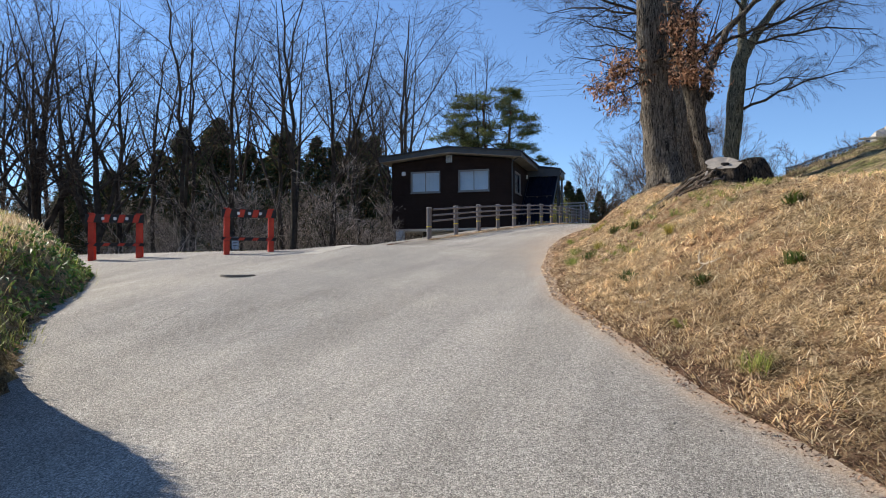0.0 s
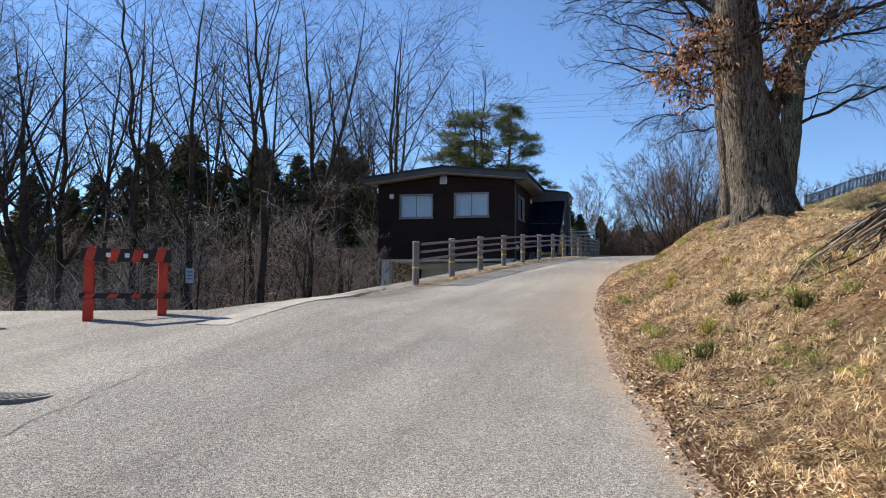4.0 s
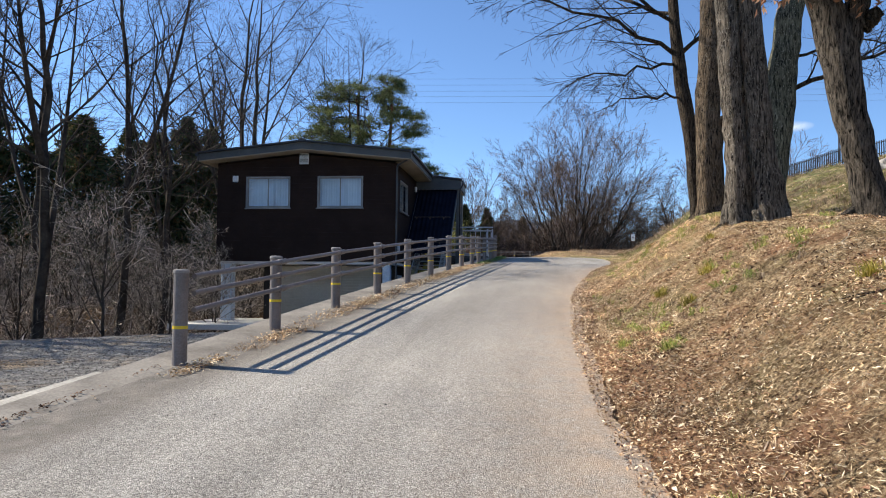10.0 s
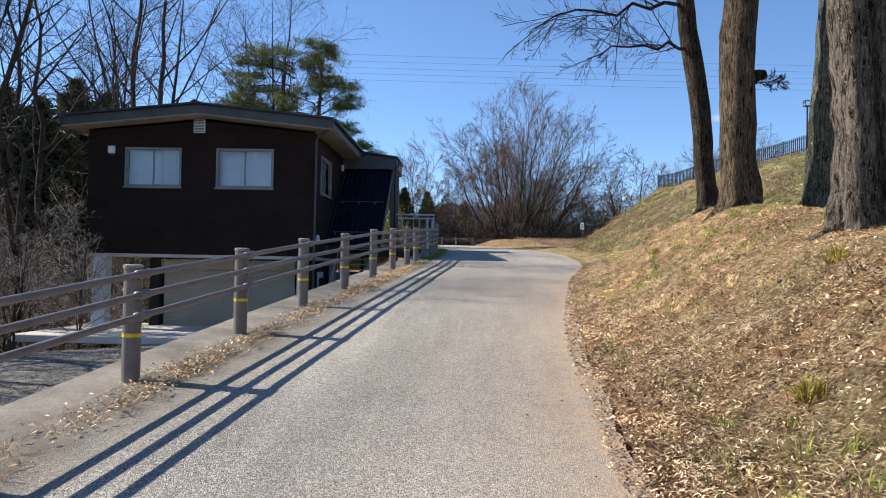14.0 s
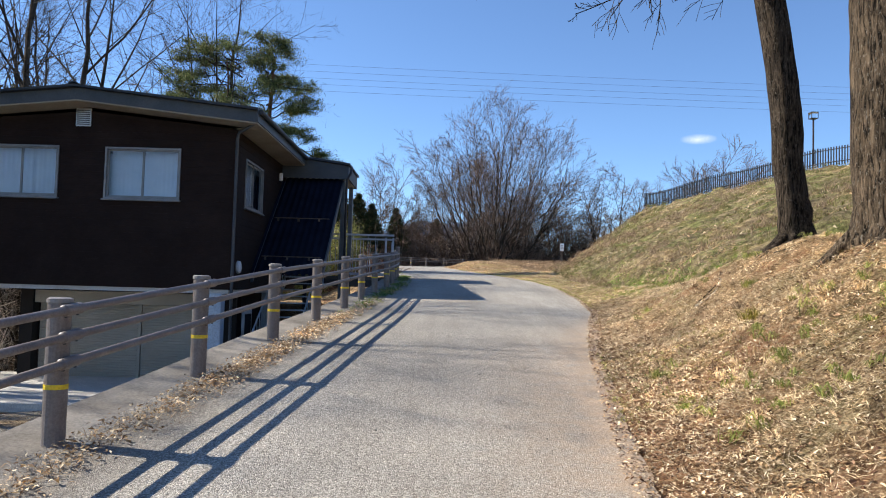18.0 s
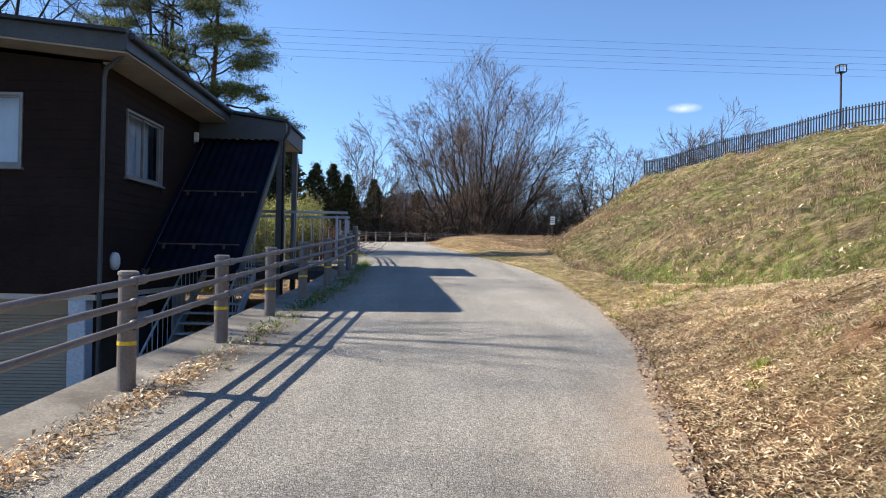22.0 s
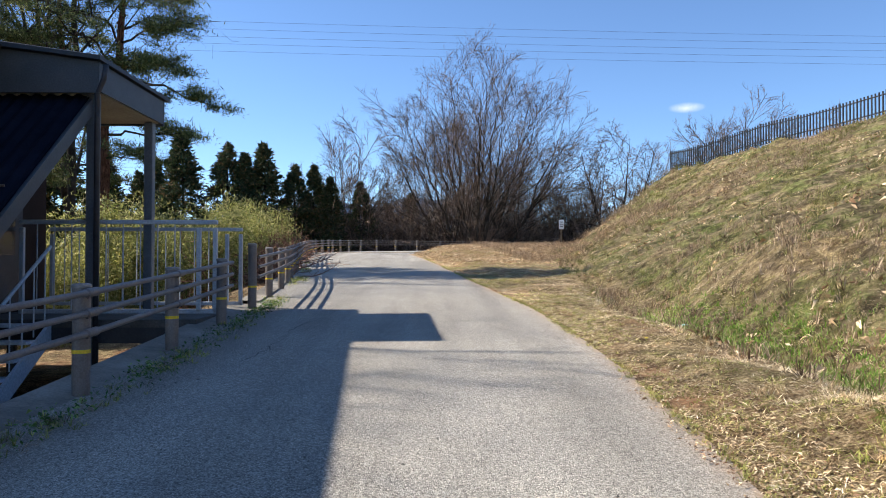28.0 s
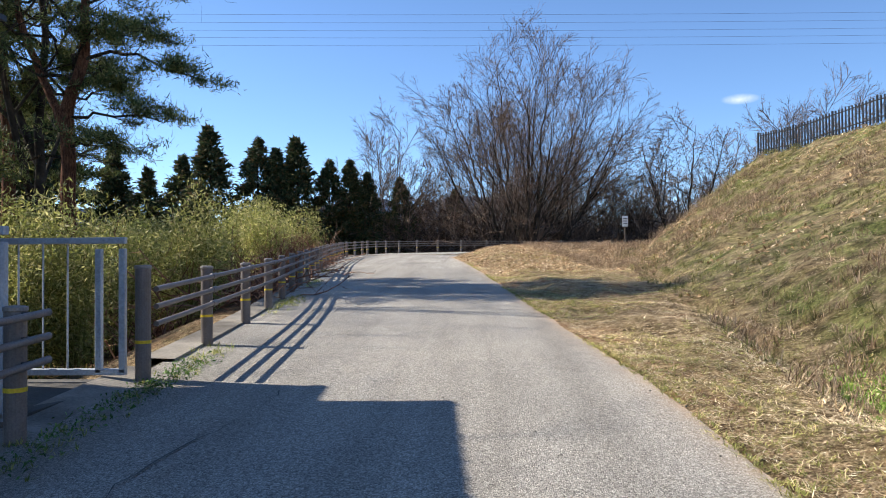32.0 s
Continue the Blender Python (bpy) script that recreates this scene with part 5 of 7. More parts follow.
def place_tree(meshes, x, y, scale, rz, label, category="tree", group="", z=None, names=("trunk", "crown"), name="tree"):
    t = thing(name, (x, y, ground_z(x, y) - 0.05 if z is None else z), label, category, group, rz=rz)
    for nm, me in zip(names, meshes):
        ob = new(nm, me)
        ob.parent = t
        ob.scale = (scale,) * 3
        if nm in ("cane", "foliage"):
            tagged(ob, kind="stuff")
    return t


RNG = np.random.RandomState(5)
TALL = [leader_tree_meshes(20 + k, 16.0, 0.125 + 0.02 * (k % 3), (1, 0, 2, 1, 1)[k], (12 + k % 3, 6, 4, 3), 0.0043, 0.3 + 0.04 * (k % 2), 43 + 3 * (k % 3), (0.3, 0.24, 0.36, 0.28, 0.34)[k]) for k in range(5)]
BROAD = leader_tree_meshes(47, 14.5, 0.26, 3, (10, 6, 5, 4), 0.0048, 0.42, 46, 0.22)
SLIM = leader_tree_meshes(52, 15.0, 0.15, 2, (10, 6, 5, 3), 0.005, 0.46, 46, 0.22, None, 0.05)
FAN = dome_tree_meshes(61, 20.0, 17.0, 22, 4.4, 0.19, (11, 7, 6, 4), 0.0088, 36, None, 0.14, 0.42, 37, 0.04)
SIDE = [dome_tree_meshes(64 + k, 13.0, 8.5, 7, 1.4, 0.1, (9, 7, 6, 3), 0.01, 34, None, 0.2, 0.42, 36, 0.03) for k in range(2)]
SMALL = [leader_tree_meshes(70 + k, 5.5, 0.05, 2, (8, 6, 5, 3), 0.0055, 0.5, 50, 0.15, SCRUB) for k in range(3)]
CROOK = [dome_tree_meshes(80 + k, 11.0, 10.0, 6, 0.5, 0.17, (8, 7, 6, 3), 0.01, 40, None, 0.3, 0.42, 50, 0.03) for k in range(2)]
LBL = "tall dark-stemmed leafless tree standing in the wooded hollow"
woods = [(-18.6, 31.0, 1.05), (-15.9, 31.6, 0.95), (-13.9, 33.6, 1.0), (-15.9, 37.0, 1.1), (-13.9, 38.4, 1.05), (-12.5, 38.6, 0.9), (-12.0, 45.5, 1.0), (-14.8, 50.0, 0.8),
         (-23.5, 36.2, 1.0), (-21.0, 40.5, 1.0), (-15.3, 44.5, 1.0), (-24.0, 28.5, 0.95), (-31.0, 30.0, 1.1), (-34.0, 36.0, 1.1), (-27.0, 26.5, 1.0), (-20.2, 34.6, 1.0), (-28.5, 33.5, 1.05), (-22.3, 31.5, 0.95), (-19.6, 26.6, 0.72), (-25.5, 31.0, 1.0)]
for k, (x, y, s) in enumerate(woods):
    place_tree(BROAD if k in (11, 14, 18) else TALL[k % 5], x, y, s, 67 * k, LBL, "tree", "wood beside the lot")
place_tree(SLIM, -15.3, 56.0, 1.28, 40, "tall leafless tree with a rounded crown behind the house", "tree")
place_tree(SLIM, -10.2, 61.6, 1.12, 120, "slender leafless tree growing among the pine boughs", "tree")
place_tree(TALL[2], -19.5, 60.0, 1.0, 160, "tall leafless tree behind the house", "tree")
place_tree(FAN, 6.7, 103.0, 1.0, 20, "large spreading leafless tree with many stems beyond the bend", "tree")
for k, (x, y, s) in enumerate(((-4.6, 103, 1.05), (-8.6, 108, 0.72), (-0.6, 107, 0.85), (14.2, 107, 0.85), (11.4, 109, 0.9), (23.6, 108, 0.75))):
    place_tree(SIDE[k % 2], x, y, s, 12 * k - 30, "many-stemmed bare tree behind the far guard rail", "tree", "trees beyond the bend")
place_tree(CROOK[0], 19.4, 103.0, 1.22, 20, "crooked bare tree beyond the grassy hill", "tree")
place_tree(CROOK[1], 16.2, 106.0, 0.72, 200, "crooked bare tree beyond the grassy hill", "tree")
for k, (x, y, s) in enumerate(((27.0, 106, 1.0), (31.0, 104, 1.22), (35.0, 105, 1.15), (40, 103, 1.1), (33, 113, 1.2), (50, 76, 0.8))):
    place_tree(SIDE[k % 2], x, y, s * 1.0, 50 * k, "leafless tree rising behind the hill", "tree", "trees behind the hill")
for k in range(46):
    x, y = RNG.uniform(-16, 42), RNG.uniform(101.5, 118)
    place_tree(SMALL[k % 3], x, y, RNG.uniform(0.75, 1.3), RNG.uniform(0, 360), "bare tree in the thicket beyond the bend", "tree", "thicket beyond the bend")
for k in range(34):
    y = RNG.uniform(30, 47)
    x = -9.5 - 0.55 * max(0, 38 - y) - RNG.uniform(0, 1) ** 1.4 * 17
    place_tree(SMALL[k % 3], x, y, RNG.uniform(0.6, 1.1), RNG.uniform(0, 360), "small bare tree with pale twigs in the undergrowth", "tree", "small trees of the hollow")


# conifers
def cedar_meshes(seed, h=12.0, wide=0.27, blunt=0.85):
    rng = np.random.RandomState(seed)
    P, R = trunk_line([(0, 0, -0.5), (0.1, 0, h * 0.5), (0, 0.05, h)], [0.2, 0.12, 0.02], rng, 8, 0.03)
    trunk = big_mesh("trunk", *tubes(P, R, 8), BARK_FAR, True)
    B = 150
    f = (np.arange(B) + rng.uniform(0, 1, B)) / B
    az = rng.uniform(0, 6.28, B)
    lump = 0.9 + 0.2 * np.sin(az * 2 + seed) * np.sin(f * 13 + seed)
    rad = (np.clip(1 - f, 0.015, 1) ** blunt * np.clip(f * 5 + 0.5, 0, 1)) * h * wide * lump * rng.uniform(0.75, 1.25, B)
    per = 85
    n = B * per
    q = np.repeat(np.arange(B), per)
    t = rng.uniform(0.15, 1, n) ** 0.7
    lift = rng.uniform(-0.5, 0.05, B)[q]
    c = np.stack([np.cos(az[q]) * rad[q] * t, np.sin(az[q]) * rad[q] * t, (0.06 + 0.93 * f[q]) * h + lift * rad[q] * t * t], -1)
    c = c + rng.normal(size=(n, 3)) * np.array([0.26, 0.26, 0.2]) * (0.5 + 0.2 * rad[q])[:, None]
    out = unit(np.stack([np.cos(az[q]), np.sin(az[q]), 0 * t + 0.25], -1) + rng.normal(size=(n, 3)) * 0.55)
    s = unit(np.cross(out, rng.normal(size=(n, 3))))
    ln, wd = rng.uniform(0.2, 0.5, (n, 1)), rng.uniform(0.05, 0.11, (n, 1))
    V = np.stack([c - s * wd, c + s * wd, c + out * ln], 1).reshape(-1, 3)
    return trunk, big_mesh("crown", V, np.arange(3 * n).reshape(-1, 3), CEDAR)


CEDARS = [cedar_meshes(90 + k, 11 + k, (0.33, 0.38, 0.35)[k % 3]) for k in range(3)]
CEDARS_WIDE = [cedar_meshes(96 + k, 11 + k, (0.32, 0.37, 0.3)[k % 3], 0.72) for k in range(3)]
# by place and the height of the tip
cs = [(-18.7, 99.7, 16.1), (-14.9, 99.8, 15.1), (-13.4, 99.8, 14.3), (-11.7, 99.8, 15.1), (-9.2, 100.0, 13.3), (-7.5, 100.0, 13.3), (-6.1, 100.1, 12.3), (-3.7, 102.1, 12.1), (0.5, 112, 12.0), (-21.5, 101, 14)]
cs += [(-33.3, 49.8, 10.9), (-31.5, 50.1, 12.7), (-29.5, 50.5, 12.4), (-28.4, 50.0, 13.1), (-26.4, 51.3, 11.3), (-24.2, 51.7, 11.9), (-22.6, 50.0, 11.8), (-21.3, 52.4, 11.7), (-19.9, 52.7, 11.3), (-18.4, 53.0, 12.3), (-17.0, 53.3, 11.7)]
cs += [(-15.6, 77, 11.0), (-13.4, 76, 9.8)]
cs += [(-35.5, 49.5, 10.5), (-38, 50, 9.5), (-40.5, 49, 10.5), (-43, 51, 10)]
cs += [(-17 - k * 1.9, 74 + RNG.uniform(-3, 3), RNG.uniform(11, 14)) for k in range(8)] + [(-40 - 5 * k, 52 + k, RNG.uniform(9, 11)) for k in range(4)]
for k, (x, y, tip) in enumerate(cs):
    place_tree((CEDARS_WIDE if y < 60 else CEDARS)[k % 3], x, y, (tip - ground_z(x, y)) / (11 + k % 3), RNG.uniform(0, 360), "dark green conifer with browned tips at the edge of the wood", "conifer", "conifers")


def needle_puffs(centres, size, per, rng, flat=0.45, ln=0.13, wd=0.012):
    """Tufts of thin needles round each centre."""
    n = len(centres) * per
    k = rng.uniform(0.4, 1.5, (len(centres), 1))
    c = np.repeat(centres, per, 0) + rng.normal(size=(n, 3)) * np.array([1, 1, flat]) * size * np.repeat(k, per, 0)
    d = unit(rng.normal(size=(n, 3)) + np.array([0, 0, 0.6]))
    s = unit(np.cross(d, rng.normal(size=(n, 3)))) * wd * rng.uniform(0.7, 1.5, (n, 1))
    l_ = ln * rng.uniform(0.7, 1.5, (n, 1))
    V = np.stack([c - s, c + s, c + d * l_], 1).reshape(-1, 3)
    return V, np.arange(3 * n).reshape(-1, 3)


def pine(x, y, z, lines, limbs, label, seed):
    rng = np.random.RandomState(seed)
    t = thing("pine_tree", (x, y, z), label, "pine tree")
    segs = []
    for pts, rr in lines:
        a, r = trunk_line(pts, rr, rng, 14, 0.02)
        segs.append(tubes(a, r, 12))
    part("trunk", big_mesh("trunk", *join(segs), BARK_PINE, True), BARK_PINE, t, "reddish crooked trunk")
    bs, cent = [], []
    for (p0, p1, r, wide) in limbs:
        p0, p1 = np.array(p0, float), np.array(p1, float)
        K = 7
        ln = np.linalg.norm(p1 - p0)
        line = p0 + (p1 - p0) * np.linspace(0, 1, K)[:, None]
        line[1:-1] += rng.normal(size=(K - 2, 3)) * 0.05 * ln
        line[:, 2] += 0.07 * ln * np.sin(np.linspace(0, 3.1, K))
        L = line[None]
        R = np.linspace(r, r * 0.35, K)[None]
        bs.append(tubes(L, R, 6))
        # side shoots spread in flat plates
        c1, r1 = sprout(L, R, 10, 1.35 * wide / ln, 55, rng, 4, 0.42, 0.0, 0.5, 0.1, 1.0, 0.01)
        c1[:, :, 2] = c1[:, :1, 2] + (c1[:, :, 2] - c1[:, :1, 2]) * 0.3
        bs.append(tubes(c1, r1, 4))
        c2, r2 = sprout(c1, r1, 5, 0.5, 45, rng, 3, 0.3, 0.05, 0.6, 0.12, 1.0, 0.006)
        c2[:, :, 2] = c2[:, :1, 2] + (c2[:, :, 2] - c2[:, :1, 2]) * 0.5
        bs.append(tubes(c2, r2, 3))
        cent += list(c2[:, -1]) + list(c2[:, 1]) + list(c1[:, -1]) + list(c1[:, 2])
    part("branch_work", big_mesh("branch_work", *join(bs), BARK_DARK), BARK_DARK, t)
    part("needles", big_mesh("needles", *needle_puffs(np.array(cent), 0.17, 17, rng, 0.42, 0.17, 0.0115), PINE), PINE, t, "green pine needles")


pz = ground_z(-8.1, 59.5)
# heights above the foot; limbs end in flat plates of needles
def up_to(h):
    return h - pz


def pine_limbs(seed):
    """Flat boughs all round, longest in the middle of the crown and short at its rounded top."""
    rng = np.random.RandomState(seed)
    out = []
    for k in range(32):
        h = 9.8 + 5.9 * (k + rng.uniform(0, 1)) / 32
        f = max(0.0, (h - 9.8) / 5.9)
        a = 2.4 * k + rng.uniform(-0.4, 0.4)
        reach = (1.7 + 1.6 * math.sin(min(1, f * 1.5 + 0.25) * math.pi / 2)) * math.sqrt(max(0.06, 1 - f ** 2.4)) * rng.uniform(0.7, 1.1)
        x0 = -0.2 - 1.0 * f if math.cos(a) < 0 else -0.1 + 0.6 * f
        out.append(((x0, -0.1, up_to(h - 0.5)), (x0 + reach * math.cos(a) - 0.9, reach * math.sin(a), up_to(h + rng.uniform(-0.1, 0.5))), 0.045, 1.15))
    return out


pine(-8.1, 59.5, pz, [([(0.3, 0, -0.3), (0.1, 0, 1.5), (-0.2, 0, up_to(6.1)), (-0.15, -0.2, up_to(9.2))], [0.26, 0.23, 0.2, 0.17]),
                      ([(-0.15, -0.2, up_to(9.2)), (0.15, -0.3, up_to(9.9)), (0.5, -0.4, up_to(10.7)), (0.45, -0.4, up_to(12.6)), (0.6, -0.3, up_to(14.2)), (0.4, -0.2, up_to(15.6))], [0.17, 0.15, 0.13, 0.1, 0.07, 0.03]),
                      ([(-0.2, -0.2, up_to(8.6)), (-0.9, 0.1, up_to(10)), (-1.6, 0.1, up_to(11.6)), (-1.9, 0.2, up_to(15.0))], [0.12, 0.1, 0.09, 0.03])],
     [((0.5, -0.4, up_to(10.5)), (3.5, -0.4, up_to(9.9)), 0.055, 1.0), ((-0.1, -0.2, up_to(9.0)), (2.5, -0.4, up_to(8.8)), 0.05, 1.1),
      ((-0.15, -0.2, up_to(8.2)), (1.3, -0.9, up_to(8.2)), 0.04, 1.2), ((-0.2, -0.2, up_to(7.9)), (-1.7, -0.9, up_to(7.7)), 0.04, 1.3)] + pine_limbs(17),
     "tall crooked red pine with flat boughs growing behind the guard rail", 7)
z2 = ground_z(-12.6, 63.5)
pine(-12.6, 63.5, z2, [([(0, 0, -0.3), (0.2, 0, 5), (-0.1, 0, 9), (0.1, 0, 11.4)], [0.24, 0.2, 0.14, 0.04])],
     [((0.1, 0, 4.8 + 0.42 * k), ((2.9 - 0.07 * k) * math.cos(2.4 * k), (2.9 - 0.07 * k) * math.sin(2.4 * k), 5.0 + 0.42 * k), 0.045, 1.1) for k in range(15)],
     "pine with dense green boughs behind the house", 9)

# bamboo thicket
def bush_meshes(seed, h=4.0, leaves=5200, mat=None, spread=1.0):
    rng = np.random.RandomState(seed)
    m = 26
    a = rng.uniform(0, 6.28, m)
    b = np.stack([np.cos(a), np.sin(a), 0 * a], -1) * rng.uniform(0.05, 0.9, (m, 1)) * spread
    tip = b * rng.uniform(1.2, 2.0, (m, 1)) + np.array([0, 0, 1]) * h * rng.uniform(0.6, 1.05, (m, 1))
    tt = np.linspace(0, 1, 6)[None, :, None]
    P = b[:, None] * (1 - tt) + tip[:, None] * tt
    P[:, :, :2] += 0.35 * (tt[..., 0] ** 3)[..., None] * unit(rng.normal(size=(m, 1, 2))) * spread
    R = np.linspace(0.014, 0.005, 6)[None] * np.ones((m, 1))
    stems = big_mesh("cane", *tubes(P, R, 5), BAMBOO)
    k = rng.randint(0, m, leaves)
    t = rng.uniform(0.15, 1.0, leaves) * 5
    i = np.clip(t.astype(int), 0, 4)
    f = (t - i)[:, None]
    c = P[k, i] * (1 - f) + P[k, i + 1] * f + rng.normal(size=(leaves, 3)) * np.array([0.26, 0.26, 0.16])
    d = unit(rng.normal(size=(leaves, 3)) + np.array([0, 0, -0.35]))
    s = unit(np.cross(d, rng.normal(size=(leaves, 3))))
    ln, wd = rng.uniform(0.1, 0.22, (leaves, 1)), rng.uniform(0.013, 0.026, (leaves, 1))
    V = np.stack([c, c + d * ln * 0.5 + s * wd, c + d * ln, c + d * ln * 0.5 - s * wd], 1).reshape(-1, 3)
    return stems, big_mesh("foliage", V, np.arange(4 * leaves).reshape(-1, 4), mat)


BUSH = [bush_meshes(110 + k, 3.6 + 0.4 * k, 8500, BAMBOO, 1.0) for k in range(3)]
bs = []
for k in range(30):
    y = RNG.uniform(49, 78)
    x = float(left_x(y)) - 1.6 - RNG.uniform(0, 1) ** 1.2 * 8
    bs.append((x, y))
bs += [(-4.8, 48.8), (-6.2, 50.5), (-3.9, 51.5), (-5.6, 53.5)]
for k, (x, y) in enumerate(bs):
    place_tree(BUSH[k % 3], x, y, RNG.uniform(0.42, 0.72) + 0.018 * min(max(0, y - 50), 20), RNG.uniform(0, 360), "yellow-green bamboo clump beside the guard rail", "bamboo", "bamboo thicket", names=("cane", "foliage"), name="bamboo")


# thin bare undergrowth in the hollow, and a twiggy wall beyond the bend
def scrub(name, pts, h, seed, mat, per=14, upright=0.8, wander=0.06, kids=8, thick=1.0):
    rng = np.random.RandomState(seed)
    n = len(pts)
    base = np.repeat(np.array(pts, float), per, 0)
    base[:, :2] += rng.normal(size=(n * per, 2)) * 0.5
    d = unit(rng.normal(size=(n * per, 3)) * np.array([0.8, 0.8, 0.35]) + np.array([0, 0, upright]))
    L = h * rng.uniform(0.25, 1.1, (n * per, 1)) * np.repeat(rng.uniform(0.5, 1.15, (n, 1)), per, 0)
    steps = [base]
    for k in range(5):
        d = unit(d + rng.normal(size=d.shape) * wander * 4 + np.array([0, 0, -0.06]))
        steps.append(steps[-1] + d * L / 5)
    P = np.stack(steps, 1)
    P[:, 1:, 2] = np.maximum(P[:, 1:, 2], base[:, None, 2] + 0.1)
    R = thick * np.linspace(0.016, 0.006, 6)[None] * rng.uniform(0.6, 1.5, (n * per, 1))
    C, CR = sprout(P, R, kids, 0.42, 52, rng, 3, 0.15, 0.0, 0.7, 0.25, 1.0, 0.0045 * thick)
    S = np.concatenate([C[:, :2], C[:, 1:]]), np.concatenate([CR[:, :2], CR[:, 1:]])
    return big_mesh(name, *join([tubes(P, R, 3), slivers(*S, rng)]), mat)


def scatter(n, x0, x1, y0, y1, ok, rng):
    out = []
    while len(out) < n:
        x, y = rng.uniform(x0, x1), rng.uniform(y0, y1)
        if ok(x, y):
            out.append((x, y))
    zs = land(np.array([p[0] for p in out]), np.array([p[1] for p in out]))
    return [(x, y, float(z)) for (x, y), z in zip(out, zs)]


pts = scatter(1150, -34, -9, 26, 52, lambda x, y: x < -12.5 - 0.22 * min(max(y - 14, 0), 12) + 0.42 * max(0, y - 30) and x < -9.5 + (0 if y < 48 else 3), RNG)
tagged(new("undergrowth", scrub("undergrowth", pts, 3.6, 31, SCRUB, 7, 0.45, 0.1)), "tangle of bare brown undergrowth below the trees", "undergrowth", kind="stuff")
pts = scatter(900, -16, 34, 100.5, 110, lambda x, y: y > 99 + 0.05 * x + 1.5, RNG)
tagged(new("thicket", scrub("thicket", pts, 7.0, 32, TWIG_BROWN, 7, 0.9, 0.05, 8, 2.6)), "bare brown thicket beyond the far guard rail", "thicket", kind="stuff")

pts = scatter(90, -6.5, -2.2, 52, 76, lambda x, y: -2.6 < x - float(left_x(y)) < -0.5, RNG)
tagged(new("red_scrub", scrub("red_scrub", pts, 2.0, 33, RED_TWIG, 12)), "reddish bare shrubs among the bamboo", "shrub", kind="stuff")

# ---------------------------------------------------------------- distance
# a ring of hills, with the haze painted in by its blue material
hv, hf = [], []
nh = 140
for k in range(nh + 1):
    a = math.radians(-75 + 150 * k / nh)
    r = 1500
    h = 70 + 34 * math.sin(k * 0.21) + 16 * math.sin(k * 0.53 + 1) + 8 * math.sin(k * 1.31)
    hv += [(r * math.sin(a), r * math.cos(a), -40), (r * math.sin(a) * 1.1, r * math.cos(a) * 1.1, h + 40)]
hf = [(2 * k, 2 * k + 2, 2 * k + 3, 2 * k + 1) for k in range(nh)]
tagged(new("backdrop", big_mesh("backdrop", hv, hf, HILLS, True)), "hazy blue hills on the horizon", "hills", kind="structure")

wires = thing("power_lines", (0, 0, 0), "thin overhead power cables crossing the sky", "power line")
for k, z in enumerate((41.7, 40.7, 39.7, 38.8, 37.8)):
    pts = [(x, 143 + 0.05 * x + k * 0.3, z - 3.0 + 3.0 * ((x - 20) / 190) ** 2) for x in range(-170, 215, 12)]
    part("cable", MB().tube(pts, 0.016, 5), CABLE, wires)


for x in (-170, 206):
    yy = 143 + 0.05 * x
    part("pole", MB().tube([(x, yy + 0.8, -12), (x, yy + 0.8, 44)], [0.5, 0.25], 10), RUST, wires)
    part("cross_arm", MB().box((x, yy + 0.75, 40.4), (0.3, 2.6, 4.9)), RUST, wires)


def make_cloud():
    m, n, l, p = material("cloud_white", 1.0, 0, 0)
    co = n.new("ShaderNodeTexCoord").outputs["Object"]
    mp = n.new("ShaderNodeMapping")
    mp.inputs["Scale"].default_value = (1 / 30, 1, 1 / 9)
    l.new(co, mp.inputs[0])
    g = n.new("ShaderNodeTexGradient")
    g.gradient_type = "SPHERICAL"
    l.new(mp.outputs[0], g.inputs[0])
    ns = noise_tex(n, l, 0.06, 5, 0.6, co)
    mul = n.new("ShaderNodeMath")
    mul.operation = "MULTIPLY"
    l.new(g.outputs["Fac"], mul.inputs[0])
    l.new(ns, mul.inputs[1])
    a = ramp(n, l, mul.outputs[0], [(0.03, (0, 0, 0)), (0.5, (0.8,) * 3)])
    # the cloud's sunlit white is given as glow on a flat card
    e = n.new("ShaderNodeEmission")
    e.inputs[0].default_value, e.inputs[1].default_value = (0.85, 0.93, 1, 1), 0.7
    tr = n.new("ShaderNodeBsdfTransparent")
    ms = n.new("ShaderNodeMixShader")
    l.new(a, ms.inputs[0])
    l.new(tr.outputs[0], ms.inputs[1])
    l.new(e.outputs[0], ms.inputs[2])
    l.new(ms.outputs[0], n["Material Output"].inputs[0])
    return m


cl = new("cloud", big_mesh("cloud", [(-42, 0, -14), (42, 0, -14), (42, 0, 14), (-42, 0, 14)], [(0, 1, 2, 3)], make_cloud()))
cl.matrix_basis = pose(395, 1180, 242, 0, 0, -18)
tagged(cl, "small white cloud in the blue sky", "cloud", kind="structure")


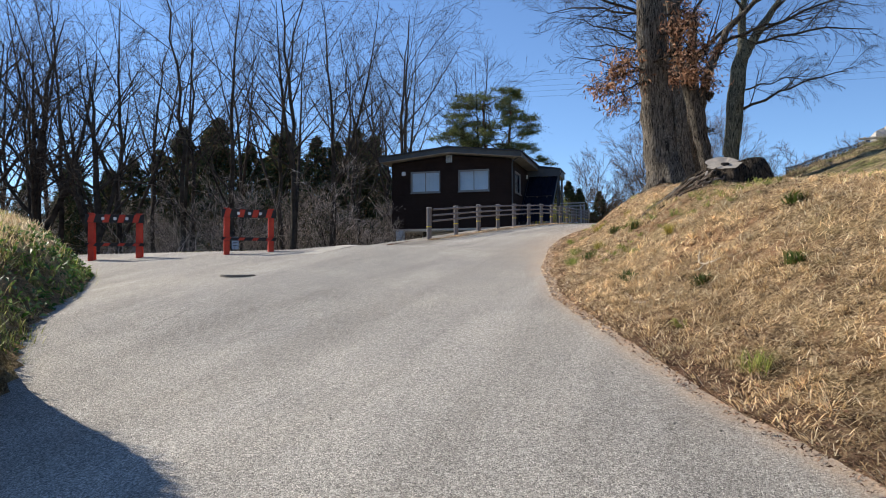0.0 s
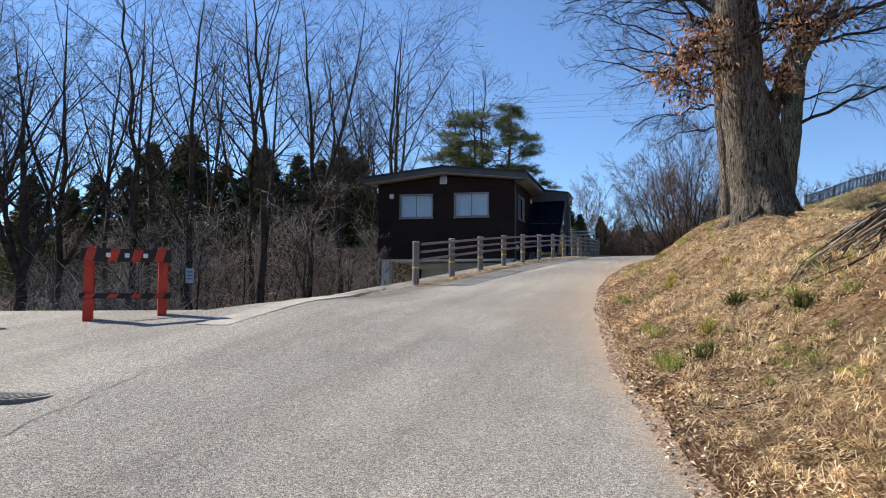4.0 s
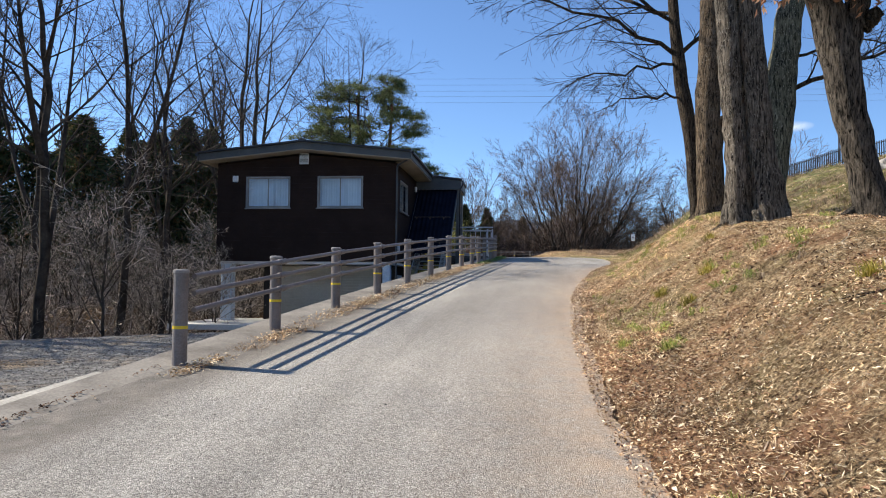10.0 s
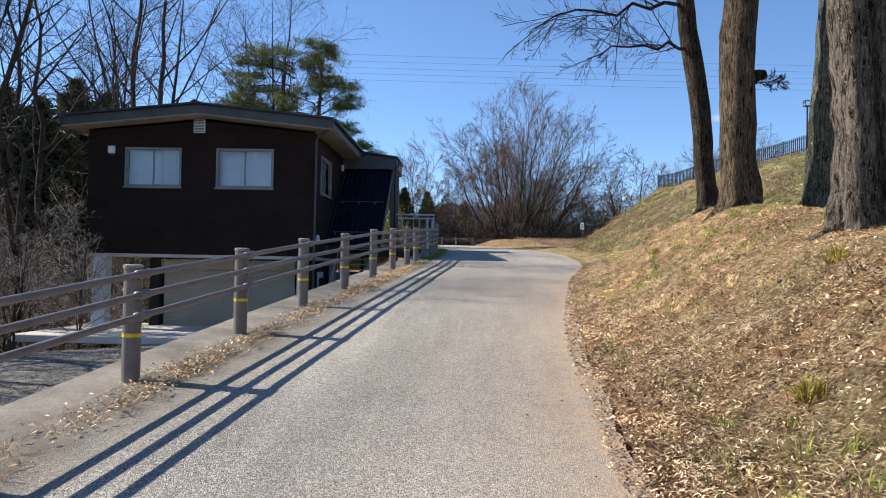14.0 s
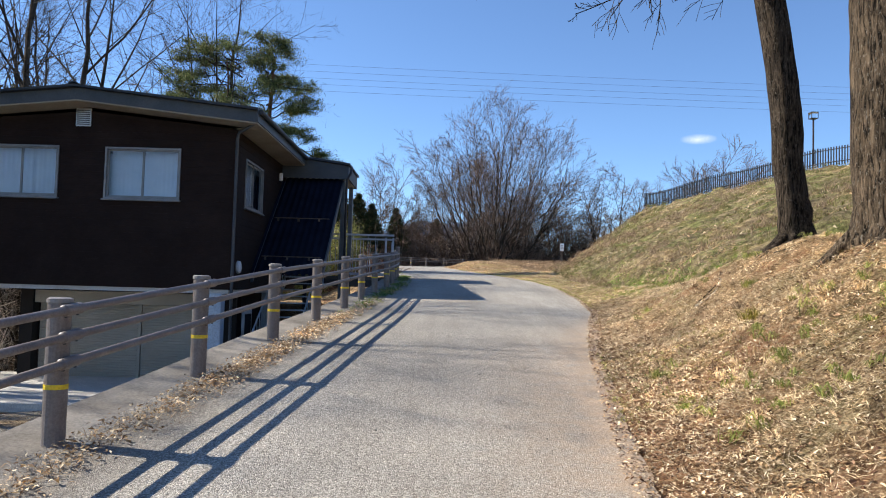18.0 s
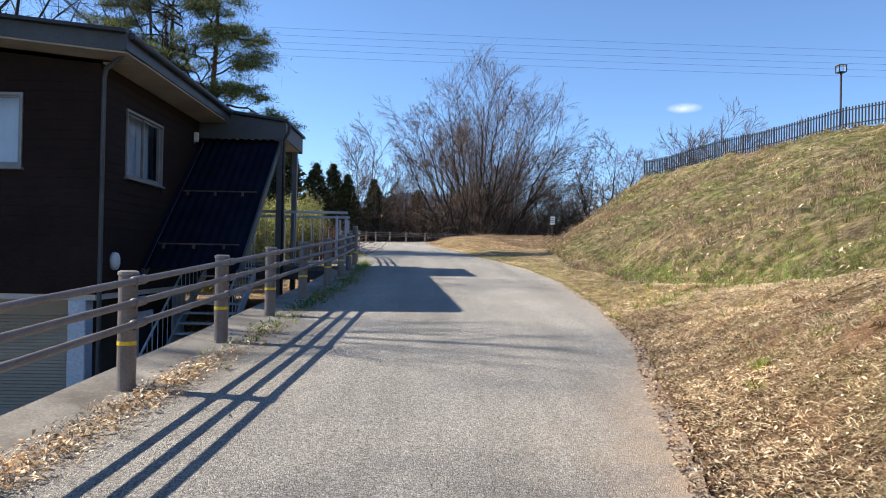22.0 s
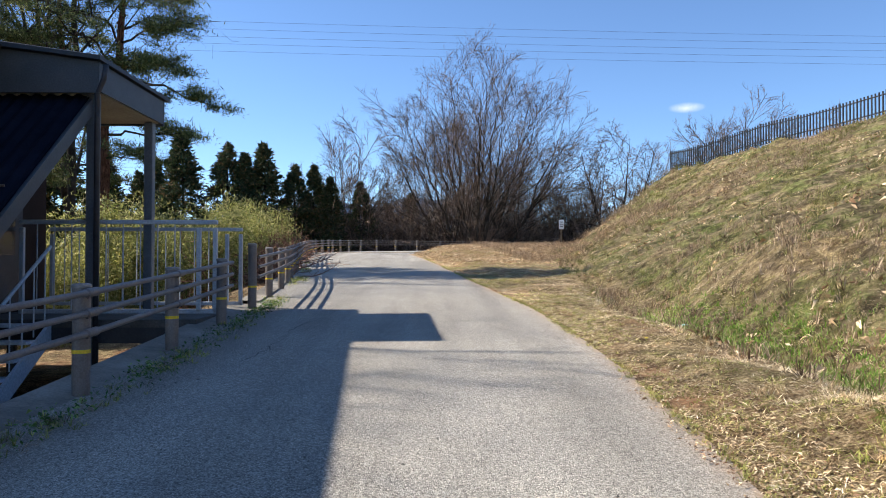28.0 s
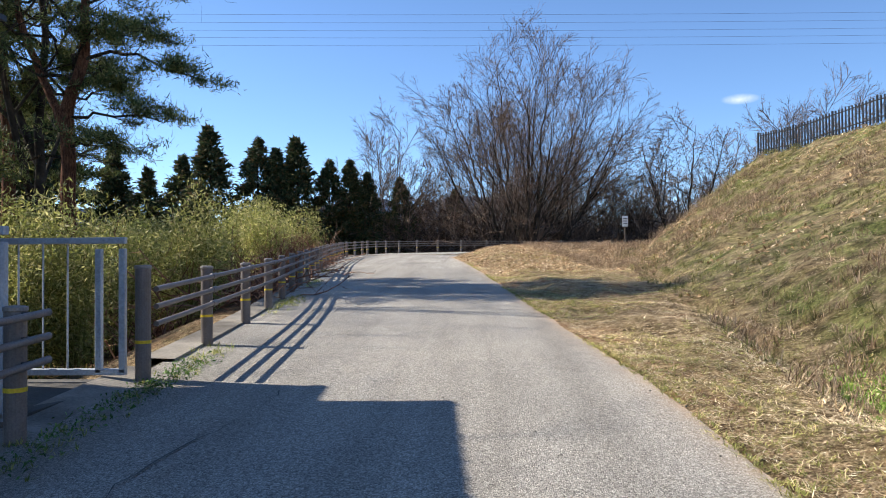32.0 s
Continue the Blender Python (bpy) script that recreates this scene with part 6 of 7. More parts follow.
# ---------------------------------------------------------------- the oaks on the bank
def oak(x, y, stems, limbs, label, bark, seed, leaves=0):
    """stems: lines of (offset x, y, height) with radii; limbs: start, end, radius."""
    rng = np.random.RandomState(seed)
    z = ground_z(x, y)
    t = thing("oak_tree", (x, y, z), label, "tree", "oaks on the bank")
    segs = []
    for pts, rr in stems:
        P, R = trunk_line(pts, rr, rng, 26, 0.012)
        n = 22
        V, q = tubes(P, R, n)
        V = V.reshape(26, n, 3)
        c = P[0][:, None]
        d = V - c
        th = np.arange(n)[None] * 2 * np.pi / n
        lump = 1 + 0.05 * np.sin(th * 3 + P[0][:, 2:3] * 0.8 + seed) + 0.06 * np.sin(th * 7 + P[0][:, 2:3] * 1.1) * rng.uniform(0.5, 1, (26, 1)) + 0.025 * rng.normal(size=(26, n))
        flare = 1 + (0.1 + 0.14 * np.sin(th * 5 + seed)) * np.exp(-np.clip(P[0][:, 2:3], 0, None) / 0.24)
        V = c + d * (lump * flare)[..., None]
        segs.append((V.reshape(-1, 3), q))
    part("trunk", big_mesh("trunk", *join(segs), bark, True), bark, t, "rough bark trunk")
    r0 = max(rr[1] for _, rr in stems)
    for k in range(11 if r0 > 0.18 else 4):
        a = 2.4 * k + rng.uniform(-0.4, 0.4)
        ln = rng.uniform(0.2, 0.45) + (0.25 if math.cos(a) < -0.2 else 0)
        cx = float(np.mean([pts[1][0] for pts, rr in stems if pts[0][2] < 0]))
        pts, rr = [], []
        for q in range(7):
            f = q / 6
            b = a + 0.5 * f * math.sin(5 * f + 2 * k)
            d = r0 * 0.8 + ln * f
            px, py = cx + d * math.cos(b), d * math.sin(b)
            pts.append((px, py, ground_z(x + px, y + py) - z + 0.16 * (1 - f) ** 3 - 0.07 * f + 0.015))
            rr.append((0.13 * r0 + 0.015) * (1 - 0.75 * f) * rng.uniform(0.85, 1.15))
        part("root", MB().tube(pts, rr, 7), bark, t, smooth=True)
    bs, tips = [], []
    for p0, p1, r in limbs:
        p0, p1 = np.array(p0, float), np.array(p1, float)
        K = 9
        line = p0 + (p1 - p0) * np.linspace(0, 1, K)[:, None]
        line[1:-1] += rng.normal(size=(K - 2, 3)) * 0.014 * np.linalg.norm(p1 - p0)
        line[:, 2] += 0.06 * np.linalg.norm(p1 - p0) * np.sin(np.linspace(0, 3.1, K))
        L, R = line[None], np.linspace(r, r * 0.25, K)[None]
        c1, r1 = sprout(L, R, 12, 0.42, 42, rng, 6, 0.1, 0.02, 0.45, 0.07, 1.0, 0.006)
        c2, r2 = sprout(c1, r1, 7, 0.5, 42, rng, 4, 0.1, -0.01, 0.55, 0.11, 1.0, 0.0042)
        c3, r3 = sprout(c2, r2, 4, 0.55, 42, rng, 3, 0.15, -0.02, 0.6, 0.12, 1.0, 0.0032)
        bs += [tubes(L, R, 8), tubes(c1, r1, 5), tubes(c2, r2, 3), tubes(c3, r3, 3)]
        if r < 0.04:
            tips += [c2[:, -1], c2[:, 1], c1[:, -1]]
    if bs:
        part("branch_work", big_mesh("branch_work", *join(bs), BARK_DARK), BARK_DARK, t)
    if leaves:
        tips = np.concatenate(tips)
        c = tips[rng.randint(0, len(tips), leaves)] + rng.normal(size=(leaves, 3)) * 0.1
        d = unit(rng.normal(size=(leaves, 3)) + np.array([0, 0, -0.9]))
        s = unit(np.cross(d, rng.normal(size=(leaves, 3))))
        ln, wd = rng.uniform(0.08, 0.15, (leaves, 1)), rng.uniform(0.014, 0.026, (leaves, 1))
        up = unit(np.cross(d, s)) * 0.02
        V = np.stack([c, c + d * ln * 0.5 + s * wd + up, c + d * ln, c + d * ln * 0.5 - s * wd + up], 1).reshape(-1, 3)
        part("dry_leaves", big_mesh("dry_leaves", V, np.arange(4 * leaves).reshape(-1, 4), DRY_LEAF), DRY_LEAF, t, "withered brown oak leaves")
    return t


oak(5.15, 31.0, [([(0.08, 0, -0.5), (0.05, 0, 0), (-0.02, 0, 0.7), (-0.16, 0, 2.3), (-0.4, 0, 3.8), (-0.62, 0, 6.5)], [0.24, 0.2, 0.17, 0.175, 0.16, 0.09])],
    [((-0.25, 0, 3.1), (-2.4, -1.2, 2.55), 0.035), ((-0.4, 0, 3.9), (-3.3, -1.4, 3.0), 0.04), ((-0.42, 0, 4.1), (-4.6, -1.2, 5.4), 0.06), ((-0.5, 0, 5.2), (-4.4, 1.6, 6.6), 0.055), ((-0.55, 0, 5.0), (-4.8, -1.8, 6.8), 0.05), ((-0.35, 0, 4.2), (1.6, -0.6, 5.6), 0.06), ((-0.6, 0, 6.2), (1.5, -1.5, 8.5), 0.06)], "dark leaning oak on the grassy bank", BARK_DARK, 1)
oak(4.95, 28.7, [([(0, 0, -0.5), (0.02, 0, 0), (-0.04, 0, 0.8), (-0.05, 0, 2.2), (0.02, 0, 3.6), (0.1, 0.1, 6.4)], [0.36, 0.32, 0.265, 0.255, 0.25, 0.14])],
    [((0.1, 0.1, 4.8), (3.4, 1.0, 7.5), 0.08), ((0.1, 0.1, 5.2), (-3.2, 1.0, 8.2), 0.06)], "brown oak trunk among others on the bank", BARK_BROWN, 2)
oak(5.25, 29.3, [([(0, 0, -0.5), (0, 0, 0), (-0.02, 0, 1.2), (0.0, 0, 2.1), (0.12, 0, 2.28)], [0.2, 0.17, 0.13, 0.12, 0.09]),
                 ([(-0.02, 0, 2.12), (0.16, -0.02, 2.24), (0.3, -0.03, 2.27)], [0.1, 0.1, 0.07])],
    [((0.1, 0, 2.1), (0.5, -0.3, 2.05), 0.012)], "dead broken-off dark stem close behind an oak", BARK_DARK, 12)
oak(4.4, 23.6, [([(-0.3, 0, -0.5), (-0.24, 0, 0), (-0.25, 0, 0.8), (-0.31, 0, 1.8), (-0.37, 0, 2.8), (-0.5, 0, 6.4)], [0.27, 0.23, 0.18, 0.17, 0.165, 0.11]),
                ([(0.2, 0, -0.5), (0.16, 0, 0), (0.09, 0, 0.8), (0.02, 0, 1.8), (-0.05, 0, 2.8), (-0.12, 0, 6.6)], [0.34, 0.29, 0.24, 0.205, 0.195, 0.13])],
    [((-0.45, 0, 5.0), (-4.6, -1.0, 6.6), 0.06), ((-0.1, 0, 5.6), (2.6, 1.5, 8.0), 0.08), ((-0.4, 0, 5.2), (-4.4, 2.5, 6.6), 0.05)], "twin-trunked oak with flaking grey bark on the bank", BARK_BIG, 3)
oak(6.25, 28.75, [([(-0.1, 0, -0.5), (-0.08, 0, 0), (0.02, 0, 0.7), (0.1, 0, 1.8), (0.22, 0, 3.0), (0.36, 0, 4.3), (0.6, 0, 5.2)], [0.32, 0.28, 0.25, 0.28, 0.3, 0.27, 0.2]),
                  ([(0.5, 0, 4.7), (0.95, 0, 5.5), (1.9, 0.2, 6.9)], [0.19, 0.16, 0.08]), ([(0.5, 0, 4.8), (0.5, 0.1, 6.0), (0.7, 0.2, 8.5)], [0.18, 0.14, 0.06])],
    [((0.3, 0, 2.75), (3.9, -0.3, 3.9), 0.055), ((0.35, 0, 3.5), (3.4, 0.6, 3.9), 0.035), ((0.8, 0, 5.2), (4.6, -0.6, 5.2), 0.06), ((1.0, 0, 5.6), (5.2, 0.4, 6.8), 0.06), ((1.5, 0.1, 6.3), (4.6, -1.2, 8.4), 0.05), ((0.6, 0, 6.4), (-2.0, -0.8, 8.6), 0.05)], "mossy oak leaning out behind the others on the bank", BARK_MOSS, 4)
oak(5.1, 21.4, [([(0.12, 0, -0.5), (0.06, 0, 0), (-0.08, 0, 0.6), (-0.24, 0, 1.4), (-0.36, 0, 2.1), (-0.6, 0, 2.9), (-0.78, 0, 3.4), (-1.1, 0.1, 5.6)], [0.25, 0.215, 0.175, 0.2, 0.225, 0.17, 0.145, 0.08]),
                ([(-0.32, 0, 2.0), (-0.2, 0, 2.35), (-0.06, 0, 2.8), (0.06, 0, 3.25), (0.5, 0, 4.2), (1.5, 0, 5.2)], [0.19, 0.16, 0.125, 0.11, 0.09, 0.05]),
                ([(-0.1, 0, 2.35), (0.02, -0.05, 2.42), (0.08, -0.06, 2.5)], [0.13, 0.1, 0.07])],
    [((-0.65, 0, 3.0), (-1.3, -0.5, 2.7), 0.03), ((-0.6, 0, 2.9), (0.1, -0.6, 2.7), 0.03), ((-0.8, 0, 3.6), (-2.8, -1.2, 4.2), 0.05), ((0.3, 0, 3.8), (2.8, 0.8, 4.6), 0.05), ((-0.3, -0.1, 2.9), (-0.5, -0.7, 2.9), 0.025)], "forked oak with deeply furrowed dark bark on the bank", BARK_FURROW, 5, 900)
oak(3.85, 16.0, [([(0.1, 0, -0.5), (0.04, 0, 0), (-0.06, 0, 0.55), (-0.14, 0, 1.2), (-0.2, 0, 2.0), (-0.24, 0, 2.8), (-0.3, 0, 4.2), (-0.4, 0, 8.5)], [0.5, 0.41, 0.34, 0.305, 0.29, 0.29, 0.27, 0.15])],
    [((-0.35, -0.2, 2.2), (-1.1, -0.6, 1.8), 0.02), ((-0.4, -0.2, 2.5), (-1.35, -0.5, 2.1), 0.02), ((-0.2, -0.3, 2.6), (0.9, -0.8, 2.6), 0.025), ((0.0, -0.3, 2.8), (0.7, -0.7, 2.4), 0.02), ((-0.4, -0.2, 3.0), (-0.9, -0.6, 2.3), 0.02), ((-0.4, 0, 4.2), (-2.6, -1.6, 4.9), 0.05), ((-0.4, 0, 5.2), (-4.2, 0.5, 7.0), 0.08), ((-0.35, 0, 5.0), (4.5, -0.6, 6.4), 0.08), ((-0.1, -0.1, 3.2), (0.5, -0.8, 3.0), 0.03), ((0.0, -0.2, 3.6), (0.6, -0.9, 3.2), 0.03), ((-0.3, 0, 6.5), (2.5, 1.5, 9.5), 0.1)],
    "thick old oak with withered leaves at the bank's edge", BARK_BIG, 6, 1700)


# ---------------------------------------------------------------- stump on the bank
def stump(x, y):
    z = ground_z(x, y)
    s = thing("tree_stump", (x, y, z), "weathered cut tree stump with bare roots on the bank", "stump")
    rng = np.random.RandomState(3)
    n = 26
    vs, fs = [], []
    for k, (h, r) in enumerate(((-0.25, 0.5), (0.0, 0.4), (0.15, 0.3), (0.32, 0.26), (0.42, 0.25))):
        for j in range(n):
            a = 2 * math.pi * j / n
            rr = r * (1 + 0.1 * math.sin(5 * a + 1) + 0.05 * math.sin(11 * a) + rng.normal() * 0.015) * (1 + (0.3 * math.sin(3 * a) if k < 2 else 0))
            vs.append((rr * math.cos(a), rr * math.sin(a), h + (0.13 * math.sin(a) if k == 4 else 0)))
    for k in range(4):
        for j in range(n):
            fs.append((k * n + j, k * n + (j + 1) % n, (k + 1) * n + (j + 1) % n, (k + 1) * n + j))
    part("bole", MB().add(vs, fs), BARK_DARK, s, smooth=True)
    top = MB().add([(v[0] * 0.96, v[1] * 0.96, v[2] + 0.004) for v in vs[4 * n:]] + [(0.03, 0, 0.41)], [(j, (j + 1) % n, n) for j in range(n)])
    part("cut_face", top, WOOD_CUT, s, "grey sawn face with a hollow heart")
    # solid plug, its dark colour standing in for the shade down the hole
    part("hollow", MB().tube([(0.03, 0, 0.2), (0.03, 0, 0.43)], 0.06, 10), DARK, s)
    for k in range(64):
        a = math.pi + rng.normal() * 0.95 - 0.35
        ln = rng.uniform(0.25, 1.05)
        h0 = rng.uniform(0.02, 0.24)
        wig = rng.uniform(0.2, 0.7)
        pts, rr = [], []
        for q in range(8):
            f = q / 7
            b = a + wig * math.sin(4.5 * f + 2 * k) * f
            px, py = (0.2 + ln * f) * math.cos(b), (0.2 + ln * f) * math.sin(b)
            g = ground_z(x + px, y + py) - z
            pts.append((px, py, g + 0.02 + (h0 + 0.1) * (1 - f) ** 1.3 + 0.05 * rng.uniform(-1, 1) * (1 - f)))
            rr.append((0.032 if k % 7 == 0 else 0.014) * (1 - 0.7 * f) * rng.uniform(0.7, 1.3))
        part("root", MB().tube(pts, rr, 6), (WOOD_CUT, BARK_BROWN, BARK_DARK, ROOT)[k % 4], s, smooth=True)
    return s


stump(4.6, 10.95)
stump2 = thing("tree_stump", (5.0, 11.2, ground_z(5.0, 11.2)), "dark broken stump beside the cut one", "stump")
part("bole", MB().tube([(0, 0, -0.4), (0, 0, 0.1), (-0.03, 0, 0.28), (-0.05, 0.02, 0.4), (-0.06, 0.03, 0.43)], [0.42, 0.35, 0.3, 0.26, 0.12], 18), BARK_DARK, stump2, smooth=True)


# ---------------------------------------------------------------- grass, litter and weeds
def blades(name, n, area, keep, seed, mat, length, width, lie, label, kind_name="grass"):
    """Grass blades over an area (x from the road's edge, y), each a thin leaning strip."""
    rng = np.random.RandomState(seed)
    x, y = area(rng, n // 10)
    k = rng.uniform(0, 1, len(x)) < keep(x, y)
    x, y = np.repeat(x[k], 10), np.repeat(y[k], 10)
    n = len(x)
    a = np.repeat(rng.uniform(0, 2 * np.pi, n // 10), 10) + rng.normal(size=n) * 1.1
    off = np.abs(rng.normal(size=n)) * length[1] * 0.45
    x, y = x + np.cos(a) * off, y + np.sin(a) * off
    z = land(x, y) - 0.005
    z = np.where((x < right_x(y)) & (x > left_x(y) - 0.24) & (y > 13), road_z(y) + 0.01, z)
    ln = rng.uniform(*length, n)
    tilt = rng.uniform(*lie, n)
    d = np.stack([np.cos(a) * np.cos(tilt), np.sin(a) * np.cos(tilt), np.sin(tilt)], -1)
    s = np.stack([-np.sin(a), np.cos(a), 0 * a], -1) * rng.uniform(*width, n)[:, None]
    p = np.stack([x, y, z], -1)
    mid = p + d * (ln * 0.55)[:, None] + np.array([0, 0, 1]) * (0.1 * ln)[:, None]
    tip = p + d * ln[:, None]
    V = np.stack([p - s, p + s, mid + s * 0.8, mid - s * 0.8, tip], 1).reshape(-1, 3)
    i = np.arange(n)[:, None] * 5
    T = np.concatenate([i + np.array([[0, 1, 2]]), i + np.array([[0, 2, 3]]), i + np.array([[3, 2, 4]])])
    return tagged(new(name, big_mesh(name, V, T, mat)), label, kind_name, kind="stuff")


def leaves_flat(name, n, area, keep, seed, mat, size, label, lift=0.012, up=0.35, aspect=(0.28, 0.5)):
    rng = np.random.RandomState(seed)
    x, y = area(rng, n)
    k = rng.uniform(0, 1, n) < keep(x, y)
    x, y = x[k], y[k]
    n = len(x)
    on_road = (x < right_x(y)) & (x > left_x(y))
    z = np.where(on_road, road_z(y) + 0.012, land(x, y)) + rng.uniform(0.3, 1.6, n) * lift
    a = rng.uniform(0, 2 * np.pi, n)
    t1, t2 = rng.normal(size=n) * up, rng.normal(size=n) * up
    d = unit(np.stack([np.cos(a), np.sin(a), t1], -1))
    s = unit(np.stack([-np.sin(a), np.cos(a), t2], -1))
    ln, wd = rng.uniform(*size, n)[:, None], rng.uniform(*aspect, n)[:, None]
    c = np.stack([x, y, z], -1)
    curl = np.array([0, 0, 1]) * ln * rng.uniform(0.0, 0.35, n)[:, None] * np.minimum(1, wd / 0.3) ** 2
    V = np.stack([c - d * ln * 0.5, c + s * ln * wd * 0.5 + curl, c + d * ln * 0.5, c - s * ln * wd * 0.5 + curl * 0.6], 1).reshape(-1, 3)
    return tagged(new(name, big_mesh(name, V, np.arange(4 * n).reshape(-1, 4), mat)), label, "leaf litter", kind="stuff")


def right_strip(u0, u1, y0, y1, pw=1.0):
    def f(rng, n):
        y = rng.uniform(y0, y1, n)
        return right_x(y) + u0 + (u1 - u0) * rng.uniform(0, 1, n) ** pw, y
    return f


def patchy(s, seed, lo=-0.1, hi=0.25):
    return lambda x, y: smooth01((field_noise(x, y, s, seed) - lo) / (hi - lo))


def always(x, y):
    return np.ones_like(x)


blades("dry_grass", 120000, right_strip(0.05, 5.5, -2, 13.5, 1.2), lambda x, y: 0.25 + 0.75 * smooth01((9.5 - y - 0.8 * (x - right_x(y) - 1)) / 3), 41, STRAW, (0.05, 0.14), (0.002, 0.0042), (0.0, 0.7), "matted orange straw grass covering the bank")
leaves_flat("flat_straw", 170000, right_strip(0.15, 4.6, 7, 38, 1.25), lambda x, y: (0.45 + 0.55 * patchy(1.3, 21, -0.35, 0.2)(x, y)) * (1 - 0.85 * bare_soil(x, y)), 42, STRAW_PALE, (0.03, 0.1), "thin flattened straw lying over the bank", 0.018, 0.22, (0.03, 0.065))
leaves_flat("flat_straw", 60000, right_strip(0.3, 4.6, -1, 9, 1.2), always, 82, STRAW, (0.04, 0.12), "thin flattened straw lying over the bank", 0.02, 0.25, (0.03, 0.065))
leaves_flat("low_weeds", 10000, right_strip(0.15, 2.6, 8, 30, 1.2), lambda x, y: smooth01((field_noise(x, y, 1.5, 86) - 0.12) / 0.2), 87, WEED, (0.012, 0.035), "low grey-green weeds creeping over the bank", 0.02, 0.6)
leaves_flat("brown_leaves", 20000, right_strip(0.1, 4.2, 7, 29, 1.2), patchy(1.7, 83, -0.2, 0.2), 84, CRUMB, (0.025, 0.06), "dark brown leaves between the pale ones", 0.012, 0.4)
leaves_flat("fallen_leaves", 190000, right_strip(0.0, 5.0, 8, 38, 1.35), lambda x, y: (1 - 0.85 * bare_soil(x, y)) * (0.5 + 0.5 * patchy(1.0, 22)(x, y)) * smooth01((37 - y) / 6) * smooth01((y - 8) / 4), 43, LITTER, (0.016, 0.046), "dry brown fallen leaves on the bank", 0.016, 0.45, (0.2, 0.45))
leaves_flat("fallen_leaves", 30000, right_strip(-0.16, 0.6, 6, 44, 0.9), lambda x, y: smooth01((43 - y) / 10), 44, LITTER, (0.015, 0.045), "crumbled leaves along the edge of the asphalt")
blades("green_grass", 18000, right_strip(0.2, 6.0, 0, 38, 1.1), lambda x, y: smooth01((field_noise(x, y, 1.1, 25) - 0.3) / 0.15), 45, GRASS, (0.05, 0.15), (0.002, 0.0045), (0.4, 1.3), "patches of fresh green grass on the bank")
blades("verge_grass", 110000, right_strip(0.0, 4.2, 33, 72, 1.4), patchy(1.0, 26, -0.3, 0.15), 46, YGREEN, (0.015, 0.05), (0.003, 0.006), (0.0, 0.8), "short yellowing grass on the verge")
leaves_flat("verge_straw", 150000, right_strip(0.05, 4.4, 22, 68, 1.3), lambda x, y: smooth01((y - 22) / 5) * (0.5 + 0.5 * patchy(0.9, 27, -0.3, 0.2)(x, y)), 47, STRAW_PALE, (0.03, 0.1), "pale flattened straw over the verge", 0.02, 0.25, (0.035, 0.08))


blades("edge_grass", 44000, right_strip(-0.05, 1.0, 27, 62, 1.3), patchy(1.1, 52, -0.4, 0.1), 67, YGREEN, (0.02, 0.06), (0.002, 0.004), (0.0, 0.9), "short green grass along the asphalt's edge")
leaves_flat("edge_crumbs", 34000, right_strip(-0.14, 0.75, 1.5, 44, 1.1), lambda x, y: smooth01((42 - y) / 8) * (1 - 0.6 * bare_soil(x, y)), 61, CRUMB, (0.012, 0.04), "dark reddish leaf crumbs along the asphalt's edge", 0.01)
blades("straw_bits", 90000, right_strip(0.1, 2.9, 22, 52, 0.9), lambda x, y: smooth01((51 - y) / 8) * smooth01((x - right_x(y) - 0.2 - 0.5 * smooth01((y - 34) / 4)) / 0.5) * (0.7 + 0.3 * patchy(1.2, 31)(x, y)), 62, STRAW_PALE, (0.04, 0.13), (0.0018, 0.0038), (0.0, 0.35), "pale chopped straw covering the verge", "straw")


def ditch_area(rng, n):
    y = rng.uniform(37, 49, n)
    return hill_toe(y) + 0.55 * np.abs(rng.normal(size=n)) - 0.1, y


blades("ditch_grass", 24000, ditch_area, patchy(0.6, 39, -0.3, 0.1), 63, LUSH, (0.03, 0.085), (0.003, 0.006), (0.3, 1.3), "lush green grass in the ditch below the hill")


def tussocks(name, n, per, area, keep, seed, mat, size, label):
    """Low mats of arching straw: each clump a ring of blades that bow outwards."""
    rng = np.random.RandomState(seed)
    x, y = area(rng, n)
    k = rng.uniform(0, 1, n) < keep(x, y)
    x, y = x[k], y[k]
    r = rng.uniform(*size, len(x))
    q = np.repeat(np.arange(len(x)), per)
    n = len(q)
    a = rng.uniform(0, 6.28, n)
    comb = rng.uniform(0, 6.28, len(x))[q]
    out = np.stack([np.cos(a) + 0.8 * np.cos(comb), np.sin(a) + 0.8 * np.sin(comb), 0 * a], -1) * rng.uniform(0.4, 1.0, (n, 1))
    p = np.stack([x[q], y[q], land(x[q], y[q]) - 0.01], -1) + rng.normal(size=(n, 3)) * np.array([0.3, 0.3, 0]) * r[q][:, None]
    rise = np.array([0, 0, 1]) * (r[q] * rng.uniform(0.25, 0.85, n))[:, None]
    w = np.stack([-np.sin(a), np.cos(a), 0 * a], -1) * rng.uniform(0.0018, 0.004, (n, 1))
    mid = p + out * r[q][:, None] * 0.5 + rise
    tip = p + out * r[q][:, None] * 1.1 + rise * 0.35
    V = np.stack([p - w, p + w, mid + w, mid - w, tip], 1).reshape(-1, 3)
    i = np.arange(n)[:, None] * 5
    T = np.concatenate([i + np.array([[0, 1, 2]]), i + np.array([[0, 2, 3]]), i + np.array([[3, 2, 4]])])
    return tagged(new(name, big_mesh(name, V, T, mat)), label, "grass", kind="stuff")


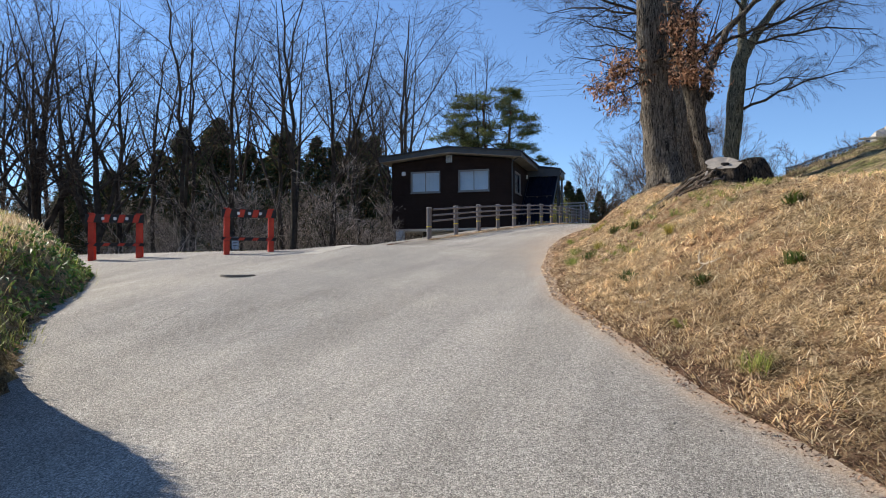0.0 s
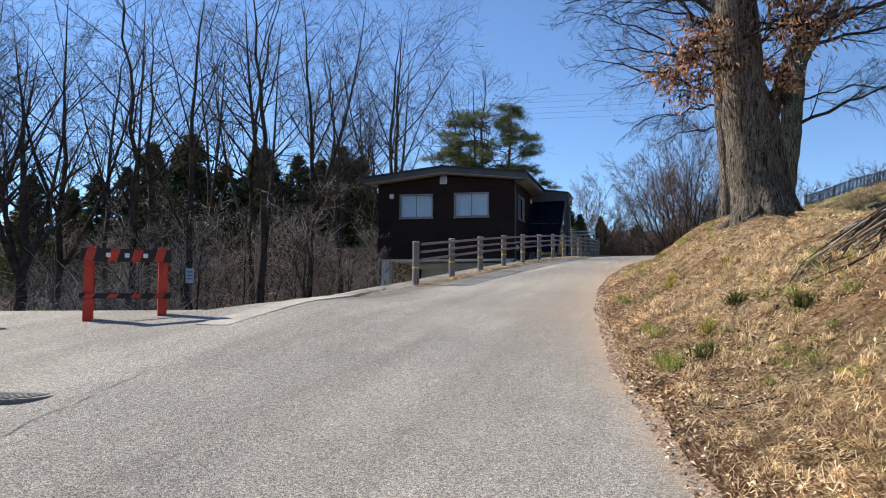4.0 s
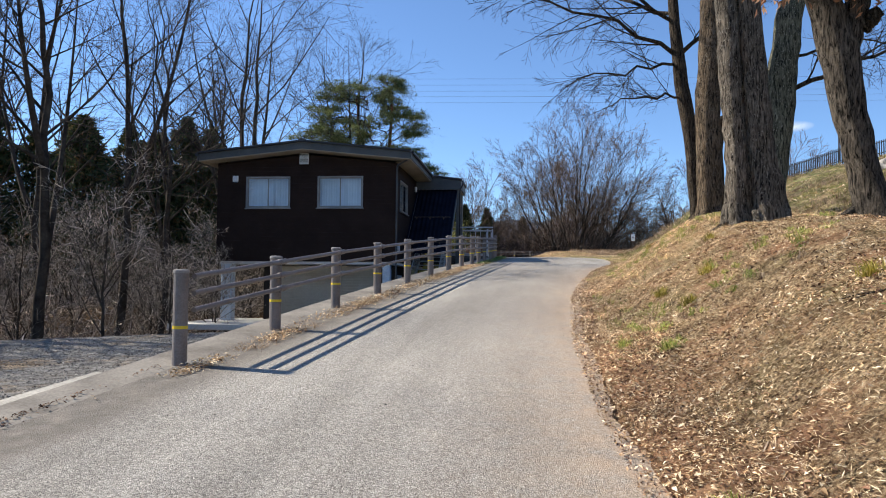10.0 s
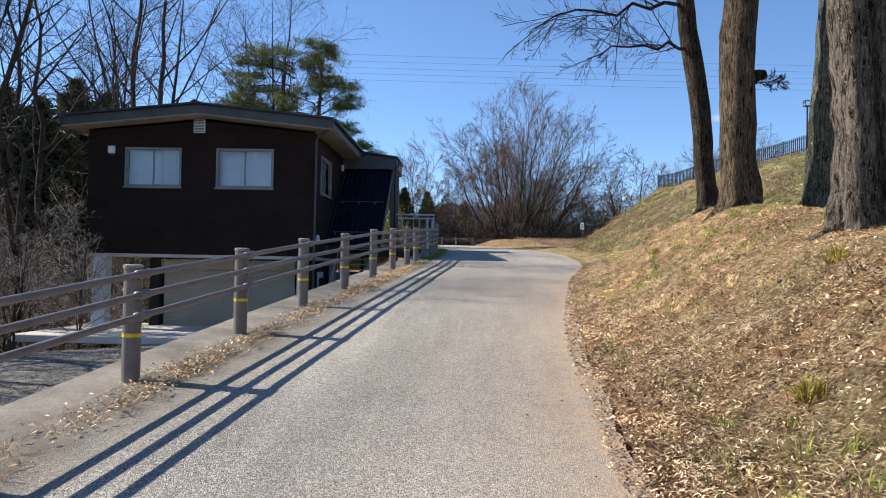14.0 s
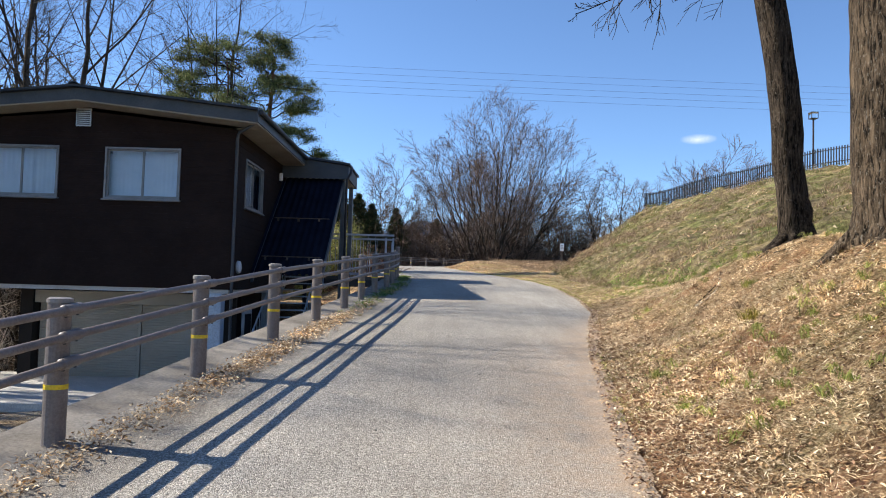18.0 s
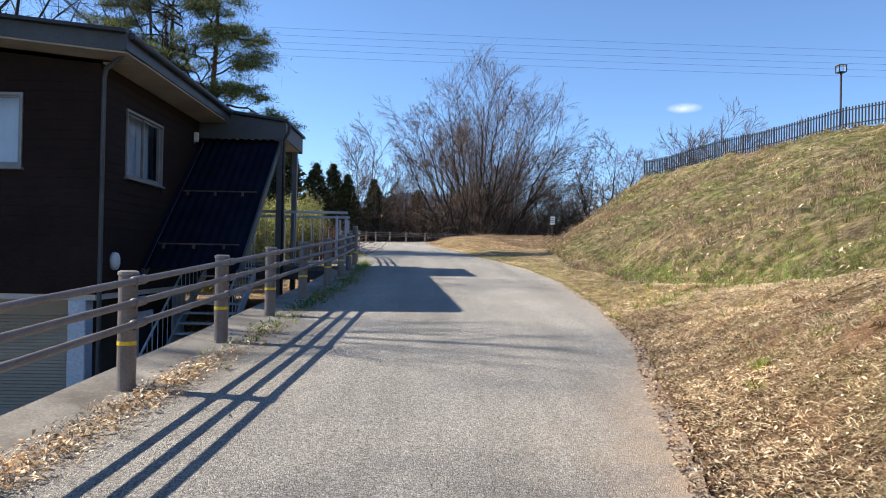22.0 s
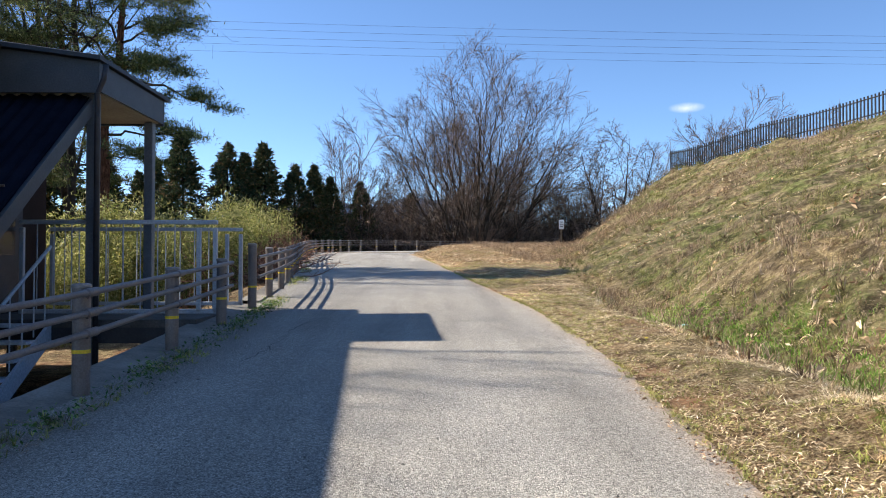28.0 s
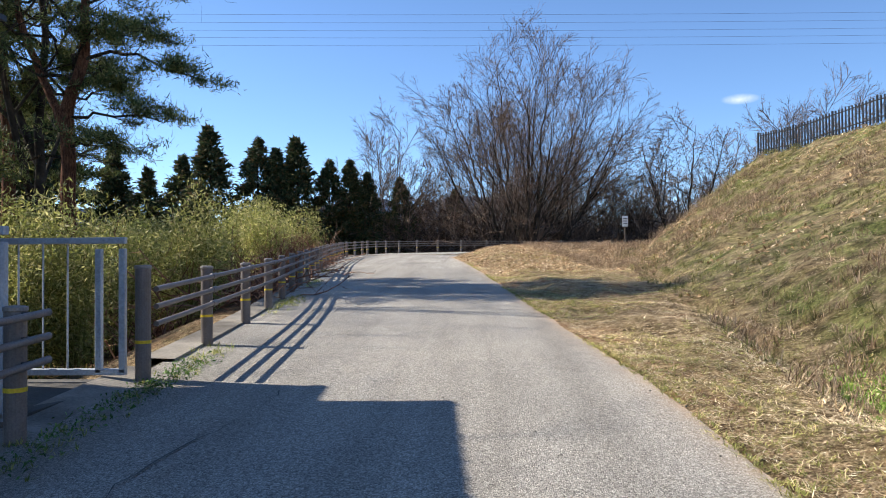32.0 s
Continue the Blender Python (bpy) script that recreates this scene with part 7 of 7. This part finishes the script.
tussocks("straw_tussocks", 2000, 24, right_strip(0.25, 4.5, 0, 14, 1.1), lambda x, y: 0.35 + 0.65 * patchy(1.6, 45)(x, y), 71, STRAW, (0.04, 0.11), "bowed mats of dry straw on the bank")
tussocks("straw_tussocks", 900, 22, right_strip(0.5, 4.5, 13, 44, 1.0), patchy(1.2, 46, -0.1, 0.2), 72, STRAW, (0.04, 0.1), "bowed tufts of dry straw among the leaves")
tussocks("weed_tussocks", 1900, 26, right_strip(0.4, 4.0, 0, 40, 1.0), patchy(1.0, 47, 0.0, 0.25), 73, GRASS, (0.05, 0.12), "low yellow-green grass clumps on the bank")


tussocks("brown_tussocks", 700, 22, right_strip(0.3, 4.2, 0, 34, 1.0), patchy(1.4, 51, -0.1, 0.25), 77, DEAD, (0.04, 0.1), "low brown weed clumps on the bank")


def hill_area(rng, n):
    y = rng.uniform(28, 74, n)
    return hill_toe(y) - 0.6 + (hill_top(y) - hill_toe(y) + 0.8) * rng.uniform(0, 1, n), y


blades("hill_grass", 85000, hill_area, patchy(0.8, 28, -0.2, 0.15), 48, HILL_GRASS, (0.05, 0.13), (0.004, 0.008), (0.2, 1.4), "rough green grass covering the hillside")
blades("hill_grass", 24000, hill_area, patchy(0.7, 29, 0.0, 0.3), 49, STRAW, (0.05, 0.14), (0.004, 0.008), (0.0, 0.8), "tufts of straw-coloured grass on the hillside")
blades("hill_weeds", 70000, hill_area, lambda x, y: patchy(0.45, 40, -0.05, 0.2)(x, y) * (0.4 + 0.6 * patchy(1.8, 41, -0.1, 0.1)(x, y)), 64, DEAD, (0.06, 0.2), (0.004, 0.008), (0.2, 1.3), "brown dead weed clumps over the hillside")
leaves_flat("hill_leaves", 16000, hill_area, patchy(0.9, 30, 0.0, 0.3), 50, LITTER, (0.06, 0.16), "brown dead weeds scattered over the hillside", 0.03, 0.6)


tussocks("hill_tussocks", 3000, 20, hill_area, lambda x, y: patchy(0.45, 40, -0.1, 0.15)(x, y), 74, DEAD, (0.12, 0.34), "brown tussocks on the hillside")
tussocks("hill_tussocks", 3600, 20, hill_area, patchy(0.8, 49, -0.2, 0.2), 75, HILL_GRASS, (0.1, 0.28), "green tussocks on the hillside")
tussocks("bend_brush", 900, 24, right_strip(3.5, 10, 64, 84, 1.0), always, 76, DEAD, (0.15, 0.4), "dark dead brush on the low bank by the bend")


def mound_area(rng, n):
    y = rng.uniform(0.5, 15, n)
    return mound_edge(y) - 3.2 * rng.uniform(0, 1, n) ** 1.3 + 0.05, y


blades("mound_grass", 18000, mound_area, patchy(1.5, 38, -0.3, 0.2), 51, GRASS, (0.06, 0.2), (0.003, 0.006), (0.3, 1.3), "lush grass on the mound beside the lane")
blades("mound_grass", 26000, mound_area, lambda x, y: smooth01((mound_edge(y) - x - 0.3) / 0.7), 52, STRAW, (0.06, 0.2), (0.003, 0.006), (0.2, 1.2), "straw grass on top of the mound")
leaves_flat("mound_weeds", 7000, mound_area, lambda x, y: smooth01((1.1 - (mound_edge(y) - x)) / 0.5), 53, WEED, (0.05, 0.13), "broad-leaved green weeds at the foot of the mound", 0.07, 0.7)


def kerb_area(u0, u1, y0, y1):
    def f(rng, n):
        y = rng.uniform(y0, y1, n)
        return left_x(y) + u0 + (u1 - u0) * np.clip(0.5 + 0.22 * rng.normal(size=n), 0, 1), y
    return f


leaves_flat("kerb_litter", 14000, kerb_area(0.14, 0.62, 20, 37), lambda x, y: smooth01((y - 20) / 5) * smooth01((36 - y) / 4) * (0.25 + 0.75 * patchy(1.6, 33, -0.2, 0.2)(x * 0, y)), 54, LITTER, (0.015, 0.055), "drift of dry leaves along the kerb", 0.02)
leaves_flat("kerb_litter", 1500, kerb_area(0.2, 0.55, 17, 21), patchy(2.4, 36, -0.1, 0.3), 58, LITTER, (0.02, 0.06), "thin line of dry leaves in the kerb joint", 0.012)
leaves_flat("bend_litter", 26000, right_strip(0.2, 9.0, 62, 86, 1.0), always, 59, LITTER, (0.04, 0.11), "orange-brown leaves on the low bank by the bend", 0.05, 0.5)
leaves_flat("kerb_leaves", 5000, kerb_area(0.1, 0.6, 33, 47.5), lambda x, y: smooth01((y - 33) / 5) * (0.25 + 0.75 * patchy(1.9, 34)(x * 0, y)), 66, WEED, (0.02, 0.055), "low dark green weeds along the kerb", 0.025, 0.6)
blades("kerb_straw", 9000, kerb_area(0.18, 0.6, 19, 42), lambda x, y: 0.25 + 0.75 * patchy(1.5, 33, -0.2, 0.2)(x * 0, y), 65, DEAD, (0.04, 0.15), (0.0012, 0.0028), (0.0, 0.5), "tangled dry straw caught along the kerb")
blades("kerb_weeds", 12000, kerb_area(0.12, 0.6, 31, 47), lambda x, y: 0.6 * smooth01((y - 31) / 8) * (0.2 + 0.8 * patchy(1.7, 34)(x * 0, y)), 55, GRASS, (0.02, 0.065), (0.002, 0.004), (0.2, 1.2), "green weeds growing along the kerb")
blades("kerb_weeds", 5000, kerb_area(0.1, 0.6, 47, 66), patchy(1.4, 35), 56, GRASS, (0.03, 0.09), (0.002, 0.004), (0.2, 1.2), "weeds along the far kerb")


def joint_area(rng, n):
    y = rng.uniform(11.6, 18.2, n)
    return np.interp(y, [11.4, 13.5, 15.3, 16.75, 18.4], [-2.0, -2.12, -2.45, -2.5, -2.36]) + 0.05 + 0.07 * np.abs(rng.normal(size=n)), y


leaves_flat("joint_litter", 2600, joint_area, patchy(2.4, 36, -0.3, 0.2), 85, CRUMB, (0.012, 0.045), "dark leaf crumbs lying in the joint of the edging", 0.012)


def lot_area(rng, n):
    y = 12.4 + 3.6 * rng.uniform(0, 1, n) ** 1.4
    return -3.0 - 11 * rng.uniform(0, 1, n) - 0.15 * (y - 13.4), y


blades("lot_grass", 26000, lot_area, patchy(1.2, 37, -0.2, 0.2), 57, GRASS, (0.03, 0.1), (0.003, 0.006), (0.3, 1.3), "yellow-green grass at the edge of the gravel lot")


def tuft(x, y, mat, label, n=90, h=0.22, seed=0, wide=0.006, name="grass_tuft", fan=0.9):
    rng = np.random.RandomState(seed)
    a = rng.uniform(0, 6.28, n)
    e = rng.uniform(fan * 0.4, 1.45, n)
    ln = h * rng.uniform(0.6, 1.2, n)
    d = np.stack([np.cos(a) * np.cos(e), np.sin(a) * np.cos(e), np.sin(e)], -1)
    p = np.stack([rng.normal(size=n) * h * 0.22, rng.normal(size=n) * h * 0.22, 0 * a - 0.02], -1)
    s = np.stack([-np.sin(a), np.cos(a), 0 * a], -1) * wide
    mid = p + d * (ln * 0.6)[:, None]
    tip = p + d * ln[:, None] + np.stack([np.cos(a), np.sin(a), -0.6 + 0 * a], -1) * (ln * 0.25)[:, None]
    V = np.stack([p - s, p + s, mid + s, mid - s, tip], 1).reshape(-1, 3)
    i = np.arange(n)[:, None] * 5
    T = np.concatenate([i + np.array([[0, 1, 2]]), i + np.array([[0, 2, 3]]), i + np.array([[3, 2, 4]])])
    ob = tagged(new(name, big_mesh(name, V, T, mat)), label, "grass tuft", "tufts on the bank")
    ob.matrix_basis = pose(x, y, ground_z(x, y))
    return ob


FERN = leafy("fern_leaf", [(0.0, (0.05, 0.09, 0.02)), (0.6, (0.12, 0.17, 0.045)), (1.0, (0.32, 0.22, 0.1))], 0.6, 0.25)
YGRASS = leafy("yellow_grass", [(0.0, (0.2, 0.18, 0.03)), (0.6, (0.4, 0.36, 0.08)), (1.0, (0.6, 0.5, 0.2))], 0.6, 0.35)
GREEN_T, FERN_T, YELLOW_T = "fresh green grass tuft growing from dry straw", "dark green fern clump on the dry bank", "yellow-green grass tuft among dry leaves"
for k, (x, y) in enumerate(((4.3, 4.59), (2.5, 10.5), (2.45, 10.73), (2.39, 11.87), (2.18, 18.39), (1.98, 14.94), (1.92, 15.35), (1.92, 19.12), (4.17, 29.84), (2.77, 28.28), (3.78, 32.27), (2.3, 12.4))):
    tuft(x, y, GRASS, GREEN_T, 130, 0.2 if k < 4 else 0.13, 200 + k, 0.003)
for k, (x, y) in enumerate(((4.72, 5.77), (4.07, 6.53), (3.37, 7.77), (3.4, 10.21), (3.06, 11.35), (2.74, 10.57), (4.9, 6.9))):
    tuft(x, y, FERN, FERN_T, 150, 0.15, 230 + k, 0.006, "fern", 0.5)
for k, (x, y) in enumerate(((3.83, 8.6), (2.81, 11.22), (2.62, 14.82), (2.56, 14.27), (2.56, 20.91), (2.62, 19.65), (2.96, 20.41), (3.61, 28.42), (3.3, 17.2), (3.5, 22.6), (3.2, 13.4))):
    tuft(x, y, YGRASS, YELLOW_T, 140, 0.16, 260 + k, 0.0035)


def stick(x, y, rz, length, r, label, mat, forks=0, on_road=False, seed=0):
    rng = np.random.RandomState(300 + seed)
    s = thing("fallen_branch", (x, y, 0), label, "branch", "fallen branches")
    a = radians(rz)

    def line(x0, y0, ang, ln, r0):
        pts, rr = [], []
        for q in range(6):
            f = q / 5
            px, py = x0 + ln * f * math.cos(ang + 0.3 * math.sin(3 * f + seed)), y0 + ln * f * math.sin(ang + 0.3 * math.sin(3 * f + seed))
            z = (float(road_z(y + py)) + 0.014 if on_road else ground_z(x + px, y + py)) + r0 * (1.0 + (0 if on_road else 1.4 * rng.uniform(0, 1)))
            pts.append((px, py, z))
            rr.append(r0 * (1 - 0.6 * f))
        return pts, rr
    pts, rr = line(0, 0, a, length, r)
    part("stem", MB().tube(pts, rr, 6), mat, s, smooth=True)
    for k in range(forks):
        q = pts[1 + k % 4]
        p, r2 = line(q[0], q[1], a + (0.7 if k % 2 else -0.8), length * 0.4, r * 0.6)
        part("twig", MB().tube([(q[0], q[1], q[2])] + p[1:], r2, 5), mat, s, smooth=True)


PALE_WOOD = worn("bleached_wood", (0.42, 0.36, 0.28), (0.58, 0.5, 0.4), 8, 0.9, 0, 60, 0.3)
stick(4.25, 6.79, 123, 0.5, 0.012, "bleached forked branch lying on the dry bank", PALE_WOOD, 3, False, 1)
stick(3.58, 6.77, 131, 0.52, 0.008, "bleached stick lying on the dry bank", PALE_WOOD, 0, False, 2)
stick(3.9, 30.7, 50, 0.6, 0.008, "dark fallen branch on the leaf-strewn bank", BARK_DARK, 2, False, 3)
stick(1.72, 19.75, 110, 0.28, 0.006, "dark twig at the edge of the asphalt", BARK_DARK, 3, True, 4)
stick(1.66, 20.2, 150, 0.2, 0.005, "dark twig at the edge of the asphalt", BARK_DARK, 2, True, 5)
stick(-1.95, 12.2, 12, 0.28, 0.01, "dry twig lying on the asphalt", BARK_DARK, 0, True, 6)
stick(-1.55, 13.57, 8, 0.2, 0.009, "dry twig lying on the asphalt", BARK_DARK, 0, True, 7)
stick(-2.15, 13.7, 30, 0.3, 0.01, "dry twig lying on the asphalt", BARK_DARK, 0, True, 8)
stick(-1.5, 13.26, 25, 0.25, 0.01, "dry twig lying on the asphalt", BARK_DARK, 0, True, 9)
for k in range(26):
    u, y = RNG.uniform(0.3, 3.4), RNG.uniform(9, 36)
    stick(float(right_x(y)) + u, y, RNG.uniform(0, 360), RNG.uniform(0.25, 0.8), RNG.uniform(0.004, 0.009), "thin dry stick lying among the leaves", PALE_WOOD if k % 3 == 0 else BARK_DARK, k % 3, False, 20 + k)


# boundary stone and the notice board
st = MB().box((0, 0, 0.02), (0.32, 0.15, 0.03), (0, 0, 0), 0.008)
TEAL = worn("pale_turquoise_paint", (0.3, 0.62, 0.6), (0.45, 0.75, 0.72), 6, 0.6)
ob = solo("ground_cover", st, TEAL, "flat pale turquoise cover lying in the verge", "cover")
ob.matrix_basis = pose(5.97, 45.5, ground_z(5.97, 45.5) - 0.008, 0, -5, 12)


def small_sign(x, y, z0, h, rz, label, board=WHITE):
    s = thing("sign_post", (x, y, z0), label, "sign", rz=rz)
    part("pole", MB().tube([(0, 0, -0.2), (0, 0, h)], 0.03, 8), RUST, s)
    b = part("board", MB().box((0, -0.04, h - 0.28), (0.3, 0.02, 0.56), None, 0.006), board, s, "small pale board")
    for k in range(3):
        part("line", MB().box((0, -0.0525, h - 0.14 - 0.13 * k), (0.2, 0.004, 0.035)), DARK_STEEL, b)


small_sign(10.3, 80.0, ground_z(10.3, 80), 1.6, 0, "small white sign on a post beyond the bend")
small_sign(-14.5, 29.5, ground_z(-14.5, 29.5), 2.95 - ground_z(-14.5, 29.5), 20, "small weathered notice board at the edge of the gravel lot", GATE_PAINT)

# loose pebbles on the gravel lot and stones on the asphalt
rngp = np.random.RandomState(77)


def pebbles(name, xs, ys, zs, size, mat, label):
    n = len(xs)
    base = np.array([(1, 0, 0), (0, 1, 0), (-1, 0, 0), (0, -1, 0), (0, 0, 0.7), (0, 0, -0.5)], float)
    tri = np.array([(0, 1, 4), (1, 2, 4), (2, 3, 4), (3, 0, 4), (1, 0, 5), (2, 1, 5), (3, 2, 5), (0, 3, 5)])
    r = rngp.uniform(*size, n)
    V = base[None] * r[:, None, None] * rngp.uniform(0.6, 1.3, (n, 6, 1)) + np.stack([xs, ys, zs], -1)[:, None]
    T = (np.arange(n)[:, None, None] * 6 + tri[None]).reshape(-1, 3)
    return tagged(new(name, big_mesh(name, V.reshape(-1, 3), T, mat)), label, "gravel", kind="stuff")


GRAVEL = leafy("gravel_stone", [(0.0, (0.08, 0.077, 0.072)), (0.5, (0.2, 0.193, 0.18)), (1.0, (0.46, 0.44, 0.41))], 0.9, 0.0)
yy = 14.5 + 20 * rngp.uniform(0, 1, 26000) ** 1.3
xx = left_x(yy) - 0.6 - 9 * rngp.uniform(0, 1, 26000)
pebbles("gravel", xx, yy, land(xx, yy), (0.008, 0.028), GRAVEL, "grey gravel strewn over the lot")
yy = rngp.uniform(1, 46, 700)
xx = left_x(yy) + (right_x(yy) - left_x(yy)) * np.clip(rngp.beta(0.6, 0.4, 700), 0, 1)
pebbles("grit", xx, yy, road_z(yy) + 0.016, (0.004, 0.012), GRAVEL, "loose grit scattered on the asphalt")

# a crack in the asphalt
cv, cf = [], []
for k in range(26):
    f = k / 25
    y = 41.6 + 4.2 * f
    x = 0.55 + 0.35 * f + 0.06 * math.sin(9 * f) + rngp.normal() * 0.02
    w = 0.004 + 0.003 * math.sin(13 * f)
    z = float(road_z(y)) + 0.0165
    cv += [(x - w, y, z), (x + w, y, z)]
cf = [(2 * k, 2 * k + 1, 2 * k + 3, 2 * k + 2) for k in range(25)]
part("crack", big_mesh("crack", cv, cf, CRACK), CRACK, road, "thin dark crack in the asphalt")


# a faint seam across the paving at the start
cv = []
for k in range(30):
    f = k / 29
    y = 5.3 + 4.2 * f
    x = -0.9 - 0.5 * f + rngp.normal() * 0.012
    w = 0.0005 + 0.0045 * abs(math.sin(17 * f + 3 * math.sin(9 * f)))
    z = float(road_z(y)) + float(side_raise(x, y)) + 0.0155
    cv += [(x - w, y, z), (x + w, y, z)]
part("crack", big_mesh("crack", cv, [(2 * k, 2 * k + 1, 2 * k + 3, 2 * k + 2) for k in range(29)], CRACK), CRACK, road, "thin worn seam in the asphalt")


# pale rock and a short timber rail on the slope behind the oaks
def boulder(x, y, size, seed, label):
    rng = np.random.RandomState(seed)
    nu, nv = 14, 9
    vs, fs = [], []
    for j in range(nv + 1):
        ph = math.pi * j / nv
        for i in range(nu):
            th = 2 * math.pi * i / nu
            d = np.array([math.sin(ph) * math.cos(th), math.sin(ph) * math.sin(th), math.cos(ph)])
            k = 1 + 0.16 * math.sin(3 * d[0] * 2 + seed) + 0.14 * math.sin(5 * d[1] + 2 * d[2]) + 0.05 * rng.normal()
            vs.append(tuple(d * k * np.array(size)))
    for j in range(nv):
        for i in range(nu):
            fs.append((j * nu + i, j * nu + (i + 1) % nu, (j + 1) * nu + (i + 1) % nu, (j + 1) * nu + i))
    ob = solo("rock", MB().add(vs, fs), PALE_ROCK, label, "rock", "rocks on the slope")
    ob.matrix_basis = pose(x, y, ground_z(x, y) + size[2] * 0.25, 0, 0, 40 * seed)


PALE_ROCK = worn("pale_rock", (0.3, 0.28, 0.25), (0.52, 0.49, 0.44), 2.5, 0.95, 0, 30, 0.8, 0.2)
boulder(14.2, 39.4, (0.7, 0.6, 0.55), 1, "pale weathered rock on the grassy slope")
boulder(14.9, 38.6, (0.5, 0.4, 0.4), 2, "small pale rock on the grassy slope")
boulder(13.4, 39.9, (0.35, 0.3, 0.28), 3, "small pale rock on the grassy slope")
tr = thing("timber_rail", (13.3, 37.6, ground_z(13.3, 37.6)), "short pale timber rail on the slope behind the oaks", "rail", rz=-8)
for px in (-0.5, 0.5):
    part("post", MB().box((px, 0, 0.15), (0.08, 0.08, 0.6), None, 0.008), PALE_WOOD, tr)
for pz in (0.16, 0.36):
    part("board", MB().box((0, -0.06, pz), (1.5, 0.035, 0.1), None, 0.008), PALE_WOOD, tr)

# one yellow flower in the verge
fx, fy = 4.69, 42.79
fl = thing("dandelion", (fx, fy, ground_z(fx, fy)), "small yellow dandelion flower in the verge", "flower")
part("stalk", MB().tube([(0, 0, -0.02), (0.004, 0, 0.035)], 0.003, 5), GRASS, fl)
part("flower_head", MB().tube([(0.004, 0, 0.034), (0.004, 0, 0.04), (0.004, 0, 0.047)], [0.008, 0.024, 0.012], 12), YELLOW, fl)
